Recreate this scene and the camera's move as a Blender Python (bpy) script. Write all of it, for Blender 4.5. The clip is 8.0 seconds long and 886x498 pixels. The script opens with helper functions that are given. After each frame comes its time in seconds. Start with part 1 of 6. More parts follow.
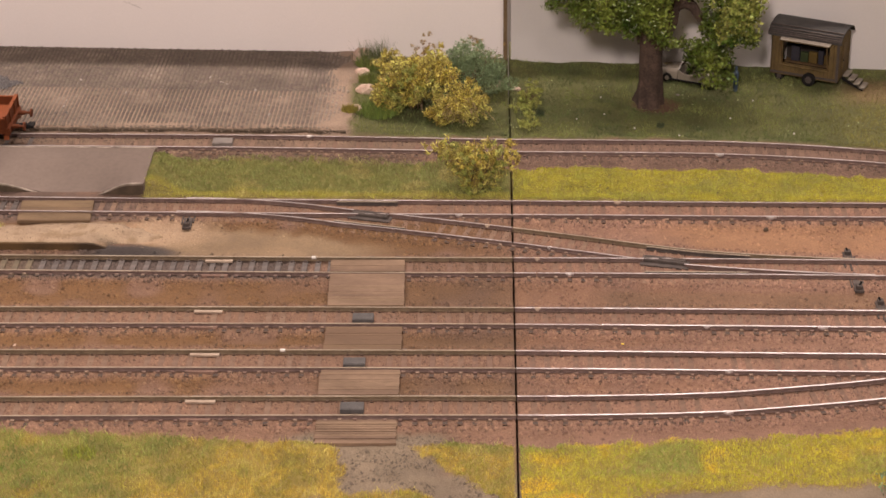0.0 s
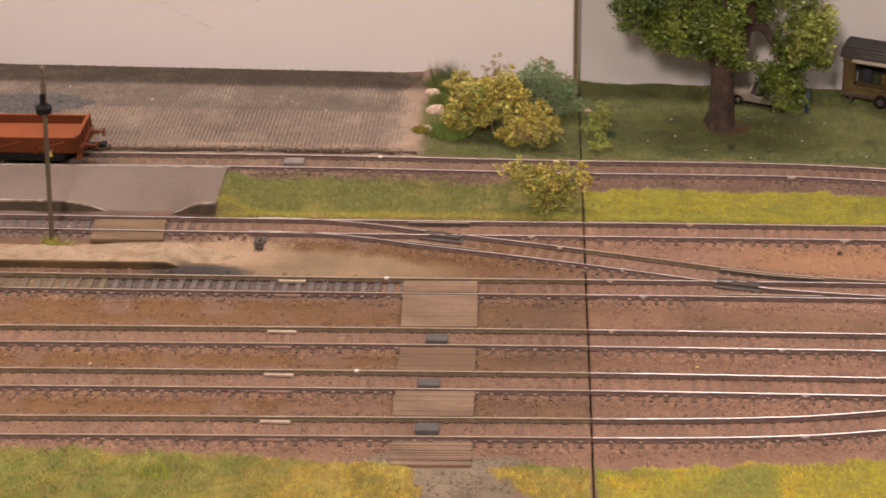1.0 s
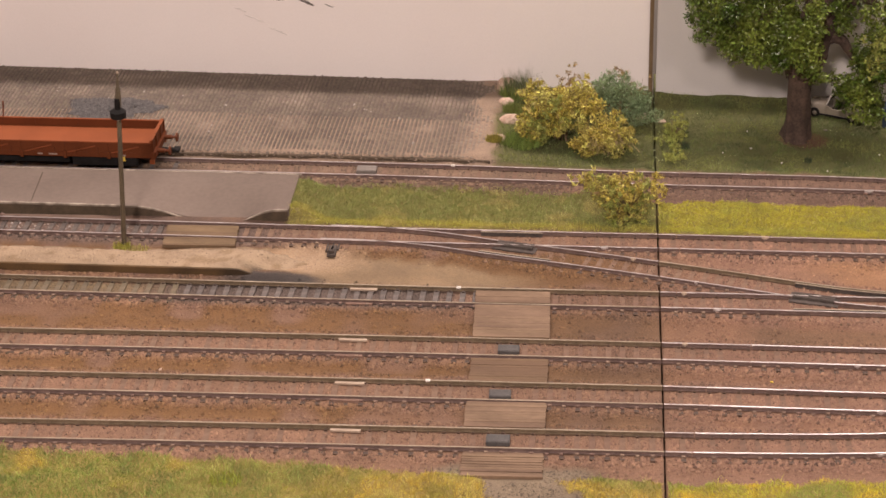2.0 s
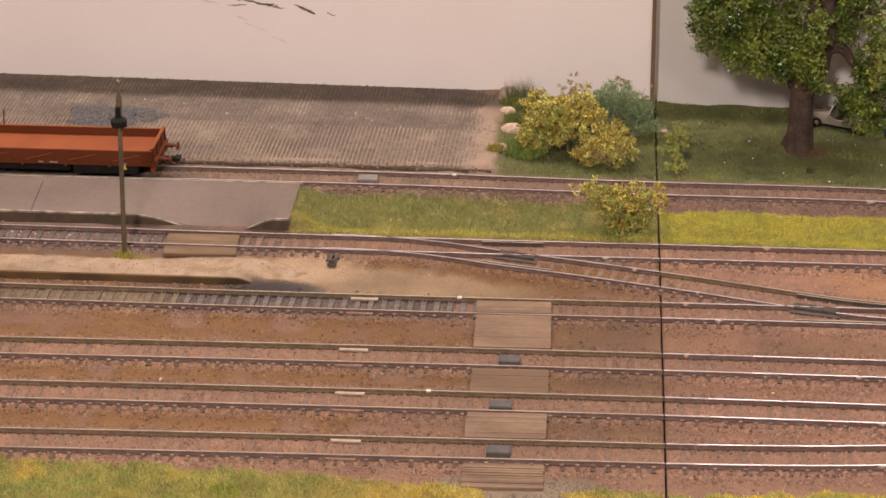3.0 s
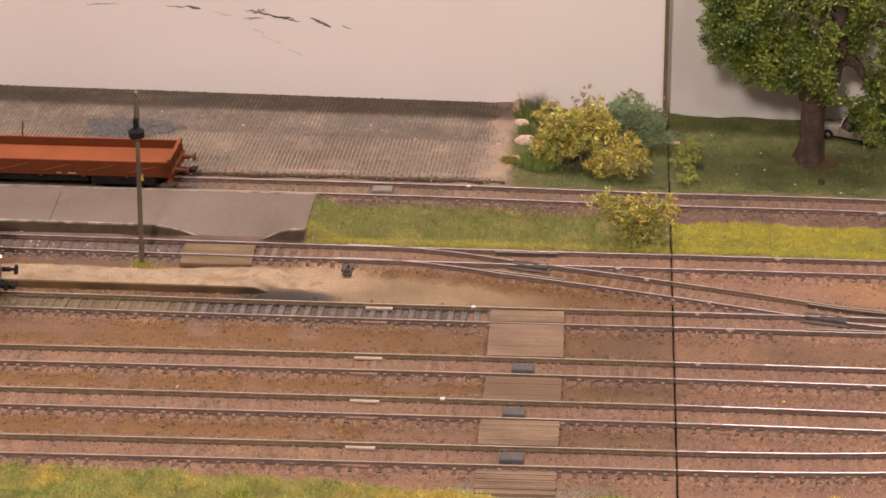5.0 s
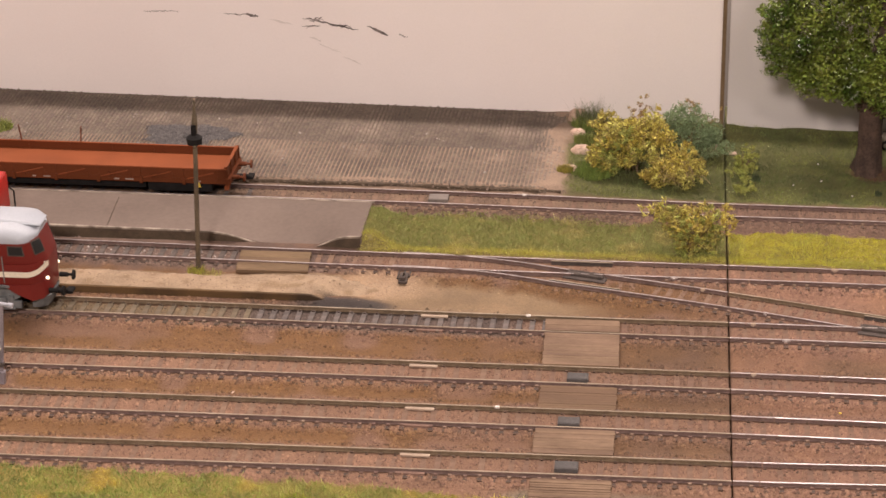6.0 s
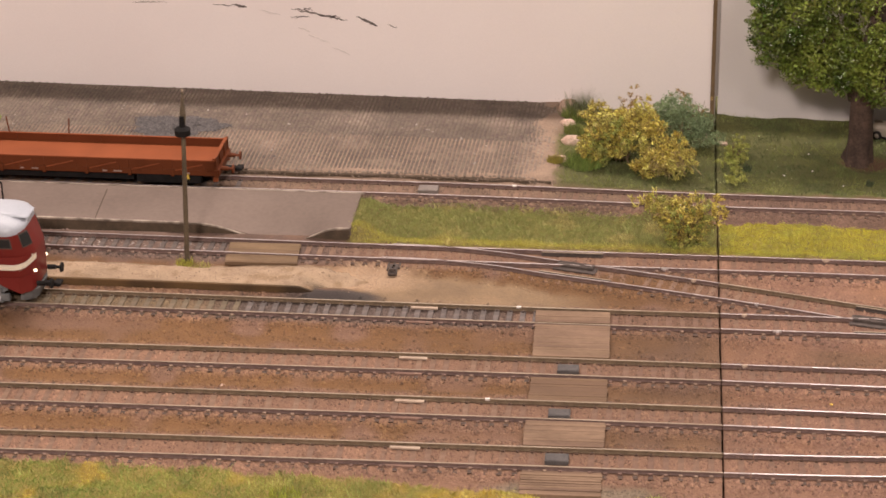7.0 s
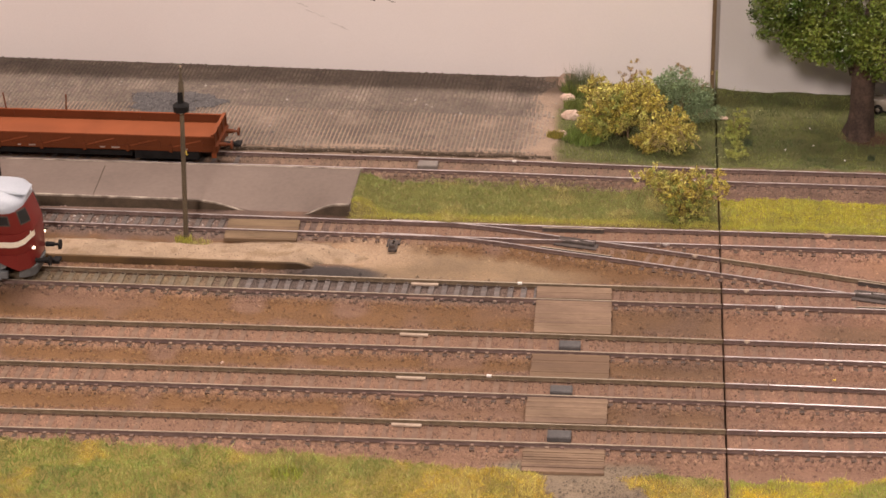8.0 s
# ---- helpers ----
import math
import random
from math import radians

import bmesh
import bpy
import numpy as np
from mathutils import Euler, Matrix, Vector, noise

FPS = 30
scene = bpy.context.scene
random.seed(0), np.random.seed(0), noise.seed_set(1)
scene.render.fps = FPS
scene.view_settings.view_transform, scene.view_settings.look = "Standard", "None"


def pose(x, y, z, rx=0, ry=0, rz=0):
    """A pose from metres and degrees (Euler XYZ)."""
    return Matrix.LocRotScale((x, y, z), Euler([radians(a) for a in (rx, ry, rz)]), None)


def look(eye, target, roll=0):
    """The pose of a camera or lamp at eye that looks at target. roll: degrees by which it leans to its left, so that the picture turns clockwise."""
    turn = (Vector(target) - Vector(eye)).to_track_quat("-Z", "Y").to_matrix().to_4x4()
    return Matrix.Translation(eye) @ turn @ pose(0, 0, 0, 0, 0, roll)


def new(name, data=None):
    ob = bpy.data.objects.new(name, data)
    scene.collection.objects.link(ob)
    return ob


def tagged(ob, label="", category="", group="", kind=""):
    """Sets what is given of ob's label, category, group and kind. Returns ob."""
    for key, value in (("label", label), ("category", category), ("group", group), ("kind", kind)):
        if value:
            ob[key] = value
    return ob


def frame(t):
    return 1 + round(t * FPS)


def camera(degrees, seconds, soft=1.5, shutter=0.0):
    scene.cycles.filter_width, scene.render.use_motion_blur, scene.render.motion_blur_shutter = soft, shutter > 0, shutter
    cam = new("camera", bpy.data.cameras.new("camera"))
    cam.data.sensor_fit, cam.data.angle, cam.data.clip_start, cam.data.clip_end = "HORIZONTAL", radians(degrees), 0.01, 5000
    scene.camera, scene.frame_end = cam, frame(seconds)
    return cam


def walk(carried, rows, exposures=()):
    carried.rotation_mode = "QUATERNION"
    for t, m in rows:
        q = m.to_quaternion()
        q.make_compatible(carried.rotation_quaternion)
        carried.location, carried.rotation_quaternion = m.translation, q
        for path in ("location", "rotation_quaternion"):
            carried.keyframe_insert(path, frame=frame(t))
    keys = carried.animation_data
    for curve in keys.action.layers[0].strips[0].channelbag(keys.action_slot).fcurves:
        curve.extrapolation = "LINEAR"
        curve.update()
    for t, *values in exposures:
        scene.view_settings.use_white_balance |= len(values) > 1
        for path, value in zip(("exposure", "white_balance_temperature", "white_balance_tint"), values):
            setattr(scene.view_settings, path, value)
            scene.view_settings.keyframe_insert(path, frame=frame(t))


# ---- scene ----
cam = camera(22.61, 8.0, 1.6, 0.5)
PATH = [
    (0.0, (-0.0134, -0.9034, 0.5572), (-0.0382, 0.1704, 0.0000), -0.74),
    (0.5, (-0.0169, -0.9016, 0.5581), (-0.0486, 0.1857, 0.0000), -0.89),
    (1.0, (-0.0266, -0.9027, 0.5580), (-0.0789, 0.1959, 0.0000), -1.02),
    (1.5, (-0.0275, -0.8996, 0.5554), (-0.1068, 0.1987, 0.0000), -1.19),
    (2.0, (-0.0304, -0.8968, 0.5556), (-0.1200, 0.2068, 0.0000), -1.12),
    (3.5, (-0.0306, -0.8932, 0.5566), (-0.1214, 0.2211, 0.0000), -0.95),
    (4.0, (-0.0308, -0.8948, 0.5571), (-0.1216, 0.2210, 0.0000), -1.01),
    (4.5, (-0.0288, -0.9023, 0.5583), (-0.1201, 0.2241, 0.0000), -1.09),
    (6.0, (-0.0311, -0.9073, 0.5576), (-0.1635, 0.2408, 0.0000), -1.28),
    (6.5, (-0.0324, -0.9030, 0.5580), (-0.1690, 0.2374, 0.0000), -1.54),
    (7.0, (-0.0305, -0.9023, 0.5561), (-0.1565, 0.2299, 0.0000), -1.33),
    (7.5, (-0.0332, -0.8966, 0.5543), (-0.1510, 0.2073, 0.0000), -1.34),
    (8.0, (-0.0346, -0.8970, 0.5543), (-0.1536, 0.1995, 0.0000), -1.43),
]
walk(cam, [(t, look(eye, target, roll)) for t, eye, target, roll in PATH],
     [(0.0, -0.08), (1.5, -0.03), (4.0, 0.03), (6.5, 0.05), (8.0, 0.05)])

# ---- world, lamps, exposure ----
world = bpy.data.worlds.new("world")
scene.world = world
world.use_nodes = True
world.node_tree.nodes["Background"].inputs[0].default_value = (0.9, 0.8, 0.75, 1)
world.node_tree.nodes["Background"].inputs[1].default_value = 0.05


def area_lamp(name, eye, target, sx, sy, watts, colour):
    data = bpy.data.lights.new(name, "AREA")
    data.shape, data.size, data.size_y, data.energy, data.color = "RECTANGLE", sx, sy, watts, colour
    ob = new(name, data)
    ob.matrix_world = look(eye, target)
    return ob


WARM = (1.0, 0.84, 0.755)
# Unseen lamps, placed from cast shadows and rail glints; no fixture is known.
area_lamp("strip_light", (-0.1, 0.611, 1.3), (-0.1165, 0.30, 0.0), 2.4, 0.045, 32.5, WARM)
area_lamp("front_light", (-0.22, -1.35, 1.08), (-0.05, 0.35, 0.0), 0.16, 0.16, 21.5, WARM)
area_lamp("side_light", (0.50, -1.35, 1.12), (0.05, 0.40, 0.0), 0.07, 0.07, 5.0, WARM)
# Added fill with no known source; it lifts the shaded areas.
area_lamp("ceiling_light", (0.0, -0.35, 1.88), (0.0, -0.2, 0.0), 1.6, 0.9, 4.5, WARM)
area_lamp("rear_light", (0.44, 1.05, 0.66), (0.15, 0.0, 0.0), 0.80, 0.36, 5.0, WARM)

# ---- materials ----
MM = 0.001


def mat(name, c1, c2, scale=800, rough=0.8, bump=0.2, fine=3000, metal=0.0, spread=0.25, per="", attr=False, hue=0.04, grain=1.0):
    """Two colours mixed by coarse noise, fine grain in value and relief; per: random value per object or island; attr: tint from the mesh."""
    m = bpy.data.materials.new(name)
    m.use_nodes = True
    nt = m.node_tree
    n, l = nt.nodes, nt.links
    b = n["Principled BSDF"]
    b.inputs["Metallic"].default_value = metal
    tc = n.new("ShaderNodeTexCoord")
    n1 = n.new("ShaderNodeTexNoise")
    n1.inputs["Scale"].default_value, n1.inputs["Detail"].default_value = scale, 5
    n2 = n.new("ShaderNodeTexNoise")
    n2.inputs["Scale"].default_value, n2.inputs["Detail"].default_value = fine, 3
    place = tc.outputs["Object"]
    if grain != 1.0:
        sq = n.new("ShaderNodeVectorMath")
        sq.operation = "MULTIPLY"
        sq.inputs[1].default_value = (grain, 1, 1)
        l.new(place, sq.inputs[0])
        place = sq.outputs[0]
    l.new(place, n1.inputs["Vector"])
    l.new(place, n2.inputs["Vector"])
    r1 = n.new("ShaderNodeMapRange")
    r1.inputs["From Min"].default_value, r1.inputs["From Max"].default_value = 0.35, 0.65
    l.new(n1.outputs["Fac"], r1.inputs["Value"])
    mix = n.new("ShaderNodeMix")
    mix.data_type = "RGBA"
    mix.inputs["A"].default_value, mix.inputs["B"].default_value = (*c1, 1), (*c2, 1)
    l.new(r1.outputs["Result"], mix.inputs["Factor"])
    col = mix.outputs["Result"]
    if attr:
        at = n.new("ShaderNodeAttribute")
        at.attribute_name = "tint"
        mu = n.new("ShaderNodeMix")
        mu.data_type, mu.blend_type = "RGBA", "MULTIPLY"
        mu.inputs["Factor"].default_value = 1.0
        l.new(col, mu.inputs["A"])
        l.new(at.outputs["Color"], mu.inputs["B"])
        col = mu.outputs["Result"]
    val = n.new("ShaderNodeMapRange")
    val.inputs["From Min"].default_value, val.inputs["From Max"].default_value = 0.3, 0.7
    val.inputs["To Min"].default_value, val.inputs["To Max"].default_value = 1 - spread, 1 + spread
    l.new(n2.outputs["Fac"], val.inputs["Value"])
    hsv = n.new("ShaderNodeHueSaturation")
    l.new(col, hsv.inputs["Color"])
    v = val.outputs["Result"]
    if per:
        if per == "island":
            rnd = n.new("ShaderNodeNewGeometry").outputs["Random Per Island"]
        else:
            rnd = n.new("ShaderNodeObjectInfo").outputs["Random"]
        pr = n.new("ShaderNodeMapRange")
        pr.inputs["To Min"].default_value, pr.inputs["To Max"].default_value = 1 - 1.4 * spread, 1 + 1.4 * spread
        l.new(rnd, pr.inputs["Value"])
        ml = n.new("ShaderNodeMath")
        ml.operation = "MULTIPLY"
        l.new(v, ml.inputs[0])
        l.new(pr.outputs["Result"], ml.inputs[1])
        v = ml.outputs[0]
        ad = n.new("ShaderNodeMath")
        ad.operation = "MULTIPLY_ADD"
        ad.inputs[1].default_value, ad.inputs[2].default_value = hue, 0.5 - hue / 2
        l.new(rnd, ad.inputs[0])
        l.new(ad.outputs[0], hsv.inputs["Hue"])
    l.new(v, hsv.inputs["Value"])
    l.new(hsv.outputs["Color"], b.inputs["Base Color"])
    rr = n.new("ShaderNodeMapRange")
    rr.inputs["To Min"].default_value, rr.inputs["To Max"].default_value = max(rough - 0.1, 0.02), min(rough + 0.1, 1)
    l.new(n1.outputs["Fac"], rr.inputs["Value"])
    l.new(rr.outputs["Result"], b.inputs["Roughness"])
    if bump:
        bp = n.new("ShaderNodeBump")
        bp.inputs["Strength"].default_value, bp.inputs["Distance"].default_value = bump, 0.0004
        l.new(n2.outputs["Fac"], bp.inputs["Height"])
        l.new(bp.outputs["Normal"], b.inputs["Normal"])
    return m


M_GROUND = mat("scenic_earth", (0.92, 0.9, 0.88), (1.06, 1.04, 1.0), 120, 0.95, 0.9, 1400, spread=0.22, attr=True)
M_STONE = mat("ballast_stone", (0.9, 0.88, 0.86), (1.1, 1.1, 1.1), 300, 0.9, 0.2, 2500, spread=0.17, per="island", attr=True, hue=0.012)
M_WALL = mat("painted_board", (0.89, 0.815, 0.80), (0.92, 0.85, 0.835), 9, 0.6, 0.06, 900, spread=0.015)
# Darker copy of the board paint; the tree's shade is put into it.
M_WALLR = mat("painted_board_shaded", (0.64, 0.598, 0.590), (0.68, 0.638, 0.628), 9, 0.6, 0.06, 900, spread=0.015)
M_EDGE = mat("raw_board_edge", (0.14, 0.09, 0.045), (0.20, 0.13, 0.07), 60, 0.8, 0.2, 1500)
M_RAILSIDE = mat("rusty_rail", (0.122, 0.079, 0.069), (0.18, 0.118, 0.103), 250, 0.75, 0.2, 2500, spread=0.2)
M_RAILOLIVE = mat("dusty_rail", (0.128, 0.090, 0.056), (0.190, 0.136, 0.088), 250, 0.8, 0.2, 2500, spread=0.2)
# Pale, less metallic rail heads: part of the glint is put into the colour.
M_RAILTOP = mat("rail_head", (0.50, 0.455, 0.45), (0.66, 0.615, 0.615), 40, 0.32, 0.08, 1500, metal=0.75, spread=0.12)
M_TURNRAIL = mat("pale_dull_rail", (0.34, 0.295, 0.285), (0.47, 0.415, 0.41), 110, 0.42, 0.05, 1500, metal=0.5, spread=0.12)
M_TARNISH = mat("tarnished_rail_head", (0.25, 0.195, 0.138), (0.36, 0.29, 0.22), 40, 0.6, 0.1, 1500, metal=0.15, spread=0.2)
M_SLEEPER = mat("dusty_sleeper", (0.158, 0.095, 0.065), (0.208, 0.130, 0.091), 250, 0.9, 0.3, 2500, per="object", spread=0.07, hue=0.006)
M_SLEEPERM = mat("mossy_sleeper", (0.118, 0.090, 0.060), (0.156, 0.121, 0.083), 250, 0.9, 0.3, 2500, per="object", spread=0.08, hue=0.006)
M_SLEEPERR = mat("reddish_sleeper", (0.142, 0.084, 0.058), (0.180, 0.107, 0.075), 250, 0.9, 0.3, 2500, per="object", spread=0.05, hue=0.006)
M_SLEEPERD = mat("dark_sleeper", (0.080, 0.062, 0.056), (0.122, 0.097, 0.086), 250, 0.85, 0.3, 2500, per="object", spread=0.09, hue=0.006)
M_SLEEPERG = mat("oily_sleeper", (0.098, 0.080, 0.075), (0.150, 0.123, 0.114), 250, 0.85, 0.3, 2500, per="object", spread=0.09, hue=0.006)
# Pale colour imitates light caught by the near chair tops.
M_CHAIR = mat("lit_rail_chair", (0.20, 0.128, 0.100), (0.28, 0.188, 0.150), 160, 0.85, 0.2, per="object", spread=0.2)
# Dark brown ends carry the shadow below the chairs in their colour.
M_SLEEPEND = mat("shaded_sleeper_end", (0.048, 0.029, 0.021), (0.105, 0.064, 0.044), 160, 0.75, 0.2)
M_FROG = mat("dark_plastic", (0.052, 0.040, 0.036), (0.085, 0.066, 0.058), 300, 0.85, 0.1)
M_BLACK = mat("black_plastic", (0.009, 0.008, 0.008), (0.017, 0.015, 0.015), 300, 0.75, 0.1)
M_BLACK.node_tree.nodes["Principled BSDF"].inputs["Specular IOR Level"].default_value = 0.15
M_SLATE = mat("slate_plastic", (0.066, 0.060, 0.060), (0.10, 0.090, 0.088), 200, 0.85, 0.2, 2000, spread=0.2)
M_GREYBOX = mat("grey_plastic", (0.16, 0.135, 0.122), (0.21, 0.18, 0.162), 200, 0.7, 0.1, 2000, spread=0.12)
M_CREAM = mat("cream_strip", (0.34, 0.25, 0.19), (0.45, 0.35, 0.27), 200, 0.7, 0.1, 2000, spread=0.12)
M_FISH = mat("rusty_plate", (0.17, 0.098, 0.075), (0.23, 0.138, 0.105), 200, 0.8, 0.2, 2000, spread=0.15)
M_PRINT = mat("faded_print", (0.26, 0.19, 0.16), (0.36, 0.28, 0.24), 200, 0.7, 0.05)
M_PLANK = mat("weathered_plank", (0.130, 0.080, 0.050), (0.245, 0.160, 0.106), 55, 0.88, 0.3, 900, per="object", spread=0.10, hue=0.008, grain=0.3)
M_PLANKD = mat("dusty_plank", (0.120, 0.072, 0.043), (0.160, 0.098, 0.060), 60, 0.92, 0.3, 900, per="object", spread=0.05, hue=0.006, grain=0.3)
M_PLANKY = mat("ochre_plank", (0.130, 0.083, 0.046), (0.195, 0.127, 0.073), 90, 0.88, 0.3, 900, per="object", spread=0.08, hue=0.008, grain=0.3)
M_CONCRETE = mat("platform_concrete", (0.136, 0.101, 0.084), (0.174, 0.132, 0.111), 16, 0.88, 0.25, 400, spread=0.07)
M_KERB = mat("pale_kerb", (0.13, 0.10, 0.08), (0.36, 0.30, 0.25), 140, 0.85, 0.3, 1500, per="island", spread=0.15)
M_DARKSTONE = mat("dark_platform_face", (0.062, 0.043, 0.028), (0.098, 0.069, 0.045), 150, 0.9, 0.3, 1500, spread=0.2)
M_OLIVE = mat("stained_edge", (0.044, 0.025, 0.011), (0.118, 0.066, 0.026), 32, 0.9, 0.2, 1500, spread=0.15)
M_SAND = mat("pale_sand", (0.275, 0.195, 0.130), (0.34, 0.248, 0.168), 130, 0.95, 0.8, 1300, spread=0.17, attr=True)
M_SETT = mat("paving_sett", (0.152, 0.120, 0.100), (0.212, 0.170, 0.142), 22, 0.85, 0.3, 1500, per="island", spread=0.13, attr=True)
M_SETTONE = mat("single_sett", (0.152, 0.120, 0.100), (0.212, 0.170, 0.142), 22, 0.85, 0.3, 1500, per="object", spread=0.13, attr=True)
M_JOINT = mat("sett_joint", (0.10, 0.076, 0.060), (0.145, 0.112, 0.088), 60, 0.95, 0.3, 1500)
M_GRAVEL = mat("grey_gravel", (0.066, 0.059, 0.060), (0.104, 0.094, 0.093), 400, 0.9, 0.2, 2000, per="island", spread=0.26)
M_GRASS = mat("grass_fibre", (0.9, 0.9, 0.9), (1.1, 1.1, 1.1), 150, 0.7, 0, 2000, per="island", spread=0.16, attr=True)
M_LEAF = mat("tree_leaf", (0.048, 0.080, 0.012), (0.25, 0.30, 0.055), 50, 0.3, 0, 1500, per="island", spread=0.45)
M_BARK = mat("tree_bark", (0.048, 0.030, 0.023), (0.098, 0.062, 0.047), 120, 0.95, 1.0, 700, spread=0.3)
M_YLEAF = mat("yellow_leaf", (0.43, 0.325, 0.060), (0.41, 0.375, 0.105), 60, 0.6, 0, 1500, per="island", spread=0.40)
M_GLEAF = mat("blue_green_leaf", (0.175, 0.235, 0.118), (0.245, 0.315, 0.16), 90, 0.7, 0, 1500, per="island", spread=0.3)
M_RLEAF = mat("rusty_leaf", (0.24, 0.13, 0.05), (0.36, 0.25, 0.08), 90, 0.7, 0, 1500, per="island", spread=0.3)
M_LLEAF = mat("light_green_leaf", (0.26, 0.285, 0.06), (0.34, 0.345, 0.085), 90, 0.7, 0, 1500, per="island", spread=0.3)
M_STRAW = mat("straw", (0.36, 0.27, 0.12), (0.46, 0.36, 0.18), 200, 0.8, 0.2)
M_TWIG = mat("twig", (0.16, 0.11, 0.06), (0.23, 0.16, 0.09), 200, 0.9, 0.3)
M_ROCK = mat("pink_stone", (0.44, 0.30, 0.23), (0.62, 0.47, 0.38), 150, 0.85, 0.5, 900, spread=0.15)
M_RED = mat("loco_red", (0.150, 0.016, 0.014), (0.18, 0.020, 0.017), 30, 0.38, 0.02, 900, spread=0.05)
M_BRED = mat("bright_red", (0.42, 0.022, 0.016), (0.48, 0.027, 0.02), 30, 0.4, 0.02, 900, spread=0.05)
M_ROOF = mat("silver_grey_roof", (0.36, 0.385, 0.44), (0.42, 0.445, 0.50), 30, 0.42, 0.03, 900, spread=0.05)
M_STRIPE = mat("ivory_paint", (0.72, 0.66, 0.54), (0.78, 0.72, 0.60), 40, 0.5, 0.02)
M_BOGIE = mat("grey_bogie", (0.10, 0.105, 0.108), (0.185, 0.19, 0.195), 150, 0.65, 0.1, 1500, spread=0.15)
M_TANK = mat("grey_tank", (0.19, 0.195, 0.19), (0.235, 0.24, 0.235), 60, 0.6, 0.05, 1500, spread=0.08)
# Wagon sides: shade on the upright faces is put into this darker red.
M_WAGON = mat("oxide_red_shaded", (0.108, 0.029, 0.0095), (0.13, 0.035, 0.012), 40, 0.6, 0.08, 1500, spread=0.08)
# Lighter red for floor and top edges; partly light put into the colour.
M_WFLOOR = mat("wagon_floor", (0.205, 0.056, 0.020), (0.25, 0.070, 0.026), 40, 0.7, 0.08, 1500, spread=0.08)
for m_ in (M_WAGON, M_WFLOOR):
    m_.node_tree.nodes["Principled BSDF"].inputs["Specular IOR Level"].default_value = 0.2
M_WHITE = mat("white_print", (0.62, 0.58, 0.55), (0.72, 0.68, 0.64), 100, 0.6, 0.02)
M_YELLOW = mat("yellow_paint", (0.60, 0.42, 0.05), (0.68, 0.5, 0.08), 100, 0.6, 0.02)
M_STEEL = mat("wheel_steel", (0.10, 0.08, 0.07), (0.16, 0.13, 0.11), 100, 0.5, 0.05, metal=0.6)
M_POST = mat("wooden_mast", (0.082, 0.062, 0.040), (0.13, 0.098, 0.062), 120, 0.85, 0.3, 1500, spread=0.2)
M_LILAC = mat("lilac_grey_paint", (0.19, 0.165, 0.185), (0.27, 0.24, 0.265), 80, 0.6, 0.08)
M_SIGNAL = mat("pale_grey_metal", (0.30, 0.305, 0.35), (0.38, 0.385, 0.43), 80, 0.5, 0.05)
# Brown darkened overall; the shade on the kiosk front is put into it.
M_HUT = mat("stained_boards", (0.072, 0.040, 0.016), (0.130, 0.076, 0.030), 120, 0.75, 0.3, 1200, per="island", spread=0.15)
M_HUTROOF = mat("dark_roof_felt", (0.028, 0.026, 0.026), (0.055, 0.050, 0.047), 90, 0.8, 0.3, 1500, spread=0.2)
M_AWNING = mat("pale_awning", (0.17, 0.14, 0.11), (0.25, 0.215, 0.175), 90, 0.8, 0.2)
M_INSIDE = mat("dark_interior", (0.02, 0.016, 0.013), (0.035, 0.026, 0.02), 90, 0.9, 0.1)
# Goods colours are darkened for the tree and hatch shade over them.
M_GOODY = mat("yellow_goods", (0.085, 0.052, 0.010), (0.12, 0.075, 0.014), 90, 0.6, 0.1)
M_GOODG = mat("green_goods", (0.028, 0.04, 0.012), (0.038, 0.052, 0.018), 90, 0.6, 0.1)
M_GOODB = mat("blue_goods", (0.022, 0.02, 0.03), (0.03, 0.028, 0.04), 90, 0.6, 0.1)
# Cream paint darkened; the shade under the tree is put into it.
M_CAR = mat("shaded_cream_paint", (0.22, 0.185, 0.15), (0.27, 0.235, 0.19), 40, 0.3, 0.0, spread=0.03)
M_BLUE = mat("blue_paint", (0.040, 0.065, 0.11), (0.062, 0.092, 0.15), 90, 0.6, 0.1)
M_MARK = mat("charcoal_stroke", (0.11, 0.09, 0.085), (0.26, 0.22, 0.21), 200, 0.9, 0.1)
M_MARKF = mat("faint_stroke", (0.70, 0.64, 0.62), (0.80, 0.74, 0.72), 150, 0.9, 0.1)
M_HALL = mat("hall_paint", (0.34, 0.31, 0.29), (0.40, 0.37, 0.35), 1, 0.8, 0.0, 20, spread=0.03)
M_HALLFLOOR = mat("hall_floor", (0.22, 0.20, 0.18), (0.28, 0.26, 0.24), 2, 0.6, 0.0, 20, spread=0.05)
M_GLASS = bpy.data.materials.new("dark_glass")
M_GLASS.use_nodes = True
_b = M_GLASS.node_tree.nodes["Principled BSDF"]
_b.inputs["Base Color"].default_value, _b.inputs["Roughness"].default_value = (0.018, 0.02, 0.022, 1), 0.18
M_GLOW = bpy.data.materials.new("lit_lamp")
M_GLOW.use_nodes = True
_b = M_GLOW.node_tree.nodes["Principled BSDF"]
_b.inputs["Emission Color"].default_value, _b.inputs["Emission Strength"].default_value = (1.0, 0.82, 0.55, 1), 3.0


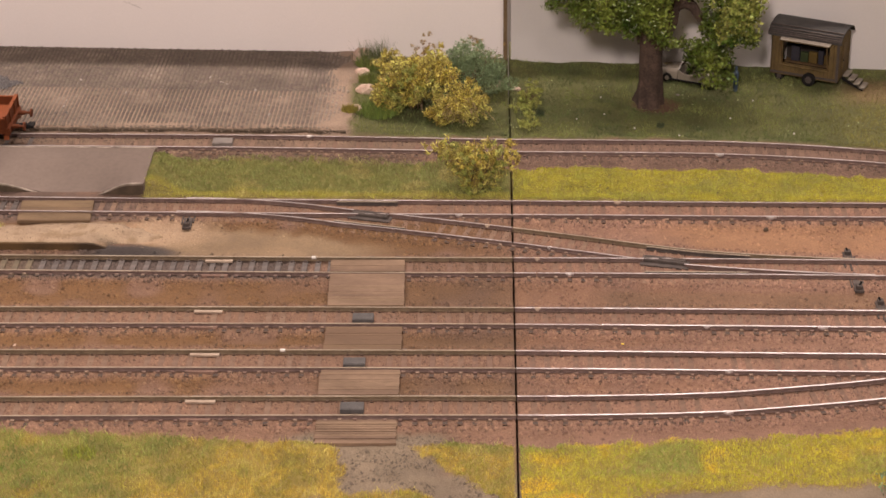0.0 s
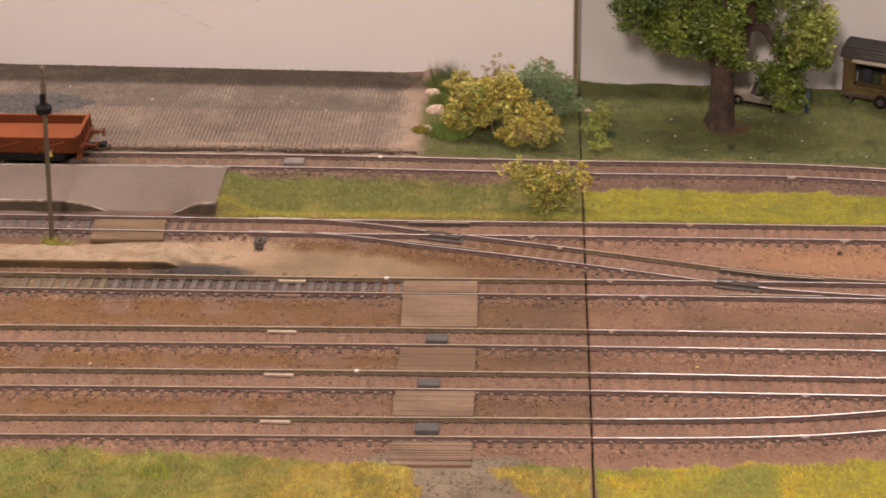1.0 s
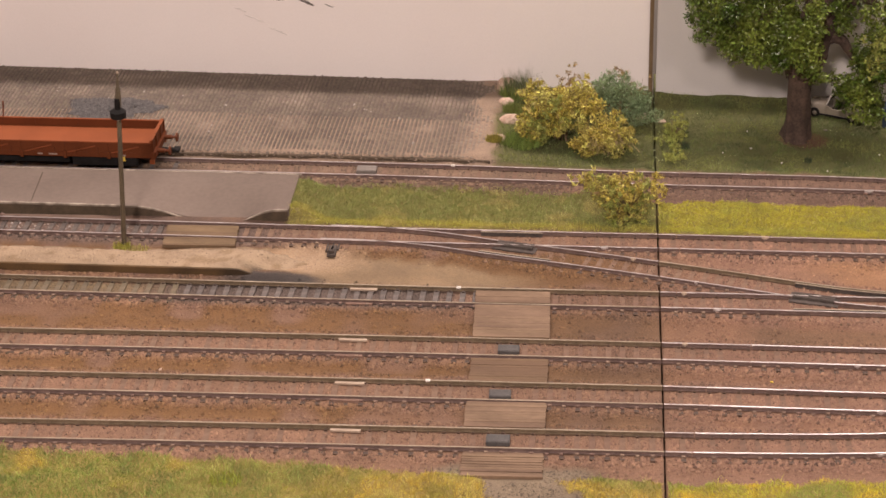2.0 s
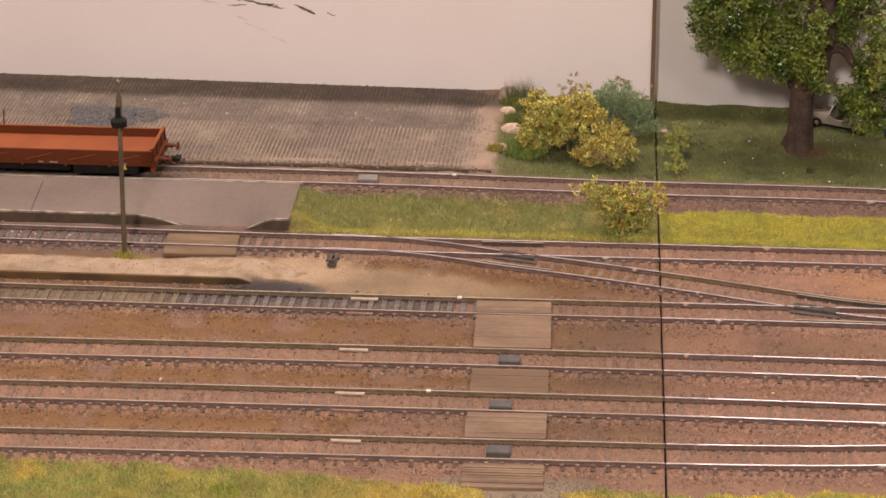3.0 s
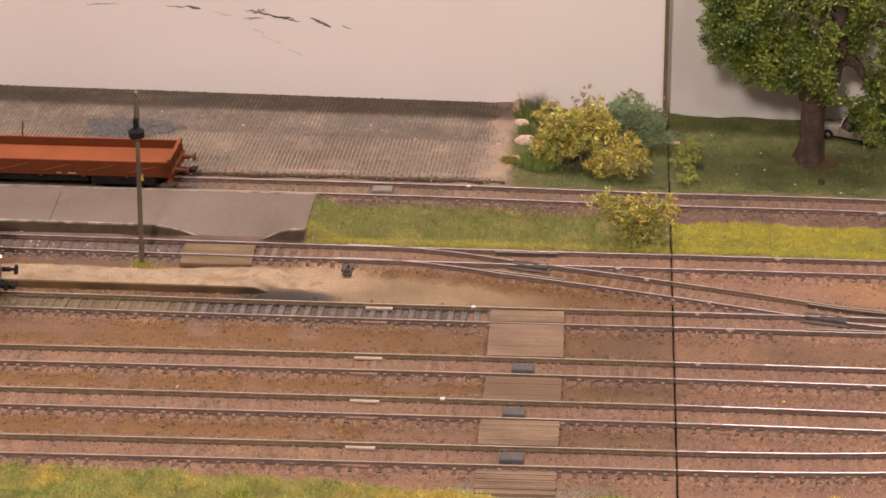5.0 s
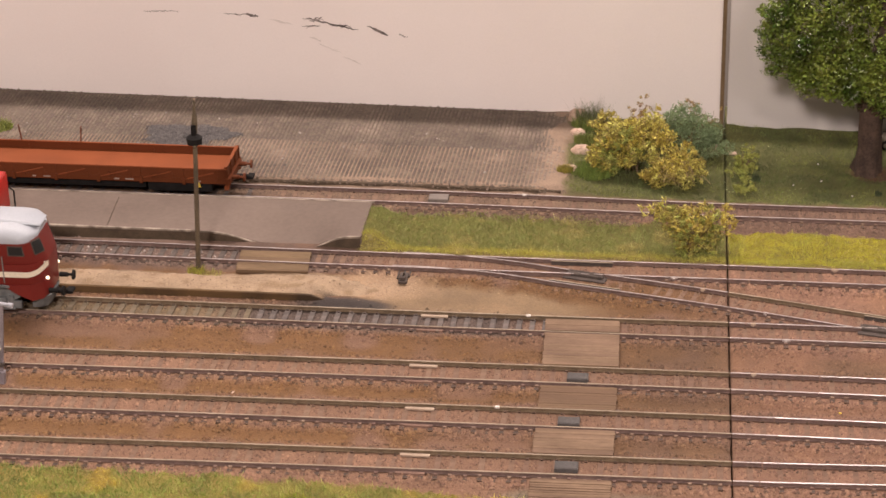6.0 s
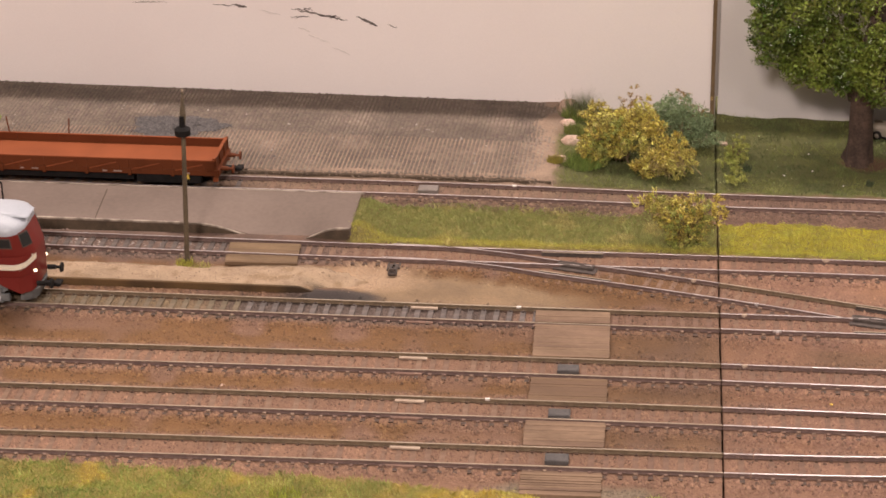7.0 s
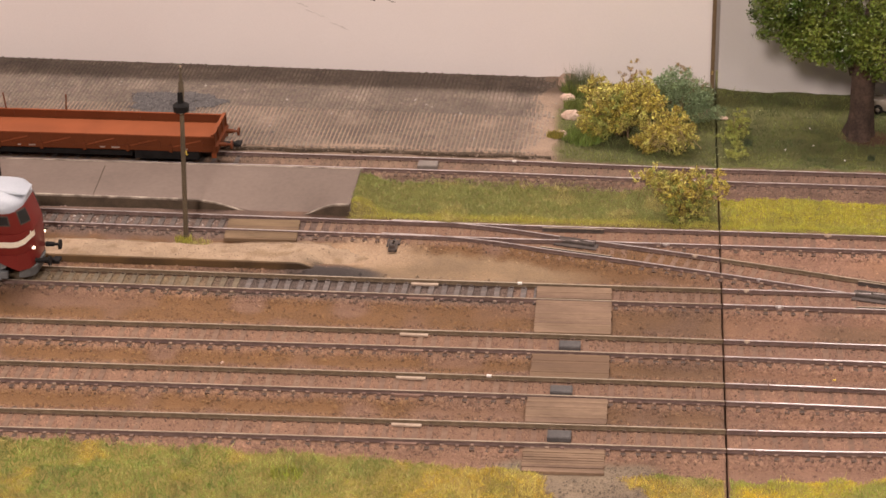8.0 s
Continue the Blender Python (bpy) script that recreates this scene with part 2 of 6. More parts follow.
# ---- mesh helpers, in millimetres ----
class Shape:
    def __init__(self):
        self.v, self.f, self.mi, self.cur = [], [], [], 0

    def add(self, verts, faces):
        o = len(self.v)
        self.v += [tuple(p) for p in verts]
        self.f += [tuple(i + o for i in f) for f in faces]
        self.mi += [self.cur] * len(faces)
        return self

    def box(self, x0, x1, y0, y1, z0, z1, m=None):
        p = [Vector((x, y, z)) for z in (z0, z1) for y in (y0, y1) for x in (x0, x1)]
        if m is not None:
            p = [m @ q for q in p]
        return self.add(p, [(0, 2, 3, 1), (4, 5, 7, 6), (0, 1, 5, 4), (1, 3, 7, 5), (3, 2, 6, 7), (2, 0, 4, 6)])

    def tube(self, a, b, r0, r1=None, n=10, cap=True):
        a, b = Vector(a), Vector(b)
        r1 = r0 if r1 is None else r1
        q = (b - a).to_track_quat("Z", "Y")
        ring = [q @ Vector((math.cos(2 * math.pi * i / n), math.sin(2 * math.pi * i / n), 0)) for i in range(n)]
        v = [a + d * r0 for d in ring] + [b + d * r1 for d in ring]
        f = [(i, (i + 1) % n, n + (i + 1) % n, n + i) for i in range(n)]
        if cap:
            f += [tuple(range(n))[::-1], tuple(range(n, 2 * n))]
        return self.add(v, f)

    def loft(self, rings, cap=True, closed=True):
        n = len(rings[0])
        v = [p for r in rings for p in r]
        f = []
        for k in range(len(rings) - 1):
            for i in range(n if closed else n - 1):
                j = (i + 1) % n
                f.append((k * n + i, k * n + j, (k + 1) * n + j, (k + 1) * n + i))
        if cap:
            f += [tuple(range(n))[::-1], tuple(range((len(rings) - 1) * n, len(rings) * n))]
        return self.add(v, f)

    def ball(self, c, rx, ry, rz, n=8, k=6):
        rings = []
        for j in range(1, k):
            t = math.pi * j / k
            rings.append([(c[0] + rx * math.sin(t) * math.cos(2 * math.pi * i / n), c[1] + ry * math.sin(t) * math.sin(2 * math.pi * i / n), c[2] - rz * math.cos(t)) for i in range(n)])
        return self.loft(rings)


def mesh_of(name, shape, mats, bevel=0.0, smooth=False):
    me = bpy.data.meshes.new(name)
    me.from_pydata([(x * MM, y * MM, z * MM) for x, y, z in shape.v], [], shape.f)
    for m in mats if isinstance(mats, (list, tuple)) else [mats]:
        me.materials.append(m)
    me.polygons.foreach_set("material_index", shape.mi)
    bm = bmesh.new()
    bm.from_mesh(me)
    bmesh.ops.recalc_face_normals(bm, faces=bm.faces)
    if bevel:
        ed = [e for e in bm.edges if len(e.link_faces) == 2 and e.calc_face_angle(0) > 0.6]
        bmesh.ops.bevel(bm, geom=ed, offset=bevel * MM, segments=1, affect="EDGES", clamp_overlap=True)
    bm.to_mesh(me)
    bm.free()
    if smooth:
        me.shade_smooth()
        me.set_sharp_from_angle(angle=radians(38))
    return me


def part(name, shape, mats, parent=None, label="", bevel=0.0, smooth=False):
    ob = new(name, mesh_of(name, shape, mats, bevel, smooth))
    ob.parent = parent
    if label:
        ob["label"] = label
    return ob


def empty(name, x=0, y=0, z=0, turn=0):
    ob = new(name)
    ob.empty_display_size = 0.01
    ob.matrix_basis = pose(x * MM, y * MM, z * MM, 0, 0, turn)
    return ob


def flat_mesh(name, verts, faces, mats, tint=None):
    """A mesh straight from number arrays in millimetres; tint: a colour per vertex."""
    me = bpy.data.meshes.new(name)
    v = np.asarray(verts, dtype=np.float32) * MM
    f = np.asarray(faces, dtype=np.int32)
    me.vertices.add(len(v))
    me.vertices.foreach_set("co", v.ravel())
    k = f.shape[1]
    me.loops.add(f.size)
    me.loops.foreach_set("vertex_index", f.ravel())
    me.polygons.add(len(f))
    me.polygons.foreach_set("loop_start", np.arange(0, f.size, k, dtype=np.int32))
    me.update(calc_edges=True)
    me.materials.append(mats)
    if tint is not None:
        a = me.color_attributes.new("tint", "FLOAT_COLOR", "POINT")
        a.data.foreach_set("color", np.concatenate([tint, np.ones((len(tint), 1))], 1).astype(np.float32).ravel())
    return me


RNG = np.random.default_rng(7)


def value_noise(x, y, cell, seed=0):
    """Smooth noise from 0 to 1 on arrays, with bumps about as wide as cell."""
    gx, gy = x / cell + 1000.37 + seed * 17.3, y / cell + 1000.71 + seed * 7.9
    ix, iy = np.floor(gx).astype(np.int64), np.floor(gy).astype(np.int64)
    fx, fy = gx - ix, gy - iy
    fx, fy = fx * fx * (3 - 2 * fx), fy * fy * (3 - 2 * fy)

    def h(a, b):
        k = (a * 374761393 + b * 668265263 + seed * 982451653) & 0x7FFFFFFF
        k = ((k ^ (k >> 13)) * 1274126177) & 0x7FFFFFFF
        return ((k ^ (k >> 16)) & 0xFFFF) / 65535.0

    return (h(ix, iy) * (1 - fx) + h(ix + 1, iy) * fx) * (1 - fy) + (h(ix, iy + 1) * (1 - fx) + h(ix + 1, iy + 1) * fx) * fy


def sm(a, b, x):
    t = np.clip((x - a) / (b - a), 0, 1)
    return t * t * (3 - 2 * t)


# ---- plan: centre lines of the tracks, x and y in millimetres ----
LINES = {
    "a": [(-1100, 7), (-360, 6.3), (-250, 7.0), (-60, 7.4), (37, 7.6), (78, 9.0), (105, 11.0), (132, 14.8), (160, 19.2), (180, 23), (260, 43), (400, 88), (1100, 340)],
    "b": [(-1100, 58), (-380, 53.0), (-260, 52.8), (-88, 52.0), (39, 50.6), (109, 48.9), (183, 47.4), (400, 43), (1100, 30)],
    "c": [(-1100, 100), (-390, 97.8), (-233, 97.5), (-88, 96.6), (40, 95.0), (113, 93.6), (190, 91.9), (400, 87), (1100, 70)],
    "d": [(-1100, 171), (-345, 158.0), (-240, 155.4), (-100, 152.6), (43, 151.0), (125, 149.4), (199, 147.4), (400, 142), (1100, 124)],
    "e": [(-1100, 246), (-374, 231.0), (-285, 228.2), (-100, 223.2), (46, 220.6), (125, 218.7), (210, 216.8), (400, 212), (1100, 194)],
    "f": [(-1100, 333), (-440, 320.0), (-345, 317.4), (-225, 314.6), (-138, 312.0), (-60, 308.2), (0, 305.4), (50, 304.2), (133, 300.6), (167, 296.8), (220, 287.6), (300, 268), (400, 235), (1100, -60)],
    "x": [(-196, 227.0), (-160, 225.2), (-124, 219.4), (-91, 210.4), (-67, 204.6), (-2, 187.9), (44, 175.0), (73, 166.6), (98, 160.2), (127, 155.5), (157, 151.8), (198, 148.2)],
}


def line(key):
    """A track's centre line as a smooth function: arrays of x every 2 mm, y and the slope."""
    p = np.array(LINES[key], float)
    x = np.arange(p[0, 0], p[-1, 0] + 1, 2.0)
    m = np.gradient(p[:, 1], p[:, 0])
    i = np.clip(np.searchsorted(p[:, 0], x, side="right") - 1, 0, len(p) - 2)
    h = p[i + 1, 0] - p[i, 0]
    t = (x - p[i, 0]) / h
    y = (2 * t**3 - 3 * t**2 + 1) * p[i, 1] + (t**3 - 2 * t**2 + t) * h * m[i] + (3 * t**2 - 2 * t**3) * p[i + 1, 1] + (t**3 - t**2) * h * m[i + 1]
    return x, y, np.gradient(y, x)


TRACKS = {k: line(k) for k in LINES}


def track_y(key, x):
    return np.interp(x, TRACKS[key][0], TRACKS[key][1])


HALF = 8.7


# ---- the scenic ground ----
def ramp(x, pts):
    return np.interp(x, [p[0] for p in pts], [p[1] for p in pts])


FRONT_EDGE = [(-1100, -6), (-361, -7), (-246, -10), (-205, -12), (-138, -17), (-100, -22), (-46, -28), (-33, -21), (0, -24), (49, -20), (102, -17), (174, -8), (260, 12), (400, 60), (1100, 300)]


def in_front_grass(x, y):
    """How far the front meadow covers a place, 0 to 1."""
    w = 5 * (value_noise(x, y, 9, 3) - 0.5) + 3 * (value_noise(x, y, 3, 4) - 0.5)
    g = sm(2, -3, y - ramp(x, FRONT_EDGE) + w)
    left = sm(0, -5, x + 76 + 0.55 * np.abs(y + 42) + 2 * w) + sm(-60, -66, y + w) * sm(-93, -86, x) * sm(-36, -44, x)
    tri = sm(-3, 3, x - (-46 + (-32 - y) * 1.15) + 2 * w) * sm(-1, -2.5, x)
    right = sm(0.5, 1.5, x) * sm(-4, 2, y - ramp(x, [(0, -75), (46, -66), (80, -60), (111, -55), (167, -54), (300, -45), (1100, 100)]) + w)
    return g * np.clip(left + tri + right, 0, 1)


def in_back_grass(x, y):
    w = 5 * (value_noise(x, y, 10, 5) - 0.5) + 5 * (value_noise(x, y, 5, 7) - 0.5)
    lo = track_y("e", x) + 13
    hi = ramp(x, [(-1100, 290), (-210, 292), (-130, 293), (-52, 286), (0, 278), (60, 277), (140, 273), (220, 259), (300, 240)])
    return sm(-2, 1, y - lo + w * 0.3) * sm(2, -2, y - hi - 2 + w) * sm(-215, -211, x)


def in_yard_grass(x, y):
    w = 5 * (value_noise(x, y, 8, 6) - 0.5)
    lo = track_y("f", x) + 13
    bare = sm(17, 9, np.hypot(x - 92, 1.3 * (y - 368)) + w)
    return sm(-2, 3, y - lo + w) * sm(-101, -92, ragged(x, y) + w) * (1 - 0.75 * bare)


def ragged(x, y):
    """x pushed to and fro, for edges that wander."""
    return x + 9 * (value_noise(x, y, 21, 15) - 0.5) + 5 * (value_noise(x, y, 8, 16) - 0.5)


def height(x, y):
    z = np.full_like(x, -4.6)
    near = np.full_like(x, 99.0)
    for k in "abcdef":
        near = np.minimum(near, np.abs(y - track_y(k, x)))
    xs = TRACKS["x"]
    on = (x > xs[0][0]) & (x < xs[0][-1])
    near = np.where(on, np.minimum(near, np.abs(y - track_y("x", x))), near)
    z = z + 1.9 * sm(24, 14, near)
    z = z - (0.9 - 0.35 * sm(-250, -275, x)) * sm(9, 7, np.abs(y - track_y("d", x))) * sm(-85, -100, x) - 0.6 * sm(9, 7, np.abs(y - track_y("e", x))) * sm(-215, -240, x)
    n = value_noise(x, y, 14, 1) - 0.5 + 0.5 * (value_noise(x, y, 5, 2) - 0.5)
    z = z + 0.5 * n * sm(10, 20, near)
    dd = y - track_y("d", x)
    z = z + 2.0 * sm(11, 17, dd) * sm(40, 30, dd) * sm(-215, -240, x)
    z = z + 3.6 * sm(-240, -216, x) * sm(-186, -210, x) * sm(10, 18, dd) * sm(34, 22, dd)
    z = z + 1.9 * sm(-13, -24, y) * sm(-114, -100, x) * sm(-32, -46, x) * sm(-70, -45, y)
    g = in_front_grass(x, y)
    z = z + 1.3 * (value_noise(x, y, 6, 8) - 0.5) * sm(-24, -30, y) * sm(-125, -110, x) * sm(0, -20, x) + g * (0.6 + 1.6 * n) + sm(-20, -60, y) * 1.5 * n
    z = z + in_back_grass(x, y) * (1.6 + 1.0 * n) + 8.0 * sm(-188, -208, x) * sm(240, 246, y) * sm(291, 284, y)
    yard = in_yard_grass(x, y)
    z = z + yard * (1.2 + 1.4 * n + 3.2 * sm(330, 420, y) + 3.6 * sm(-72, -97, x) * sm(8, 22, y - track_y("f", x)) * sm(430, 390, y))
    pave = sm(-93, -101, ragged(x, y)) * sm(13.5, 18, y - track_y("f", x))
    z = z * (1 - pave) + (2.35 + 0.85 * sm(-116, -99, x + 22 * (value_noise(x, y, 10, 9) - 0.5))) * pave
    plat = sm(-213, -215.5, x) * sm(243, 246, y) * sm(286, 283, y)
    z = z * (1 - plat) - 3.0 * plat
    return z


def mixc(a, b, t):
    return a * (1 - t[:, None]) + np.array(b) * t[:, None]


def ground_tint(x, y):
    n1, n2, n3 = value_noise(x, y, 60, 11), value_noise(x, y, 18, 12), value_noise(x, y, 6, 13)
    c = np.zeros((len(x), 3)) + np.array((0.295, 0.178, 0.122))
    c = mixc(c, (0.320, 0.190, 0.136), sm(-30, 60, x + 40 * (n1 - 0.5)))
    # orange earth between the tracks
    gaps = 0
    for a, b in (("a", "b"), ("b", "c"), ("c", "d"), ("d", "e")):
        mid, half = (track_y(a, x) + track_y(b, x)) / 2, (track_y(b, x) - track_y(a, x)) / 2
        gaps = gaps + sm(half - 10, half - 19, np.abs(y - mid) + 3 * (n3 - 0.5))
    e = np.clip(gaps, 0, 1) * sm(0.12, 0.5, n2)
    c = mixc(c, (0.215, 0.118, 0.052), e * sm(40, -60, x))
    cd = sm(13, 8, np.abs(y - (track_y("c", x) + track_y("d", x)) / 2 + 4))
    c = mixc(c, (0.24, 0.145, 0.085), 0.8 * cd * sm(20, 60, x))
    c = mixc(c, (0.375, 0.215, 0.125), e * sm(60, 110, x) * sm(160, 180, y))
    c = mixc(c, (0.20, 0.122, 0.070), 0.55 * np.clip(gaps, 0, 1) * sm(-118, -70, x + 30 * (n2 - 0.5)) * sm(1, -1, x) * sm(0, 12, y) * sm(165, 150, y))
    c = mixc(c, (0.185, 0.12, 0.09), 0.9 * sm(0, 2, x) * sm(30, 15, np.abs(y - track_y("f", x) + 8)))
    c = mixc(c, (0.25, 0.14, 0.085), 0.55 * np.clip(gaps, 0, 1) * sm(0, 1, x) * sm(150, 60, x) * sm(0, 12, y) * sm(165, 150, y) * sm(0.25, 0.6, n2))
    # oily grey under the goods line
    oil = sm(17, 8, np.abs(y - track_y("d", x))) * sm(-300, -255, x) * sm(-90, -130, x)
    c = mixc(c, (0.115, 0.098, 0.094), 0.82 * oil)
    moss = sm(9, 6, np.abs(y - track_y("d", x))) * sm(-250, -300, x)
    c = mixc(c, (0.215, 0.168, 0.10), 0.85 * moss)
    c = mixc(c, (0.178, 0.130, 0.113), 0.85 * sm(21, 12, np.abs(y - track_y("e", x)) + 5 * (n3 - 0.5)) * sm(-190, -235, x))
    c = mixc(c, (0.25, 0.18, 0.132), 0.8 * sm(18, 9, np.abs(y - track_y("f", x))) * sm(20, -60, x))
    # grey trodden path in front
    path = sm(-9, -17, y + 6 * (n3 - 0.5)) * (1 - in_front_grass(x, y))
    near = sm(-120, -100, x) * sm(-25, -40, x)
    c = mixc(c, (0.275, 0.222, 0.162), np.clip(path * np.maximum(near, sm(-40, -50, y)), 0, 1))
    c = mixc(c, (0.40, 0.305, 0.235), sm(-90, -100, ragged(x, y)) * sm(8, 15, y - track_y("f", x)))
    c = mixc(c, (0.36, 0.29, 0.09), in_front_grass(x, y))
    c = mixc(c, (0.28, 0.25, 0.08), in_back_grass(x, y))
    yard = in_yard_grass(x, y)
    c = mixc(c, (0.15, 0.16, 0.06), yard)
    c = mixc(c, (0.20, 0.115, 0.07), sm(19, 10, np.hypot(x - 92, 1.3 * (y - 368)) + 5 * (n3 - 0.5)))
    c = mixc(c, (0.28, 0.20, 0.10), yard * sm(195, 230, x) * sm(360, 380, y) * sm(410, 395, y))
    back = track_y("f", x) - y + 4 * (n3 - 0.5)
    c = mixc(c, (0.13, 0.085, 0.055), 0.75 * sm(12, 15, back) * sm(27, 21, back) * sm(-214, -206, x) * sm(-30, -80, x))
    # dusty strip beside the sand platform
    xx = np.clip(x, -196, 198)
    dusty = sm(-215, -185, x) * sm(-50, -100, x) * sm(11, 15, y - track_y("d", x)) * sm(-18, -27, y - track_y("x", xx) + 6 * (n3 - 0.5))
    c = mixc(c, (0.36, 0.265, 0.165), 0.9 * dusty)
    spill = sm(44, 12, np.hypot(x + 199, 1.9 * (y - 197)) + 16 * (n3 - 0.5) + 8 * (n2 - 0.5))
    c = mixc(c, (0.56, 0.41, 0.28), 0.9 * spill)
    coal = sm(-248, -226, x + 12 * (n3 - 0.5)) * sm(-176, -194, x + 12 * (n2 - 0.5)) * sm(7, 11, y - track_y("d", x)) * sm(29, 20, y - track_y("d", x) + 7 * (n3 - 0.5))
    c = mixc(c, (0.062, 0.056, 0.058), 0.92 * coal)
    # Regional factors trim brightness where the lamps leave the earth too bright or dark.
    k = (0.53 + 0.22 * n2) * (1 - 0.04 * sm(40, 90, y) * sm(20, -60, x)) * (1 + 0.11 * sm(-120, -230, x) * sm(165, 140, y)) * (1 - 0.09 * sm(-130, -60, x) * sm(1, -1, x) * sm(0, 12, y)) * (1 - 0.10 * sm(-58, -40, x) * sm(120, 30, x) * sm(50, 75, y) * sm(185, 150, y))
    return c * k[:, None] * np.array((1.035, 0.985, 0.965))


def ground_sheet(name, x0, x1, edge):
    xs = np.unique(np.concatenate([np.arange(max(x0, -560), min(x1, 380), 2.5), [x0, x1], np.linspace(x0, x1, 12)]))
    ys = np.unique(np.concatenate([np.arange(-140, 472, 2.5), [-400, -300, -200]]))
    X, Y = np.meshgrid(xs, ys)
    x, y = X.ravel(), Y.ravel()
    z = height(x, y)
    nx, ny = len(xs), len(ys)
    i = np.arange(nx * ny).reshape(ny, nx)
    f = np.stack([i[:-1, :-1], i[:-1, 1:], i[1:, 1:], i[1:, :-1]], -1).reshape(-1, 4)
    v = np.stack([x, y, z], 1)
    rim = np.concatenate([i[0, :], i[1:, -1], i[-1, -2::-1], i[-2:0:-1, 0]])
    low = v[rim].copy()
    low[:, 2] = -1000
    k = len(v) + np.arange(len(rim))
    side = np.stack([rim, k, np.roll(k, -1), np.roll(rim, -1)], 1)
    tint = np.concatenate([ground_tint(x, y), np.full((len(rim), 3), 0.02)])
    ob = new(name, flat_mesh(name, np.concatenate([v, low]), np.concatenate([f, side]), M_GROUND, tint))
    ob.data.shade_smooth()
    return tagged(ob, edge, "ground", "", "structure")


ground_sheet("ground_1", -1100, -0.55, "earth and ballast scenery on a model railway board")
ground_sheet("ground_2", 0.55, 1100, "reddish ballast and grass scenery on the adjoining board")


def wall_panel(name, pts, mats, label):
    s = Shape()
    (xa, ya), (xb, yb) = pts
    top, th = 200, 5
    s.loft([[(xa, ya, -8), (xa, ya + th, -8), (xa, ya + th, top), (xa, ya, top)], [(xb, yb, -8), (xb, yb + th, -8), (xb, yb + th, top), (xb, yb, top)]])
    return tagged(part(name, s, mats, None, "", 0.3), label, "wall", "", "structure")


wall_panel("wall_1", [(-1100, 500.0), (-0.9, 441.5)], M_WALL, "cream white painted backdrop board behind the street")
wall_panel("wall_2", [(1.4, 437.5), (1100, 361.0)], M_WALLR, "white painted backdrop board behind the trees, shade in its colour")
s = Shape().box(-3.4, -0.9, 437.5, 441.4, -4, 200)
tagged(part("trim", s, M_EDGE, None, "", 0.2), "raw brown board edge at the panel joint", "trim", "", "structure")

# unseen hall added round the layout; it closes the place and bounces light
for name, b, m in (
    ("hall_floor", (-1700, 1700, -1800, 1300, -1060, -1000), M_HALLFLOOR),
    ("ceiling", (-1700, 1700, -1800, 1300, 1950, 2010), M_HALL),
    ("wall_north", (-1700, 1700, 1300, 1360, -1000, 1950), M_HALL),
    ("wall_south", (-1700, 1700, -1860, -1800, -1000, 1950), M_HALL),
    ("wall_west", (-1760, -1700, -1800, 1300, -1000, 1950), M_HALL),
    ("wall_east", (1700, 1760, -1800, 1300, -1000, 1950), M_HALL),
):
    tagged(part(name, Shape().box(*b), m), "plain unseen hall surface added round the layout", "hall", "", "structure")


# ---- tracks ----
RAIL = [(-1.0, -2.2), (1.0, -2.2), (1.0, -1.85), (0.28, -1.6), (0.28, -0.92), (0.45, -0.78), (0.45, -0.12), (0.38, 0.0), (-0.38, 0.0), (-0.45, -0.12), (-0.45, -0.78), (-0.28, -0.92), (-0.28, -1.6), (-1.0, -1.85)]


def rail_shape(xs, ys):
    """A rail swept along a line; the running surface is the second material."""
    xs, ys = np.asarray(xs, float), np.asarray(ys, float)
    d = np.gradient(ys, xs)
    ln = np.sqrt(1 + d * d)
    s = Shape()
    n = len(RAIL)
    for x, y, a, l in zip(xs, ys, d, ln):
        for o, z in RAIL:
            s.v.append((x - o * a / l, y + o / l, z))
    for k in range(len(xs) - 1):
        for i in range(n):
            j = (i + 1) % n
            s.f.append((k * n + i, k * n + j, (k + 1) * n + j, (k + 1) * n + i))
            s.mi.append(1 if i in (6, 7, 8) else 0)
    s.f += [tuple(range(n))[::-1], tuple(range((len(xs) - 1) * n, len(xs) * n))]
    s.mi += [0, 0]
    return s


def offset_line(key, off, x0, x1, step=6.0):
    x, y, d = TRACKS[key]
    l = np.sqrt(1 + d * d)
    px_, py_ = x - off * d / l, y + off / l
    xs = np.arange(x0, x1 + 0.01, step)
    return xs, np.interp(xs, px_, py_)


def sleeper_mesh(length, name, m):
    s = Shape()
    h = length / 2
    s.box(-1.5, 1.5, -h + 2.6, h - 2.6, -4.2, -2.2)
    s.cur = 1
    for r in (-HALF, HALF):
        for o in (-1.5, 1.5):
            if r + o > -HALF:
                s.box(-0.8, 0.8, r + o - 0.55, r + o + 0.55, -2.2, -1.3)
    s.box(-1.25, 1.25, -h, -h + 2.6, -4.2, -1.8).box(-1.35, 1.35, h - 2.6, h, -4.2, -2.3)
    s.cur = 2
    s.box(-0.95, 0.95, -HALF - 2.5, -HALF - 0.8, -2.2, -1.15)
    return mesh_of(name, s, [m, M_SLEEPEND, M_CHAIR], 0.15)


SLEEPERS = {m.name: sleeper_mesh(n, "sleeper", m) for m, n in ((M_SLEEPER, 29), (M_SLEEPERM, 28), (M_SLEEPERR, 29), (M_SLEEPERD, 26), (M_SLEEPERG, 23))}
PITCH = 7.15


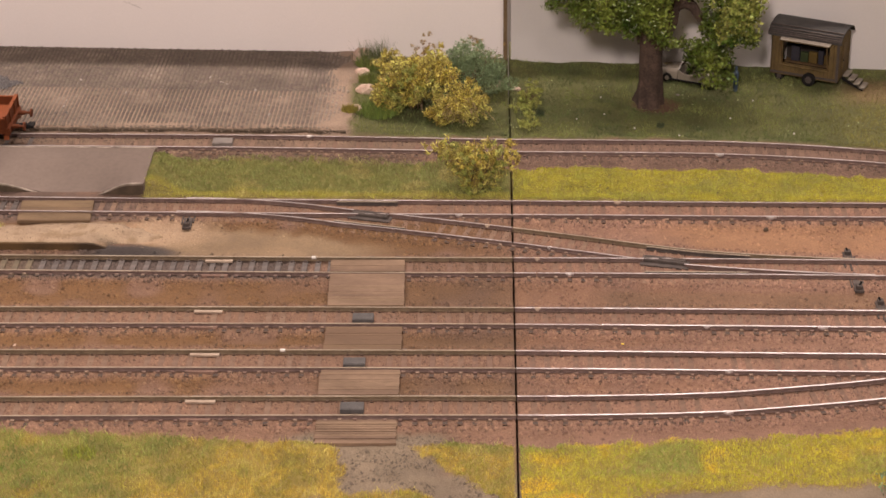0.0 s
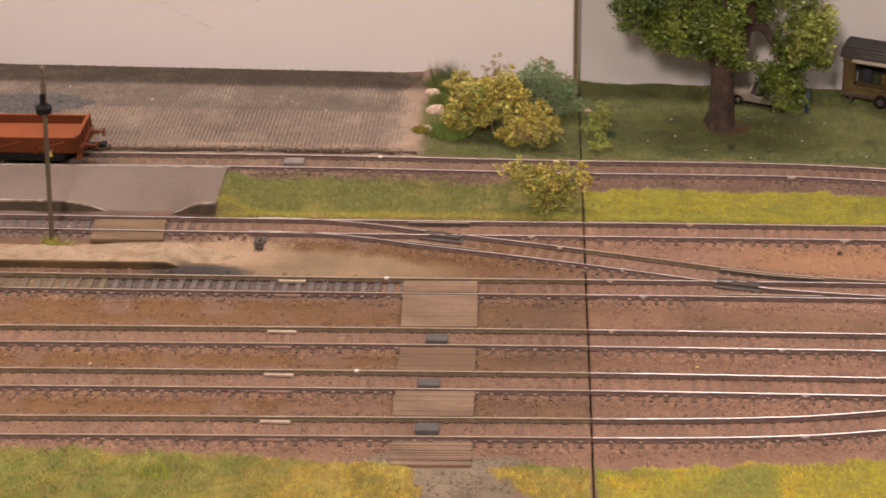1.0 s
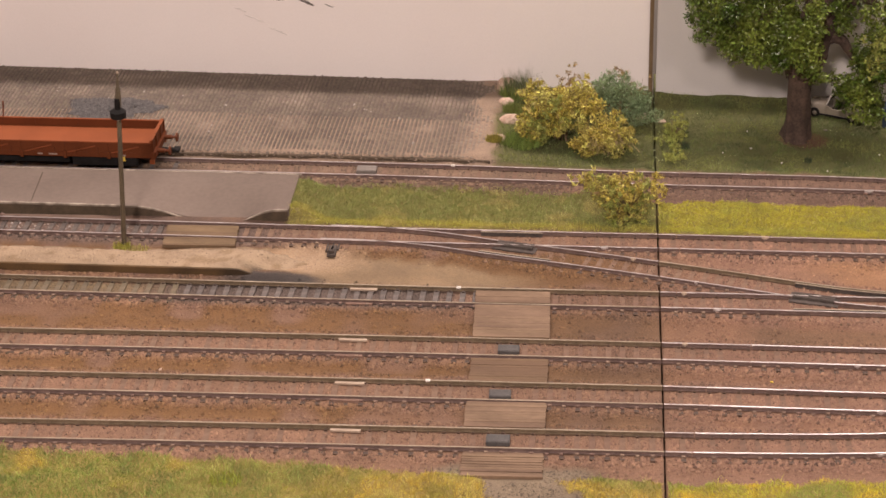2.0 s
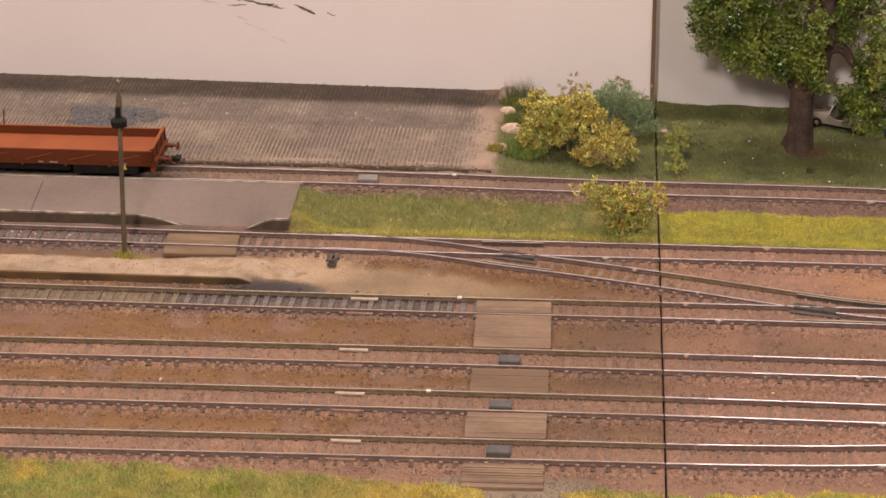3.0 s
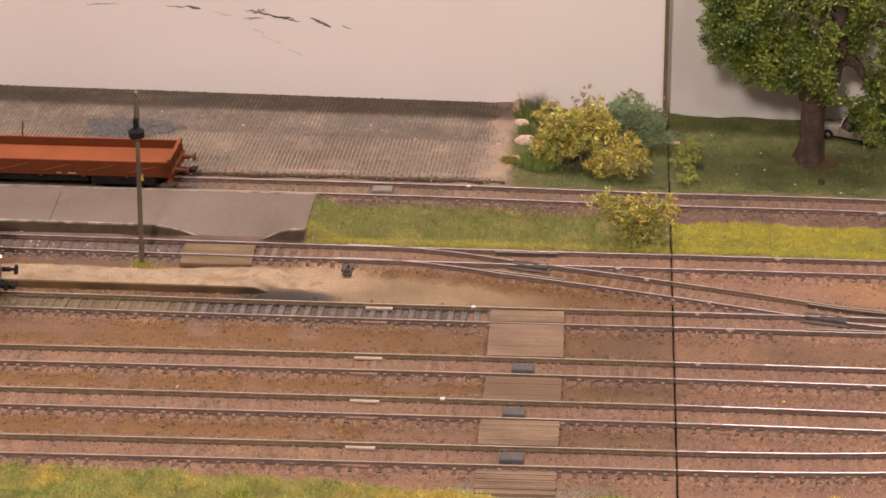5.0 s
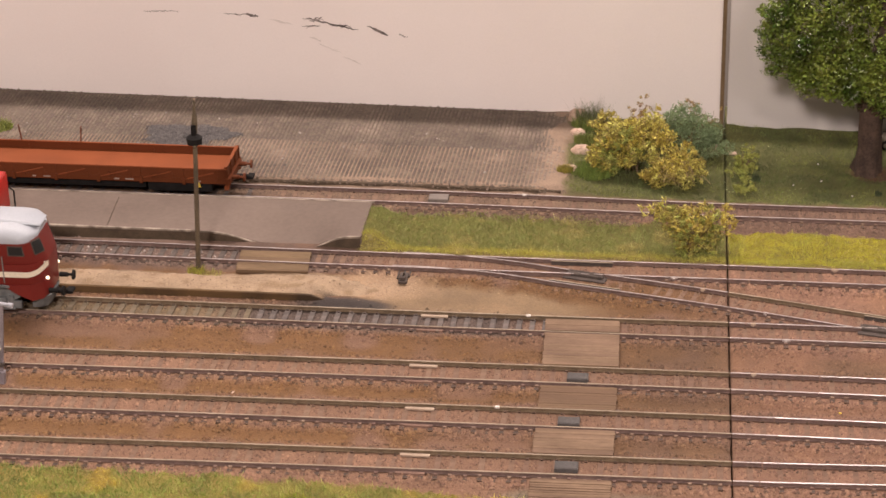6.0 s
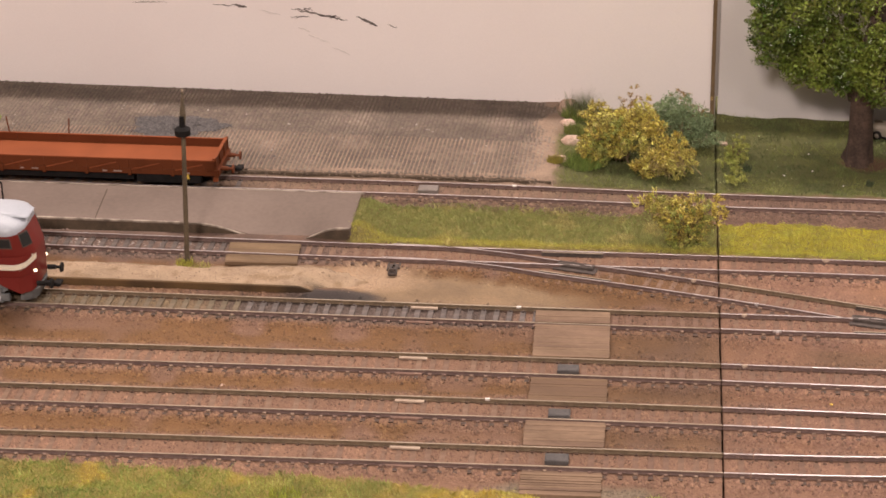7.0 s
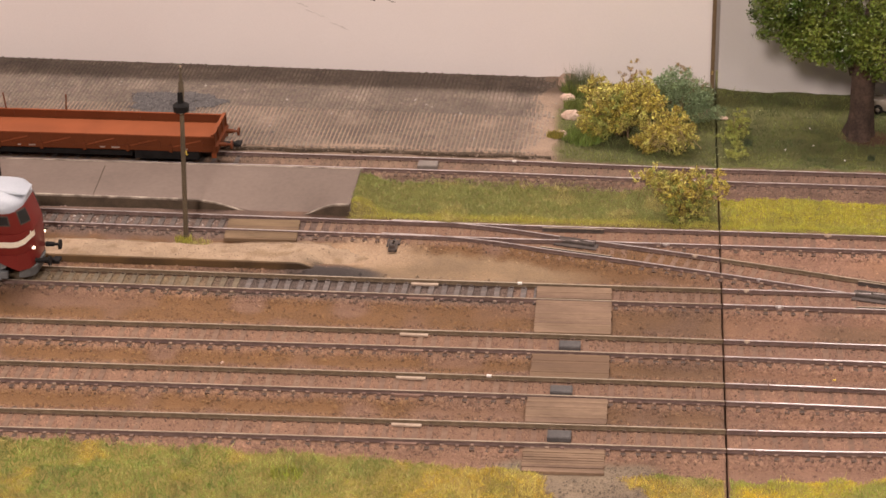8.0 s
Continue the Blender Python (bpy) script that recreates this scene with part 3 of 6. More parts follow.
def railway_track(key, label, x0, x1, pick, gaps=(), skip=()):
    t = empty("railway_track")
    tagged(t, label, "railway track", "parallel station tracks", "")
    for off in (-HALF, HALF):
        # The last cut sets where the brighter, glint-imitating head begins.
        cuts = [x0, *gaps, 9 + 6 * RNG.random() + {"b": 10, "c": 34}.get(key, 0), x1]
        for a, b in zip(cuts, cuts[1:]):
            xs, ys = offset_line(key, off, a + 0.25, b - 0.25, 7.0 if key in "af" else 20.0)
            xs = np.append(xs, b - 0.25)
            ys = np.append(ys, offset_line(key, off, b - 0.25, b - 0.25)[1])
            part("rail", rail_shape(xs, ys), [M_RAILOLIVE if off > 0 and a < -1 and key in "abcd" else M_RAILSIDE, (M_RAILTOP if key in "abc" and a > 5 else M_TURNRAIL) if a >= -1 else (M_TURNRAIL if key in "ef" else M_TARNISH)], t, "bright worn steel rail, glint partly put into its colour" if a >= -1 else "dull brown tarnished rail")
    for x in np.arange(x0 + 3, x1, PITCH):
        if abs(x) < 2.4 or any(a < x < b for a, b in skip):
            continue
        ob = new("sleeper", SLEEPERS[pick(x).name])
        ob.parent = t
        sl = float(np.interp(x, TRACKS[key][0], TRACKS[key][2]))
        ob.matrix_basis = pose(x * MM, float(track_y(key, x)) * MM, (RNG.uniform(-0.42, 0.1) if RNG.random() < 0.72 or (key in "de" and x < -90) else RNG.uniform(-0.95, -0.4)) * MM, 0, 0, math.degrees(math.atan(sl)) + RNG.uniform(-1, 1))
    return t


def plain(x):
    return M_SLEEPER if x < -112 else M_SLEEPERR


railway_track("a", "model railway track in brown ballast beside the meadow", -545, 330, plain, (0,))
railway_track("b", "model railway track with dusty brown sleepers in ballast", -545, 330, plain, (0,))
railway_track("c", "model railway track with tarnished rails in brown ballast", -545, 330, plain, (0,))
railway_track("d", "model railway track with oily grey sleepers beside sand platform", -545, 330, lambda x: M_SLEEPERM if x < -262 else M_SLEEPERG if x < -90 else plain(x), (0,), [(55, 200)])
railway_track("e", "model railway track with dark sleepers beside concrete platform", -545, 330, lambda x: M_SLEEPERD if x < -270 else plain(x), (0,), [(-190, -45)])
railway_track("f", "model siding track curving away beside the grass", -545, 300, lambda x: M_SLEEPERG if x < -290 else plain(x), (0,))


# ---- the crossover: two turnouts and the track between ----
def turnout(label, rails, frogs, guards, timbers):
    t = empty("turnout")
    tagged(t, label, "turnout", "crossover turnouts", "")
    for off, a, b in rails:
        xs, ys = offset_line("x", off, a, b, 6.0)
        xs, ys = np.append(xs, b), np.append(ys, offset_line("x", off, b, b)[1])
        xs, keep = np.unique(xs, return_index=True)
        ys = ys[keep]
        part("rail", rail_shape(xs, ys), [M_RAILOLIVE, M_TARNISH] if a > 0 and off > 0 else [M_RAILSIDE, M_TURNRAIL], t)
    for x0, y0, x1, y1, w in frogs:
        s = Shape()
        a = math.degrees(math.atan2(y1 - y0, x1 - x0))
        ln = math.hypot(x1 - x0, y1 - y0)
        m = Matrix.Translation((x0, y0, 0)) @ pose(0, 0, 0, 0, 0, a)
        s.box(0, ln, -w, w, -2.2, -0.25, m)
        s.box(-1.5, ln + 2, -w * 2.1, w * 1.7, -2.5, -1.55, m)
        s.box(0, ln, -w * 0.92, -w * 0.45, -0.25, 0.05, m)
        s.box(0, ln, w * 0.45, w * 0.92, -0.25, 0.05, m)
        s.box(ln * 0.35, ln, -w * 0.2, w * 0.2, -0.25, 0.05, m)
        part("frog", s, M_FROG, t, "dark plastic crossing frog", 0.12)
    for key, off, a, b in guards:
        xs, ys = offset_line(key, off, a, b, 5.0)
        part("guard_rail", rail_shape(xs, ys - 0.0), [M_FROG, M_TARNISH], t, "dark guard rail beside running rail")
    for x, lo, hi in timbers:
        s = Shape().box(-1.5, 1.5, lo, hi, -4.6, -2.55)
        ob = part("sleeper", s, M_SLEEPER, t, "", 0.15)
        ob.matrix_basis = pose(x * MM, 0, 0)
    return t


def long_timbers(main, a, b):
    out = []
    for x in np.arange(a, b, PITCH):
        y1, y2 = float(track_y(main, x)), float(track_y("x", x))
        out.append((x, min(y1, y2) - 15, max(y1, y2) + 15))
    return out


turnout(
    "turnout with dark frog branching off the platform track",
    [(HALF, -186, -89.5), (HALF, -69, -0.25), (-HALF, -190, -0.25)],
    [(-90, 217.2, -69.5, 212.2, 2.7)],
    [("e", HALF - 2.2, -100, -62), ("x", -HALF + 2.2, -100, -60)],
    long_timbers("e", -189, -46),
)
turnout(
    "turnout with dark frog joining the goods track",
    [(HALF, 0.25, 196), (-HALF, 0.25, 70), (-HALF, 92, 192)],
    [(71, 160.8, 93, 155.6, 2.9)],
    [("x", HALF - 2.2, 73, 132), ("d", -HALF + 2.2, 70, 125)],
    long_timbers("d", 56, 199),
)
t = empty("railway_track")
tagged(t, "short connecting track between the two turnouts", "railway track", "parallel station tracks")
for x in np.arange(-40, 54, PITCH):
    if abs(x) < 2.4:
        continue
    ob = new("sleeper", SLEEPERS[M_SLEEPER.name])
    ob.parent = t
    ob.matrix_basis = pose(x * MM, float(track_y("x", x)) * MM, -0.1 * MM, 0, 0, -15)


def switch_stand(x, y, turn, label):
    t = empty("point_lever", x, y, -3.4, turn)
    t.scale = (1.1, 1.1, 1.1)
    tagged(t, label, "point lever")
    s = Shape().box(-2.2, 2.2, -5.5, 5.5, 0, 1.5)
    s.box(-1.5, 1.5, -4.6, -1.2, 1.5, 3.4)
    part("base", s, M_FROG, t, "", 0.2)
    s = Shape().tube((0, -3, 3.0), (0.8, -2.6, 4.6), 0.45).ball((0.8, -2.6, 4.6), 0.6, 0.6, 0.6)
    part("lever", s, M_BLACK, t, "", 0, True)
    s = Shape().box(-0.5, 0.5, 5.5, 14, 0.6, 1.3)
    s.box(-3.4, -2.6, -1, 9, 0.5, 1.4)
    s.box(2.4, 3.2, 1, 11, 0.5, 1.4)
    part("tie_rod", s, M_FROG, t, "", 0.1)
    return t


switch_stand(-182.5, 207.0, 0, "small black point lever beside the platform track")
switch_stand(182, 131, 0, "small black point lever with rods beside goods track")
switch_stand(181.5, 164, 180, "small black point lever behind goods track")
switch_stand(190.5, 108, 180, "small black point lever beside the middle track")


# ---- boarded crossings ----
def boarding(x0, x1, bands, mats, label, slant=0.0, gap=0.06, rag=0.25):
    """Planks that run along the track, in bands of y: (front, back, number, crown)."""
    t = empty("board_crossing", (x0 + x1) / 2, bands[0][0])
    tagged(t, label, "board crossing", "board crossings")
    cx, cy = (x0 + x1) / 2, bands[0][0]
    for y0, y1, n, z in bands:
        step = (y1 - y0) / n
        for i in range(n):
            a, b = y0 + i * step, y0 + (i + 1) * step - gap * RNG.uniform(0.4, 1.6)
            sh = slant * (a - cy)
            j0, j1 = RNG.uniform(-rag, rag), RNG.uniform(-rag, rag)
            s = Shape().box(x0 - cx + j0 - sh, x1 - cx + j1 - sh, a - cy, b - cy, -3.0, z + RNG.uniform(-0.09, 0.09) - (RNG.uniform(0, 0.5) if gap > 0.2 else 0))
            part("plank", s, mats, t, "", 0.05)
    return t


WOOD = "weathered brown plank crossing laid between the rails"
boarding(-97.4, -57.4, [(107.2, 142.2, 14, -0.1), (145.4, 158.6, 6, -0.25)], M_PLANK, WOOD, 0.025, 0.05, 0.2)
boarding(-96.8, -57.4, [(63.0, 86.0, 10, -0.9)], M_PLANKD, "dusty brown plank crossing sunk in the ballast")
boarding(-96.6, -57.2, [(18.6, 42.4, 10, -0.7)], M_PLANK, WOOD)
boarding(-95.6, -57.2, [(-24.4, -2.6, 10, -1.25)], M_PLANK, "weathered plank crossing leading to the trodden path", 0.0, 0.36, 0.4)
boarding(-279.3, -238.0, [(208.6, 218.4, 6, -0.9), (220.9, 234.0, 8, -0.9)], M_PLANKY, "ochre plank crossing at the end of the platform", 0.06, 0.1)


# ---- boxes and strips between the rails ----
def track_box(x, y, w, d, h, m, label, z=-2.3):
    t = empty("track_box", x, y, z)
    tagged(t, label, "track box", "boxes between the rails")
    part("housing", Shape().box(-w / 2, w / 2, -d / 2, d / 2, 0, h), m, t, "", 0.12)
    part("lid", Shape().box(-w / 2 + 0.5, w / 2 - 0.5, -d / 2 + 0.5, d / 2 - 0.5, h, h + 0.25), m, t, "", 0.1)
    return t


DARKBOX = "slate grey plastic box between the rails at crossing"
track_box(-78.2, 96.0, 11.0, 7.2, 1.9, M_SLATE, DARKBOX)
track_box(-80.4, 51.0, 11.0, 7.0, 1.5, M_SLATE, DARKBOX)
track_box(-79.2, 7.0, 11.4, 7.4, 2.3, M_SLATE, DARKBOX)
track_box(-173.8, 313.0, 12.0, 8.2, 2.6, M_GREYBOX, "pale grey plastic box between the siding rails")
for x, k in ((-159.7, "d"), (-159.4, "c"), (-156.2, "b"), (-153.3, "a")):
    t = new("rail_strip", mesh_of("rail_strip", Shape().box(-7.4, 7.4, -1.0, 1.0, 0, 1.0), M_CREAM, 0.08))
    t.matrix_basis = pose(x * MM, (float(track_y(k, x)) + 6.3) * MM, -2.2 * MM, 0, 0, -0.8)
    tagged(t, "cream strip beside the rail on the sleepers", "strip", "cream strips along the rails")
for x, k in ((-160.5, "d"), (-160.0, "c"), (-156.6, "b"), (-153.8, "a")):
    t = new("fish_plate", mesh_of("fish_plate", Shape().box(-7.2, 7.2, -0.9, 0.9, -1.6, 1.05).box(-6.4, -4.8, -1.2, -0.9, -0.6, 0.5).box(4.8, 6.4, -1.2, -0.9, -0.6, 0.5), M_FISH, 0.15))
    t.matrix_basis = pose(x * MM, (float(track_y(k, x)) - HALF - 1.6) * MM, -2.3 * MM, 0, 0, -0.8)
    tagged(t, "reddish brown plate against the outer rail foot", "plate", "brown plates along the rails")
for x, k, o in ((-117, "b", HALF), (-108.2, "d", HALF), (-122, "f", HALF)):
    s = Shape().box(-1.2, 1.2, -0.75, 0.75, -0.9, 0.18)
    ob = part("rail_joiner", s, M_WHITE, None, "", 0.15)
    ob.matrix_basis = pose(x * MM, (float(track_y(k, x)) + o) * MM, 0)
    tagged(ob, "tiny bright mark at a rail joint", "rail joiner", "bright rail joints")

# ---- concrete platform ----
def plat_front(x):
    return track_y("e", x) + 14.5


def plat_z(x, y):
    d = np.where(x < -254, np.exp(-((np.abs(x + 254) / 31.0) ** 3.0)), np.exp(-((np.abs(x + 254) / 25.0) ** 4.2)))
    yf = plat_front(x)
    return 6.0 - 7.4 * d * sm(yf + 36, yf + 1, y)


platform = empty("platform", -380, 262, -3)
tagged(platform, "grey concrete station platform with dropped edge and pale kerb", "platform")
xs = np.unique(np.concatenate([np.arange(-560, -211.4, 2.5), [-211.4]]))
us = np.linspace(0, 1, 22)
v, tint = [], []
for u in us:
    yf = plat_front(xs) + 1.6
    yb = track_y("f", xs) - 24.0
    y = yf + (yb - yf) * u
    v.append(np.stack([xs + 380, y - 262, plat_z(xs, y) + 3 + 0.25 * (value_noise(xs, y, 30, 21) - 0.5)], 1))
n = len(xs)
top = np.concatenate(v)
i = np.arange(top.shape[0]).reshape(len(us), n)
f = np.stack([i[:-1, :-1], i[:-1, 1:], i[1:, 1:], i[1:, :-1]], -1).reshape(-1, 4)
rim = np.concatenate([i[0, :], i[1:, -1], i[-1, -2::-1], i[-2:0:-1, 0]])
low = top[rim].copy()
low[:, 2] = -1
k = len(top) + np.arange(len(rim))
side = np.stack([rim, k, np.roll(k, -1), np.roll(rim, -1)], 1)
ob = new("slab", flat_mesh("slab", np.concatenate([top, low]), np.concatenate([f, side]), M_CONCRETE))
ob.parent = platform
ob.data.shade_smooth()
ob.data.set_sharp_from_angle(angle=radians(40))
# dark front face, then the pale kerb on it
for name, o0, o1, zt, zb, m, lab in (("front_face", 0.5, 1.6, -0.9, -4.4, M_DARKSTONE, "dark brown platform face"), ("kerb", 0.2, 1.9, 0.12, -0.9, M_KERB, "pale worn kerb along the edge")):
    s = Shape()
    rings = []
    xk = np.arange(-560, -208.9, 4.0)
    for x in xk:
        x = np.array([x])
        y = float(plat_front(x)[0])
        z = float(plat_z(x, np.array([y + 1.0]))[0])
        zl = -4.4 if zb < -2 else z + zb
        if name == "kerb":
            z -= 0.045 * max(0.0, 6.0 - z) ** 1.5
        j = 0.25 * (float(value_noise(x * 3, x * 0, 7, 5)[0]) - 0.5) if name == "kerb" else 0
        rings.append([(x[0] + 380, y + o0 + j - 262, zl + 3), (x[0] + 380, y + o1 - 262, zl + 3), (x[0] + 380, y + o1 - 262, z + zt + 3), (x[0] + 380, y + o0 + j - 262, z + zt + 3)])
    s.loft(rings)
    part(name, s, m, platform, lab)
s = Shape()
rings = []
for x in np.arange(-560, -208.9, 5.0):
    yb = float(track_y("f", np.array([x]))[0]) - 24.0 - 262
    j = 0.3 * (float(value_noise(np.array([x * 2.0]), np.array([3.0]), 7, 6)[0]) - 0.5)
    rings.append([(x + 380, yb - 0.6 + j, 8.2), (x + 380, yb + 0.5, 8.2), (x + 380, yb + 0.5, 9.3), (x + 380, yb - 0.6 + j, 9.3)])
s.loft(rings)
part("end_kerb", Shape().box(167.4, 168.7, -19.5, 26.0, 7.4, 9.22), M_CONCRETE, platform, "worn end edge of the slab", 0.3)
part("rear_kerb", s, M_KERB, platform, "pale worn kerb beside the siding")
for xj in (-364.5, -490):
    a, b = (xj + 1.0 + 380, -14, 9.05), (xj - 1.5 + 380, 26, 9.05)
    s = Shape().loft([[(a[0] - 0.2, a[1], 8.7), (a[0] + 0.2, a[1], 8.7), (a[0] + 0.2, a[1], 9.16), (a[0] - 0.2, a[1], 9.16)], [(b[0] - 0.2, b[1], 8.7), (b[0] + 0.2, b[1], 8.7), (b[0] + 0.2, b[1], 9.22), (b[0] - 0.2, b[1], 9.22)]])
    part("expansion_joint", s, M_DARKSTONE, platform, "dark slanting joint across the slab")

# ---- sand platform between the goods and the platform track ----
sandp = empty("sand_platform", -380, 190, -4)
tagged(sandp, "low sand covered platform with a dark retaining edge", "platform")
xs = np.arange(-560, -176.9, 2.5)


def sand_edges(x):
    f0 = track_y("d", x) + 18.6
    b0 = track_y("e", x) - 24.0 + 7 * sm(-290, -230, x) - 6 * sm(-200, -176, x)
    return f0, b0


def sand_z(x, uu):
    """The sand's height; uu runs from 0 at the front edge to 1 at the back."""
    f0, b0 = sand_edges(x)
    y = f0 + (b0 - f0) * uu
    z = 2.8 - 8.5 * sm(-230, -182, x) - 5.2 * sm(0.55, 1.0, uu) - 7.0 * sm(0.7, 0.0, uu) * sm(-232, -214, x)
    z = z + (1.3 * (value_noise(x, y, 11, 31) - 0.5) + (0.8 + 1.4 * sm(-240, -205, x)) * (value_noise(x, y, 4, 32) - 0.5)) * sm(0.02, 0.12, uu)
    return y, z


rows_ = []
for u in np.linspace(0, 1, 18):
    y, z = sand_z(xs, np.full_like(xs, u))
    rows_.append(np.stack([xs + 380, y - 190, z + 4], 1))
top = np.concatenate(rows_)
i = np.arange(len(top)).reshape(18, len(xs))
f = np.stack([i[:-1, :-1], i[:-1, 1:], i[1:, 1:], i[1:, :-1]], -1).reshape(-1, 4)
rim = np.concatenate([i[0, :], i[1:, -1], i[-1, -2::-1], i[-2:0:-1, 0]])
low = top[rim].copy()
low[:, 2] = -1.5
k = len(top) + np.arange(len(rim))
side = np.stack([rim, k, np.roll(k, -1), np.roll(rim, -1)], 1)
wx, wy = top[:, 0] - 380, top[:, 1] + 190
coal = sm(-234, -216, wx) * sm(13, 5, wy - sand_edges(wx)[0] + 4 * (value_noise(wx, wy, 6, 34) - 0.5)) * sm(-178, -200, wx)
edge_fade = sm(-196, -180, wx) * 0.6
tint = np.ones((len(top), 3))
tint = mixc(tint, (0.11, 0.11, 0.125), np.clip(coal * 1.25, 0, 0.94))
tint = mixc(tint, (0.62, 0.56, 0.5), 0.8 * sm(7, 1, sand_edges(wx)[1] - wy))
tint = mixc(tint, (0.6, 0.52, 0.45), edge_fade)
tint = tint * (0.82 + 0.36 * value_noise(wx, wy, 12, 35))[:, None]
tint = mixc(tint, (0.66, 0.6, 0.5), 0.7 * sm(0.66, 0.8, value_noise(wx, wy * 1.6, 7, 36)))
ob = new("sand_top", flat_mesh("sand_top", np.concatenate([top, low]), np.concatenate([f, side]), M_SAND, np.concatenate([tint, np.full((len(rim), 3), 0.4)])))
ob.parent = sandp
ob.data.shade_smooth()
ob.data.set_sharp_from_angle(angle=radians(40))
s = Shape()
rings = []
for x in np.arange(-560, -220.9, 3.0):
    y = float(sand_edges(np.array([x]))[0][0])
    zt = 2.7 - 3.0 * float(sm(-232, -220, np.array([x]))[0])
    rings.append([(x + 380, y - 1.6 - 190, -1.0), (x + 380, y - 0.1 - 190, -1.0), (x + 380, y - 0.1 - 190, zt + 4), (x + 380, y - 1.6 - 190, zt + 4)])
s.loft(rings)
part("retaining_edge", s, M_OLIVE, sandp, "dark brown stained retaining edge", 0.15)

# ---- paved yard ----
yard = empty("paved_yard", -330, 333, 1.2)
tagged(yard, "sett paved loading yard with worn grey brown stones", "paving", "", "structure")
s = Shape()
s.loft([[(-560 + 330, 12.5, -3), (-560 + 330, 138, -3), (-560 + 330, 138, 1.5), (-560 + 330, 12.5, 0.9)], [(-103.0 + 330, 1.0, -3), (-103.0 + 330, 113, -3), (-103.0 + 330, 113, 1.5), (-103.0 + 330, 1.0, 0.9)]])
part("bedding", s, M_JOINT, yard, "dusty joint sand")
# Dark strip at the paving step; the shadow line is put into its colour.
s = Shape()
rings = []
for x in np.arange(-560, -99, 4.0):
    y = float(track_y("f", np.array([x]))[0]) + 14.6 + 0.8 * (float(value_noise(np.array([x]), np.array([1.0]), 9, 45)[0]) - 0.5) - 333
    zt = -0.5 + 0.9 * (float(value_noise(np.array([x]), np.array([9.0]), 6, 46)[0]) - 0.5)
    rings.append([(x + 330, y, -5.5), (x + 330, y + 3.2, -5.5), (x + 330, y + 3.2, zt + 0.2), (x + 330, y + 0.5, zt)])
s.loft(rings)
part("edge_course", s, M_DARKSTONE, yard, "dark paving edge along the siding, shadow put into its colour", 0.2)
v, f, pieces = [], [], []
cols = np.arange(-560, -99.5, 2.62)
for ci, x in enumerate(cols):
    front = float(track_y("f", np.array([x]))[0]) + 16.8 + RNG.uniform(0, 0.9)
    back = 441.0 - 0.054 * x - 0.6
    ys = np.arange(front + (ci % 2) * 0.9, back, 1.85)
    lean = 0.03
    for y in ys:
        x0 = x + lean * (y - 395) + RNG.uniform(-0.12, 0.12)
        if x0 > -101.5 + 2 * math.sin(y * 0.3) or x0 < -556:
            continue
        if x0 > -118 and RNG.random() < (x0 + 118) / 26:
            continue
        if -172 < x0 < -124 and y < front + 29:
            pieces.append((x0, y, 3.0 - 0.9 * max(0.0, 1 - (y - front) / 5)))
            continue
        w, d = 1.02 + RNG.uniform(-0.1, 0.06), 0.90 + RNG.uniform(-0.06, 0.05)
        z = 3.0 - 0.9 * max(0.0, 1 - (y - front) / 5) + RNG.uniform(-0.1, 0.1) + 0.25 * math.sin(x0 * 0.05) * math.sin(y * 0.07)
        b = len(v)
        k = 0.66
        for sx, sy in ((-1, -1), (1, -1), (1, 1), (-1, 1)):
            v.append((x0 + sx * w, y + sy * d, z - 0.75))
        for sx, sy in ((-1, -1), (1, -1), (1, 1), (-1, 1)):
            v.append((x0 + sx * w * k, y + sy * d * 0.9, z + RNG.uniform(-0.05, 0.05)))
        f += [(b + 4, b + 5, b + 6, b + 7)] + [(b + i, b + (i + 1) % 4, b + 4 + (i + 1) % 4, b + 4 + i) for i in range(4)]
v = np.array(v)
v[:, 0] += 330
v[:, 1] -= 333
v[:, 2] -= 1.2
sx_, sy_ = v[:, 0] - 330, v[:, 1] + 333
worn = 0.78 + 0.30 * sm(0.45, 0.8, 0.6 * value_noise(sx_ * 0.55, sy_, 13, 41) + 0.4 * value_noise(sx_, sy_, 5, 42)) - 0.16 * sm(0.5, 0.85, value_noise(sx_ * 0.6, sy_, 17, 43))
worn = worn + 0.25 * sm(-128, -104, sx_ + 14 * (value_noise(sx_, sy_, 9, 44) - 0.5))
ob = new("setts", flat_mesh("setts", v, f, M_SETT, np.stack([worn, worn * 0.975, worn * 0.94], 1)))
ob.parent = yard
ob["kind"] = "stuff"
v = [(sx * 1.02, sy * 0.9, -0.75) for sx, sy in ((-1, -1), (1, -1), (1, 1), (-1, 1))] + [(sx * 0.68, sy * 0.81, 0) for sx, sy in ((-1, -1), (1, -1), (1, 1), (-1, 1))]
SETT = flat_mesh("sett", v, [(4, 5, 6, 7)] + [(i, (i + 1) % 4, 4 + (i + 1) % 4, 4 + i) for i in range(4)], M_SETTONE, np.full((8, 3), 0.84) * np.array((1, 0.975, 0.94)))
for x0, y, z in pieces:
    ob = new("sett", SETT)
    ob.parent = yard
    ob.matrix_basis = pose((x0 + 330) * MM, (y - 333) * MM, (z - 1.2 + RNG.uniform(-0.12, 0.12)) * MM, RNG.uniform(-3, 3), RNG.uniform(-3, 3), RNG.uniform(-2, 2))


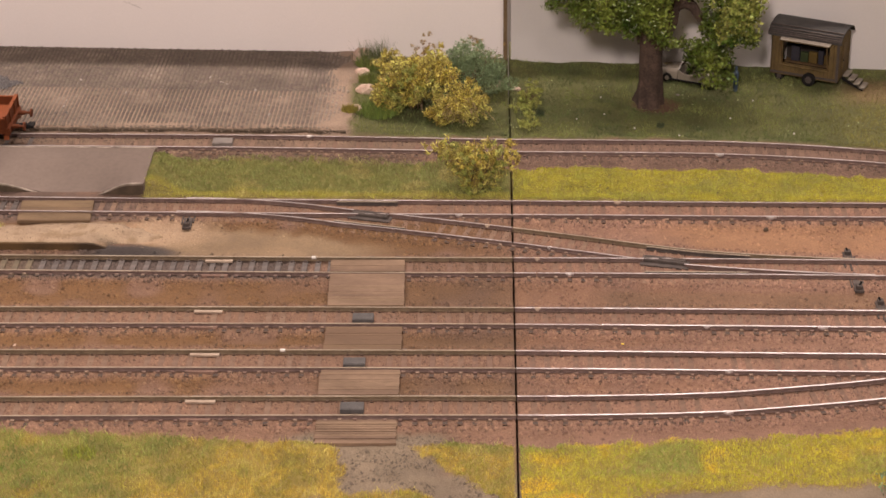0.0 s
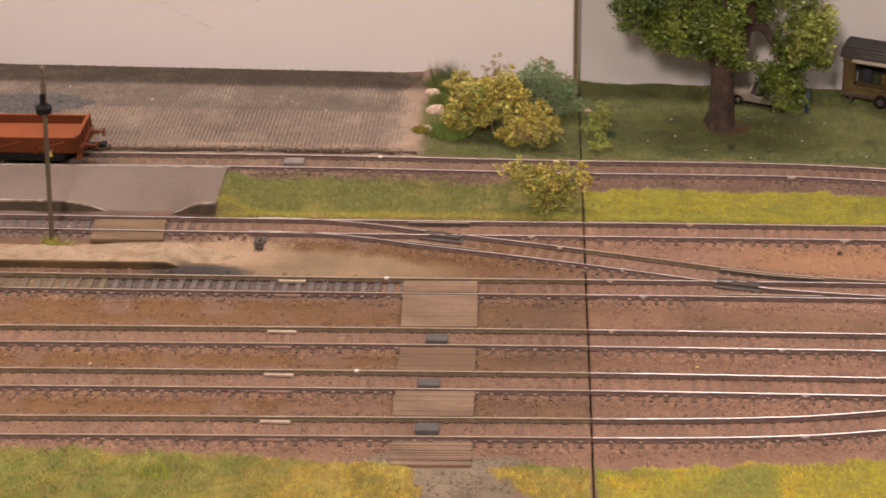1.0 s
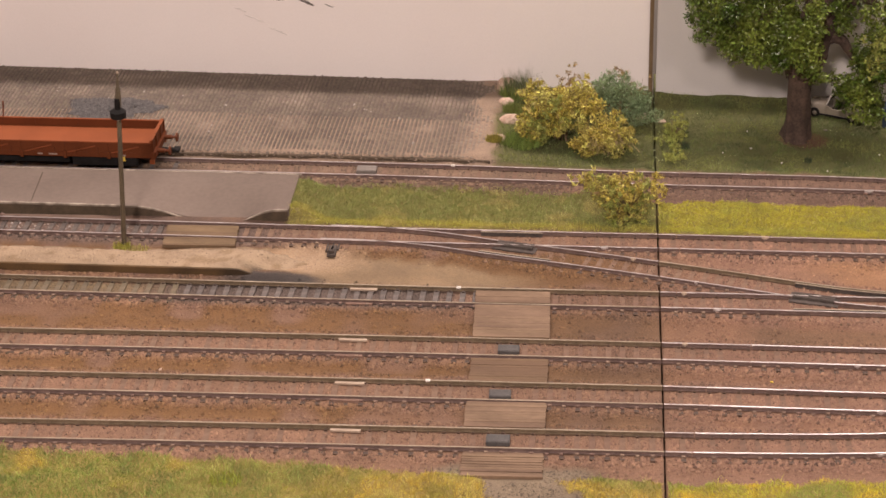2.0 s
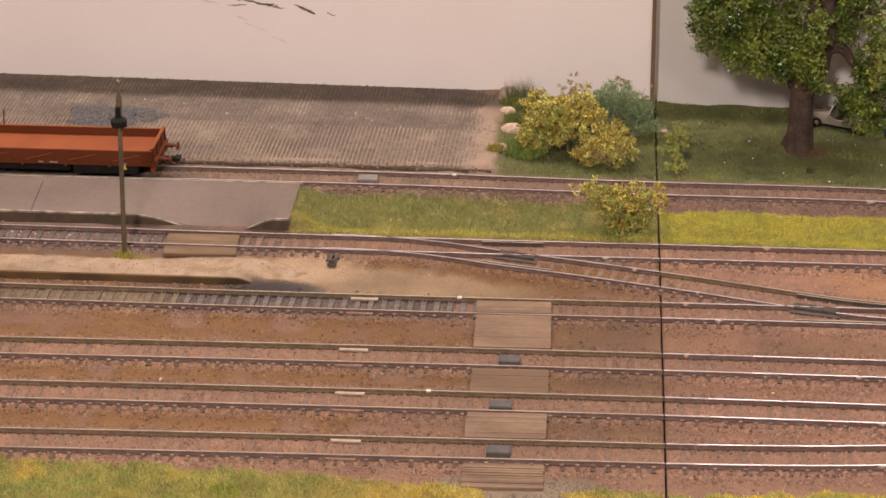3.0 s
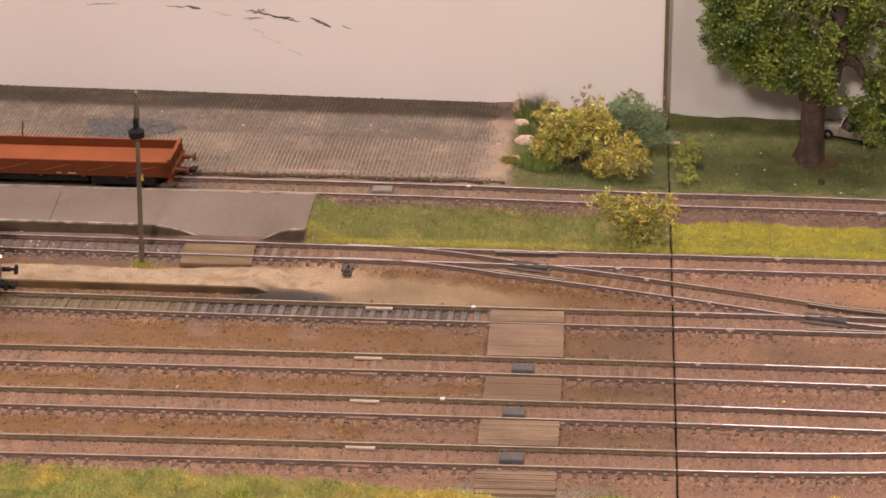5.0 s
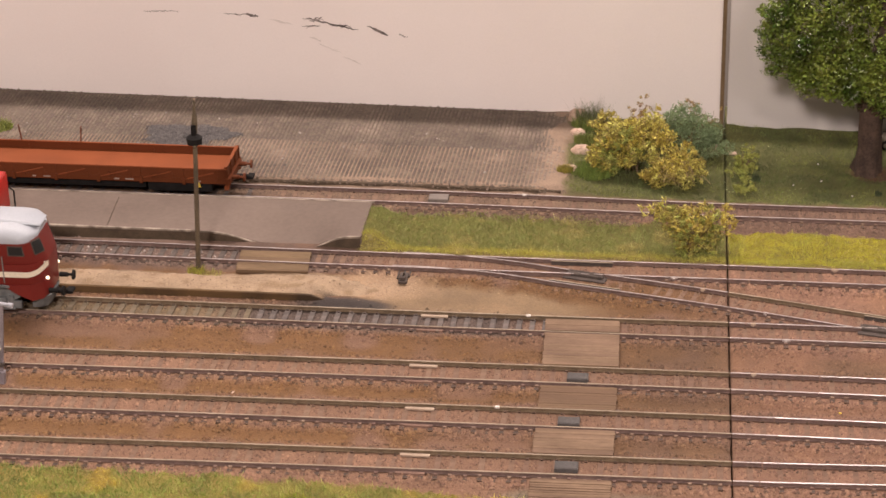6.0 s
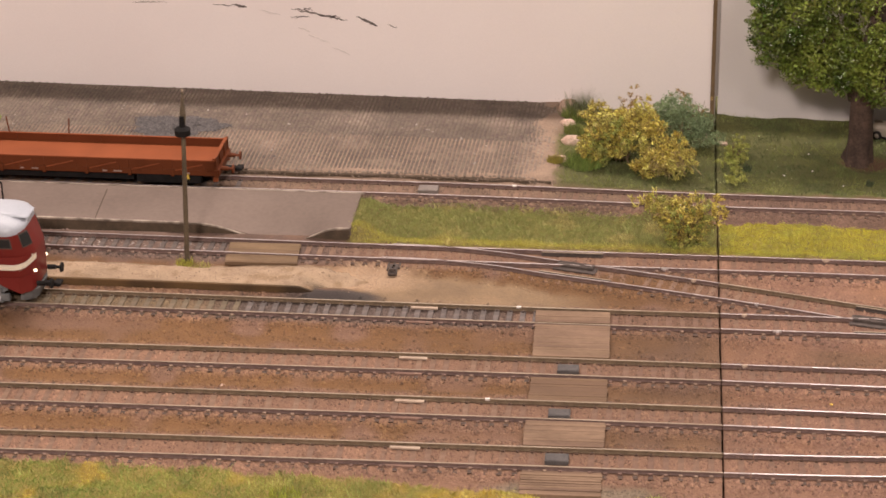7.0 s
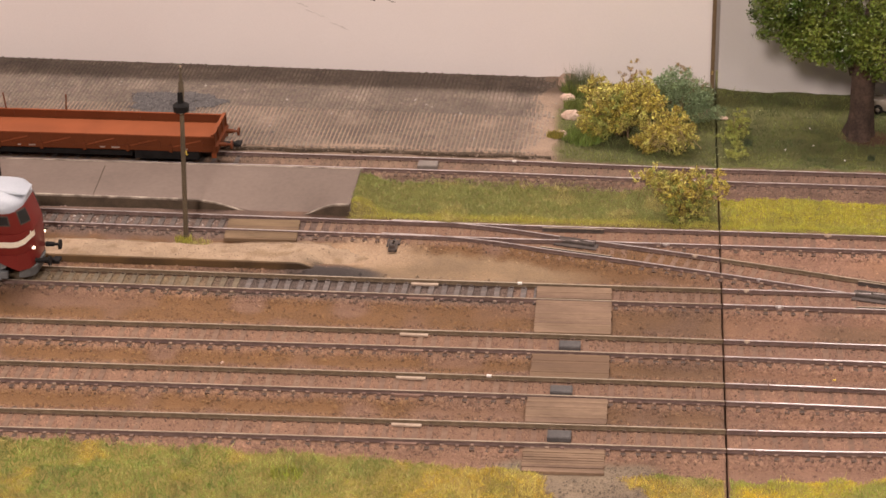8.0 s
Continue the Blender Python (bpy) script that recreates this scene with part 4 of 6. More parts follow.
# ---- plants ----
def leaf_cloud(lobes, count, size, fill=0.62, holes=()):
    """Small folded leaves scattered in the shells of several lobes (x, y, z, rx, ry, rz)."""
    vol = np.array([l[3] * l[4] * l[5] for l in lobes]) ** 0.75
    pick = RNG.choice(len(lobes), count, p=vol / vol.sum())
    L = np.array(lobes)[pick]
    d = RNG.normal(size=(count, 3))
    d /= np.linalg.norm(d, axis=1)[:, None]
    r = (fill + (1 - fill) * RNG.random(count)) * (0.86 + 0.3 * value_noise(d[:, 0] * 5 + pick * 3, d[:, 2] * 5 + d[:, 1] * 4, 1.3, 51))
    p = L[:, :3] + d * r[:, None] * L[:, 3:6]
    # clumps: pull part of the leaves towards shared twig tips
    tips = p[RNG.integers(0, count, max(count // 14, 1))]
    own = tips[RNG.integers(0, len(tips), count)]
    near = RNG.random(count) < 0.72
    p = np.where(near[:, None], own + RNG.normal(size=(count, 3)) * size * 1.15, p)
    for hx, hy, hz, hr in holes:
        keep = ((p[:, 0] - hx) ** 2 + (p[:, 2] - hz) ** 2 > hr * hr) | (p[:, 1] > hy)
        p = p[keep]
    n = len(p)
    a = RNG.normal(size=(n, 3))
    a /= np.linalg.norm(a, axis=1)[:, None]
    b = np.cross(a, RNG.normal(size=(n, 3)))
    b /= np.linalg.norm(b, axis=1)[:, None]
    c = np.cross(a, b)
    sz = size * RNG.uniform(0.6, 1.25, n)[:, None]
    v = np.stack([p - a * sz, p + b * sz * 0.5 + c * sz * 0.25, p + a * sz, p - b * sz * 0.5 + c * sz * 0.25], 1).reshape(-1, 3)
    i = np.arange(n) * 4
    f = np.concatenate([np.stack([i, i + 1, i + 2], 1), np.stack([i, i + 2, i + 3], 1)])
    return v, f


def curled_leaves(lobes, count, size):
    """Small curled strips in tufts, like torn foam and fibre foliage."""
    n = count
    vol = np.array([l[3] * l[4] * l[5] for l in lobes]) ** 0.7
    tufts = max(n // 16, 1)
    pick = RNG.choice(len(lobes), tufts, p=vol / vol.sum())
    L = np.array(lobes)[pick]
    d = RNG.normal(size=(tufts, 3))
    d /= np.linalg.norm(d, axis=1)[:, None]
    c = L[:, :3] + d * RNG.uniform(0.45, 1.18, tufts)[:, None] * L[:, 3:6]
    own = RNG.integers(0, tufts, n)
    p = c[own] + RNG.normal(size=(n, 3)) * size * 0.75
    p[:, 2] = np.maximum(p[:, 2], 0.4)
    a = d[own] * 0.8 + RNG.normal(size=(n, 3)) * 0.75 + np.array((0, 0, 0.35))
    a /= np.linalg.norm(a, axis=1)[:, None]
    b = np.cross(a, RNG.normal(size=(n, 3)))
    b /= np.linalg.norm(b, axis=1)[:, None]
    e = np.cross(a, b)
    sz = (size * RNG.uniform(0.55, 1.3, n))[:, None]
    curl = RNG.uniform(-0.9, 0.9, n)[:, None]
    rows = []
    for u, w in ((-1.0, 0.12), (-0.3, 0.3), (0.4, 0.27), (1.0, 0.08)):
        m = p + a * sz * u + e * sz * curl * (u * u - 0.4)
        rows += [m - b * sz * w, m + b * sz * w]
    v = np.stack(rows, 1).reshape(-1, 3)
    i = (np.arange(n) * 8)[:, None, None]
    f = (i + np.array([(0, 1, 3, 2), (2, 3, 5, 4), (4, 5, 7, 6)])[None]).reshape(-1, 4)
    return v, f


def sprigs(lobes, count, r0, r1):
    """The lobes and small outer clumps that break their outline."""
    out = [(a, b, c, rx * 0.86, ry * 0.86, rz * 0.86) for a, b, c, rx, ry, rz in lobes]
    for _ in range(count):
        a, b, c, rx, ry, rz = lobes[RNG.integers(0, len(lobes))]
        d = RNG.normal(size=3)
        d /= np.linalg.norm(d)
        d[1] = -abs(d[1]) if RNG.random() < 0.6 else d[1]
        k, r = RNG.uniform(0.85, 1.12), RNG.uniform(r0, r1)
        out.append((a + d[0] * rx * k, b + d[1] * ry * k, max(c + d[2] * rz * k, r * 0.6), r * RNG.uniform(0.8, 1.4), r, r * RNG.uniform(0.6, 1.1)))
    return out


def plant(name, x, y, z, label, category, clouds, stems=None, stem_mat=None, group=""):
    t = empty(name, x, y, z)
    tagged(t, label, category, group)
    if stems:
        part("trunk" if name == "tree" else "twig_frame", stems, stem_mat, t, "", 0, True)
    for pname, lobes, count, size, m, holes in clouds:
        if name == "tree":
            v, f = leaf_cloud(sprigs(lobes, 150, 3.5, 7.5), count, size, holes=holes)
        elif m == M_GLEAF:
            v, f = leaf_cloud(sprigs(lobes, 26, 2.4, 5.0), count, size)
        else:
            v, f = curled_leaves(sprigs(lobes, 54, 1.8, 4.2), count, size)
        ob = new(pname, flat_mesh(pname, v, f, m))
        ob.parent = t
    return t


def stems_shape(n, r, h, thick):
    s = Shape()
    for _ in range(n):
        a, q = RNG.uniform(0, 6.28), RNG.uniform(0.3, 1.0)
        p0 = (RNG.uniform(-0.2, 0.2) * r, RNG.uniform(-0.2, 0.2) * r, -1)
        p1 = (math.cos(a) * r * q * 0.5, math.sin(a) * r * q * 0.5, h * 0.5)
        p2 = (math.cos(a) * r * q, math.sin(a) * r * q, h * RNG.uniform(0.6, 0.95))
        s.tube(p0, p1, thick, thick * 0.7, 5)
        s.tube(p1, p2, thick * 0.7, thick * 0.3, 5)
    return s


# the big tree
s = Shape()
rings = []
for z, r in ((-4, 10.6), (0, 9.4), (4, 8.5), (10, 7.7), (20, 7.0), (32, 6.8), (42, 7.2), (48, 6.6)):
    rings.append([((r * (1 + 0.10 * math.sin(3 * a + z * 0.12) + 0.07 * math.sin(7 * a + 1 + z * 0.05) + (0.10 * math.sin(5 * a) if z < 8 else 0))) * math.cos(a) + z * 0.03, r * (1 + 0.08 * math.sin(4 * a)) * math.sin(a), z) for a in np.linspace(0, 2 * math.pi, 22, endpoint=False)])
s.loft(rings)
for pts in (
    [(4, 0, 40, 6.5), (9, 0, 49, 5.4), (12, 0, 56, 5.0), (13, 0, 63, 4.6), (15, -1, 72, 5.0), (15, -1, 82, 4.8), (13, -1, 96, 4.4), (14, 2, 120, 3.4)],
    [(0, -2, 46, 5.5), (1, -5, 62, 4.2), (3, -7, 76, 3.8), (2, -8, 84, 3.8), (6, -5, 102, 3.2), (4, -2, 120, 2.6)],
    [(-2, 0, 42, 6.0), (-8, 8, 60, 4.0), (-20, 2, 80, 4.0), (-38, 3, 98, 2.5)],
    [(15, 0, 66, 3.8), (20, -1, 68, 3.5), (25, -1, 66, 3.2), (29, -2, 60, 2.7), (33, -2, 54, 2.2), (38, -3, 50, 1.6)],
    [(-8, 2, 58, 3.5), (-24, 0, 62, 2.6), (-44, 0, 72, 1.6)],
    [(0, 0, 44, 6), (6, 12, 70, 4), (14, 14, 110, 4)],
    [(9, 0, 82, 3.5), (34, 0, 92, 2.2), (48, 0, 88, 1.4), (62, 0, 98, 0.8)],
    [(48, 0, 88, 1.2), (58, 0, 80, 0.7), (64, -2, 72, 0.4)],
    [(40, 0, 90, 1.2), (52, 0, 98, 0.8), (60, 0, 106, 0.5)],
):
    for (x0, y0, z0, r0), (x1, y1, z1, r1) in zip(pts, pts[1:]):
        s.tube((x0, y0, z0), (x1, y1, z1), r0, r1, 9)
        s.ball((x1, y1, z1), r1, r1, r1)
crown = [
    (3, -18, 60, 11, 6, 15), (-3, -16, 68, 9, 7, 10), (-8, -16, 76, 9, 7, 10),
    (20, 16, 82, 16, 10, 18), (-8, 16, 70, 16, 10, 14),
    (-40, -4, 66, 13, 13, 9), (-50, -2, 72, 12, 12, 9), (-14, -14, 62, 9, 9, 8),
    (-46, 0, 92, 27, 24, 24), (-60, 0, 80, 13, 13, 12), (-57, 2, 102, 15, 14, 14), (-40, -6, 75, 17, 18, 13), (-26, -8, 65, 12, 14, 10), (-12, -10, 66, 12, 14, 12),
    (-26, -12, 82, 17, 14, 13), (-6, -14, 64, 9, 9, 7), (12, 10, 112, 44, 34, 32), (-30, 6, 118, 38, 34, 28), (38, 2, 94, 28, 24, 20), (44, -6, 60, 18, 20, 20), (36, -12, 42, 11, 13, 12), (26, -8, 38, 8, 8, 8),
    (38, -10, 33, 9, 10, 10), (48, -2, 57, 13, 14, 14), (54, -4, 68, 9, 10, 11), (40, -14, 24, 6, 6, 8), (55, 2, 52, 9, 9, 9), (2, -17, 62, 9, 6, 9), (-2, -17, 78, 10, 7, 12), (10, -14, 92, 9, 7, 9), (0, 16, 140, 46, 38, 24), (-18, 14, 74, 20, 14, 18),
]
plant("tree", 87, 375, -4.0, "large broadleaf model tree with thick brown trunk", "tree", [("crown", crown, 52000, 1.4, M_LEAF, [(25, 99, 58, 5.2), (15, 2, 57, 4.2), (16, 2, 70, 4.5), (15, 0, 84, 4.5), (-4, -4, 88, 4.5), (13, 0, 100, 6.0), (-42, 99, 76, 2.5), (-22, 99, 66, 2.5), (-34, 99, 50, 3), (66, 99, 84, 8), (58, 99, 98, 7)]), ("young_leaves", [(50, -14, 60, 10, 6, 12), (57, -8, 72, 7, 5, 7)], 1800, 1.5, M_LLEAF, ())], s, M_BARK)

plant("bush", -58, 366, -1.0, "large yellow autumn bush with fine leaves on grass", "bush",
      [("foliage", [(-4, 0, 17, 19, 18, 16), (4, -6, 24, 18, 15, 14), (-14, -6, 12, 11, 13, 12), (12, 2, 26, 11, 12, 12), (-11, 6, 27, 11, 10, 9)], 9500, 1.2, M_YLEAF, ()), ("young_leaves", [(-8, -4, 14, 15, 14, 13), (2, -8, 20, 14, 11, 12), (-15, -6, 12, 9, 10, 10)], 1600, 1.25, M_LLEAF, ())], stems_shape(22, 22, 30, 0.5), M_TWIG, "yellow bushes")
plant("bush", -30, 349, -2.0, "rounded yellow bush with brownish twigs at siding", "bush",
      [("foliage", [(0, 0, 13, 17, 14, 12), (6, -4, 9, 12, 10, 9), (-9, -4, 8, 10, 9, 8)], 5600, 1.15, M_YLEAF, ())], stems_shape(24, 17, 18, 0.45), M_TWIG, "yellow bushes")
plant("bush", -21, 386, -1.0, "blue green conifer like bush behind the yellow bush", "bush",
      [("foliage", [(0, 0, 14, 18, 12, 13), (-9, 4, 22, 12, 10, 11), (10, -4, 8, 13, 10, 8), (-3, 2, 28, 10, 8, 6), (12, 0, 15, 9, 8, 7)], 13000, 0.62, M_GLEAF, ())], stems_shape(10, 12, 22, 0.5), M_TWIG)
plant("bush", -12, 408, -1.0, "rusty orange shrub by the backdrop", "bush",
      [("foliage", [(0, 0, 14, 12, 8, 10), (-10, 2, 20, 8, 7, 8)], 900, 0.75, M_RLEAF, ())], stems_shape(14, 12, 22, 0.35), M_TWIG)
plant("bush", -52, 398, -1.0, "rusty topped shrub behind the yellow bush", "bush",
      [("foliage", [(0, 0, 26, 8, 7, 10), (4, 0, 18, 8, 7, 8)], 800, 0.75, M_RLEAF, ())], stems_shape(12, 9, 32, 0.35), M_TWIG)
plant("bush", -20, 252, -3.0, "yellow green bush with loose twigs on grass strip", "bush",
      [("foliage", [(0, 0, 15, 16, 13, 13), (-6, -2, 22, 12, 10, 8), (8, 0, 23, 11, 9, 8), (4, -4, 8, 14, 10, 7), (-18, 2, 26, 10, 6, 5), (18, 0, 22, 9, 6, 9)], 3600, 1.2, M_YLEAF, ()), ("young_leaves", [(0, 0, 14, 15, 13, 13), (-8, -2, 20, 11, 9, 8), (9, 0, 20, 9, 8, 9), (2, -6, 8, 13, 9, 7), (-18, 2, 25, 7, 5, 4)], 1500, 1.15, M_LLEAF, ())], stems_shape(34, 19, 26, 0.4), M_TWIG, "yellow bushes")
plant("bush", 11.5, 368, -1.5, "light green low shrub on the grass by the joint", "bush",
      [("foliage", [(0, 12, 6, 6.5, 8, 5), (3, 4, 5, 6, 8, 4.5), (-2, -6, 3, 5.5, 8, 4), (0, -18, 2, 4.5, 8, 3), (1, -29, 1.5, 4, 7, 2.5)], 2600, 0.8, M_LLEAF, ())], stems_shape(10, 7, 12, 0.3), M_TWIG)
plant("bush", 172, -63, -4.0, "dark green low bush by the front path", "bush",
      [("foliage", [(0, 0, 6, 16, 9, 7), (16, 2, 5, 12, 9, 6)], 1500, 1.0, M_GLEAF, ())])


s = Shape()
for _ in range(46):
    a = RNG.uniform(-2.6, -0.5)
    r = RNG.uniform(9, 16)
    p0 = Vector((RNG.uniform(-6, 6), RNG.uniform(-5, 2), RNG.uniform(9, 16)))
    p1 = p0 + Vector((math.cos(a) * r * 0.5, math.sin(a) * r * 0.5, RNG.uniform(-1, 2)))
    p2 = p1 + Vector((math.cos(a) * r * 0.5 + RNG.uniform(-2, 2), math.sin(a) * r * 0.4, -RNG.uniform(4, 9)))
    p2.z = max(p2.z, 0.6)
    s.tube(p0, p1, 0.28, 0.26, 4).tube(p1, p2, 0.26, 0.2, 4)
part("straw_twigs", s, M_STRAW, next(o for o in bpy.data.objects if o.get("label", "").startswith("rounded yellow bush")), "pale drooping straw coloured twigs")


def blades(x, y, z, h, w, tint, lean=1.3):
    """One thin triangle per grass fibre."""
    n = len(x)
    a = RNG.uniform(0, 6.28, n)
    hh = h * RNG.uniform(0.5, 1.2, n)
    dx, dy = np.cos(a) * w, np.sin(a) * w
    b = RNG.uniform(0, 6.28, n)
    q = RNG.uniform(0, lean, n) * hh
    v = np.stack([np.stack([x - dx, y - dy, z - 0.3], 1), np.stack([x + dx, y + dy, z - 0.3], 1), np.stack([x + np.cos(b) * q, y + np.sin(b) * q, z + hh], 1)], 1).reshape(-1, 3)
    f = np.arange(3 * n).reshape(-1, 3)
    return v, f, np.repeat(tint, 3, 0)


def grass_patch(name, x0, x1, y0, y1, per_mm2, cover, colour, h, label, w=0.15):
    n = int((x1 - x0) * (y1 - y0) * per_mm2)
    x, y = RNG.uniform(x0, x1, n), RNG.uniform(y0, y1, n)
    k = RNG.random(n) < cover(x, y)
    k &= np.abs(x) > 1.2
    x, y = x[k], y[k]
    v, f, t = blades(x, y, height(x, y), h, w, colour(x, y))
    ob = new(name, flat_mesh(name, v, f, M_GRASS, t))
    return tagged(ob, label, "grass", "", "stuff")


def meadow_colour(x, y):
    n = 0.65 * value_noise(x, y, 26, 61) + 0.35 * value_noise(x, y, 8, 62)
    c = mixc(np.zeros((len(x), 3)) + np.array((0.215, 0.225, 0.058)), (0.15, 0.195, 0.042), sm(-150, -260, x + 60 * (value_noise(x, y, 34, 63) - 0.5)))
    yel = sm(0.42, 0.80, n + 0.30 * sm(-230, -110, x) - 0.08) * sm(5, -5, x)
    c = mixc(c, (0.38, 0.285, 0.055), yel)
    m8 = 0.6 * value_noise(x, y, 9, 76) + 0.4 * value_noise(x, y, 4, 77)
    c = mixc(c, (0.125, 0.15, 0.040), (0.5 + 0.35 * sm(-160, -210, x)) * sm(0.50, 0.68, m8))
    c = mixc(c, (0.37, 0.325, 0.105), 0.6 * sm(0.46, 0.28, m8) * (0.55 + 0.45 * sm(-210, -130, x)))
    r = sm(0, 1, x)
    c2 = mixc(np.zeros((len(x), 3)) + np.array((0.335, 0.305, 0.032)), (0.50, 0.365, 0.03), sm(0.44, 0.72, n + 0.12 * sm(110, 20, x)))
    c2 = mixc(c2, (0.20, 0.235, 0.055), 1.0 * sm(0.38, 0.62, value_noise(x, y, 30, 64)) * sm(-54, -44, y) * sm(-14, -24, y))
    c2 = mixc(c2, (0.24, 0.27, 0.05), 0.5 * sm(0.52, 0.72, m8))
    c = 1.03 * c * (1 - r[:, None]) + 1.12 * c2 * r[:, None]
    return 1.55 * c * RNG.uniform(0.8, 1.2, len(x))[:, None]


def strip_colour(x, y):
    n = value_noise(x, y, 16, 65)
    u = sm(0, 30, y - track_y("e", x) - 12)
    c = mixc(np.zeros((len(x), 3)) + np.array((0.285, 0.26, 0.055)), (0.165, 0.178, 0.055), sm(0.10, 0.5, u + 0.5 * (n - 0.5)))
    c = mixc(c, (0.31, 0.255, 0.10), 0.6 * sm(0.5, 0.75, 0.5 * value_noise(x * 0.6, y, 12, 68) + 0.5 * value_noise(x, y, 5, 69)))
    r = sm(0, 1, x)
    c2 = mixc(np.zeros((len(x), 3)) + np.array((0.350, 0.318, 0.04)), (0.285, 0.28, 0.05), sm(0.3, 0.75, 0.6 * n + 0.4 * value_noise(x, y, 6, 67)))
    c = c * (1 - r[:, None]) + c2 * r[:, None]
    return 1.55 * c * RNG.uniform(0.8, 1.2, len(x))[:, None]


def yard_colour(x, y):
    n = value_noise(x, y, 20, 66)
    c = mixc(np.zeros((len(x), 3)) + np.array((0.125, 0.16, 0.045)), (0.195, 0.215, 0.06), sm(0.3, 0.8, n))
    c = mixc(c, (0.070, 0.092, 0.030), 0.8 * sm(0.45, 0.7, 0.7 * value_noise(x, y, 17, 70) + 0.3 * value_noise(x, y, 6, 78)))
    c = mixc(c, (0.23, 0.25, 0.07), 0.6 * sm(0.55, 0.8, value_noise(x * 0.7, y, 8, 75)))
    c = mixc(c, (0.30, 0.25, 0.07), sm(170, 230, x) * sm(400, 350, y) * 0.8)
    c = mixc(c, (0.27, 0.20, 0.10), sm(195, 225, x) * sm(362, 380, y) * sm(408, 395, y) * 0.7)
    return c * RNG.uniform(0.75, 1.25, len(x))[:, None]


grass_patch("meadow_grass", -520, 330, -140, 40, 4.4, in_front_grass, meadow_colour, 1.5, "mottled yellow and green static grass in front")
grass_patch("strip_grass", -212, 330, 205, 296, 4.4, in_back_grass, strip_colour, 1.7, "yellow green static grass between the tracks")
grass_patch("yard_grass", -100, 330, 270, 446, 1.5, lambda x, y: in_yard_grass(x, y) * (y < 436 - 0.07 * x), yard_colour, 1.6, "short dark green grass under the tree")


def tuft(x, y, r, n, h, c1, c2, label, z=None):
    a, q = RNG.uniform(0, 6.28, n), np.sqrt(RNG.random(n)) * r
    px_, py_ = np.cos(a) * q, np.sin(a) * q * 0.75
    t = mixc(np.zeros((n, 3)) + np.array(c1), c2, RNG.random(n)) * RNG.uniform(0.7, 1.2, n)[:, None]
    zz = float(height(np.array([x]), np.array([y]))[0]) if z is None else z
    v, f, t = blades(px_, py_, np.zeros(n), h, 0.22, t, 0.7)
    ob = new("grass_tuft", flat_mesh("grass_tuft", v, f, M_GRASS, t))
    ob.matrix_basis = pose(x * MM, y * MM, zz * MM)
    return tagged(ob, label, "grass tuft", "grass tufts")


tuft(-90, 424, 9, 600, 8, (0.14, 0.2, 0.045), (0.3, 0.34, 0.09), "tall green grass tuft beside pale stone")
tuft(-87, 430, 9, 380, 15, (0.15, 0.17, 0.09), (0.24, 0.26, 0.13), "tall dark flowering grass by the backdrop")
tuft(-88, 398, 8, 700, 5, (0.16, 0.2, 0.05), (0.22, 0.24, 0.06), "short green grass tuft between stones")
tuft(-83, 354, 13, 800, 8, (0.12, 0.19, 0.035), (0.28, 0.35, 0.08), "bright green grass tuft by the siding")
tuft(-99, 350, 5, 500, 4, (0.3, 0.26, 0.05), (0.36, 0.3, 0.07), "yellowish grass tuft at paving edge")
tuft(-301, 201, 5.5, 230, 4.2, (0.46, 0.40, 0.07), (0.36, 0.38, 0.08), "yellow green tuft at the mast foot", 0.0)
tuft(-291, 198.5, 7, 150, 2.6, (0.46, 0.40, 0.14), (0.38, 0.37, 0.12), "low yellow green tuft by the mast", 0.3)
tuft(-474, 398, 10, 900, 5, (0.2, 0.24, 0.06), (0.28, 0.3, 0.07), "green grass tuft on the paved yard", 3.0)
tuft(19, 356, 2.6, 160, 4, (0.07, 0.1, 0.05), (0.1, 0.12, 0.06), "small dark green tuft in grass")
tuft(92, 338, 2.4, 140, 3, (0.06, 0.08, 0.04), (0.09, 0.11, 0.05), "small dark tuft in the grass")
tuft(-205, -30, 8, 150, 4.0, (0.36, 0.42, 0.06), (0.44, 0.46, 0.07), "bright green tuft in the meadow")


def rock(x, y, z, a, b, c, turn, label, m=M_ROCK):
    s = Shape().ball((0, 0, 0), a, b, c, 12, 8)
    s.v = [(p[0] * (1 + 0.22 * (RNG.random() - 0.5)), p[1] * (1 + 0.22 * (RNG.random() - 0.5)), p[2] * (1 + 0.32 * (RNG.random() - 0.5))) for p in s.v]
    ob = part("stone", s, m, None, "", 0.3)
    ob.matrix_basis = pose(x * MM, y * MM, z * MM, 0, 0, turn)
    return tagged(ob, label, "stone", "stones edging the yard")


rock(-95.5, 438, 3.2, 6.5, 5, 6.0, 10, "brownish rounded stone at the paving corner", M_ROCK)
rock(-94.2, 412, 2.2, 5.6, 3.6, 3.6, -5, "pale pink stone at the edge of paving")
rock(-90.5, 384.5, 2.0, 7.2, 4.0, 4.2, 14, "large pale pink stone at paving edge")
rock(-95.5, 357.5, 0.8, 4.6, 3.2, 3.2, 0, "small pale stone in grass tuft")
rock(-5.5, 396, 0.2, 2.6, 2.0, 3.6, 30, "pale stone by the joint behind bush")
rock(4.6, 391, -0.2, 3.2, 2.2, 1.4, -20, "flat grey stone beside the joint")
rock(106, 381, -0.4, 1.6, 0.7, 0.45, -15, "small pale chip lying in grass", M_GREYBOX)
rock(-76, 372, 0.5, 1.6, 1.2, 1.2, 0, "tiny white stone under the bush")
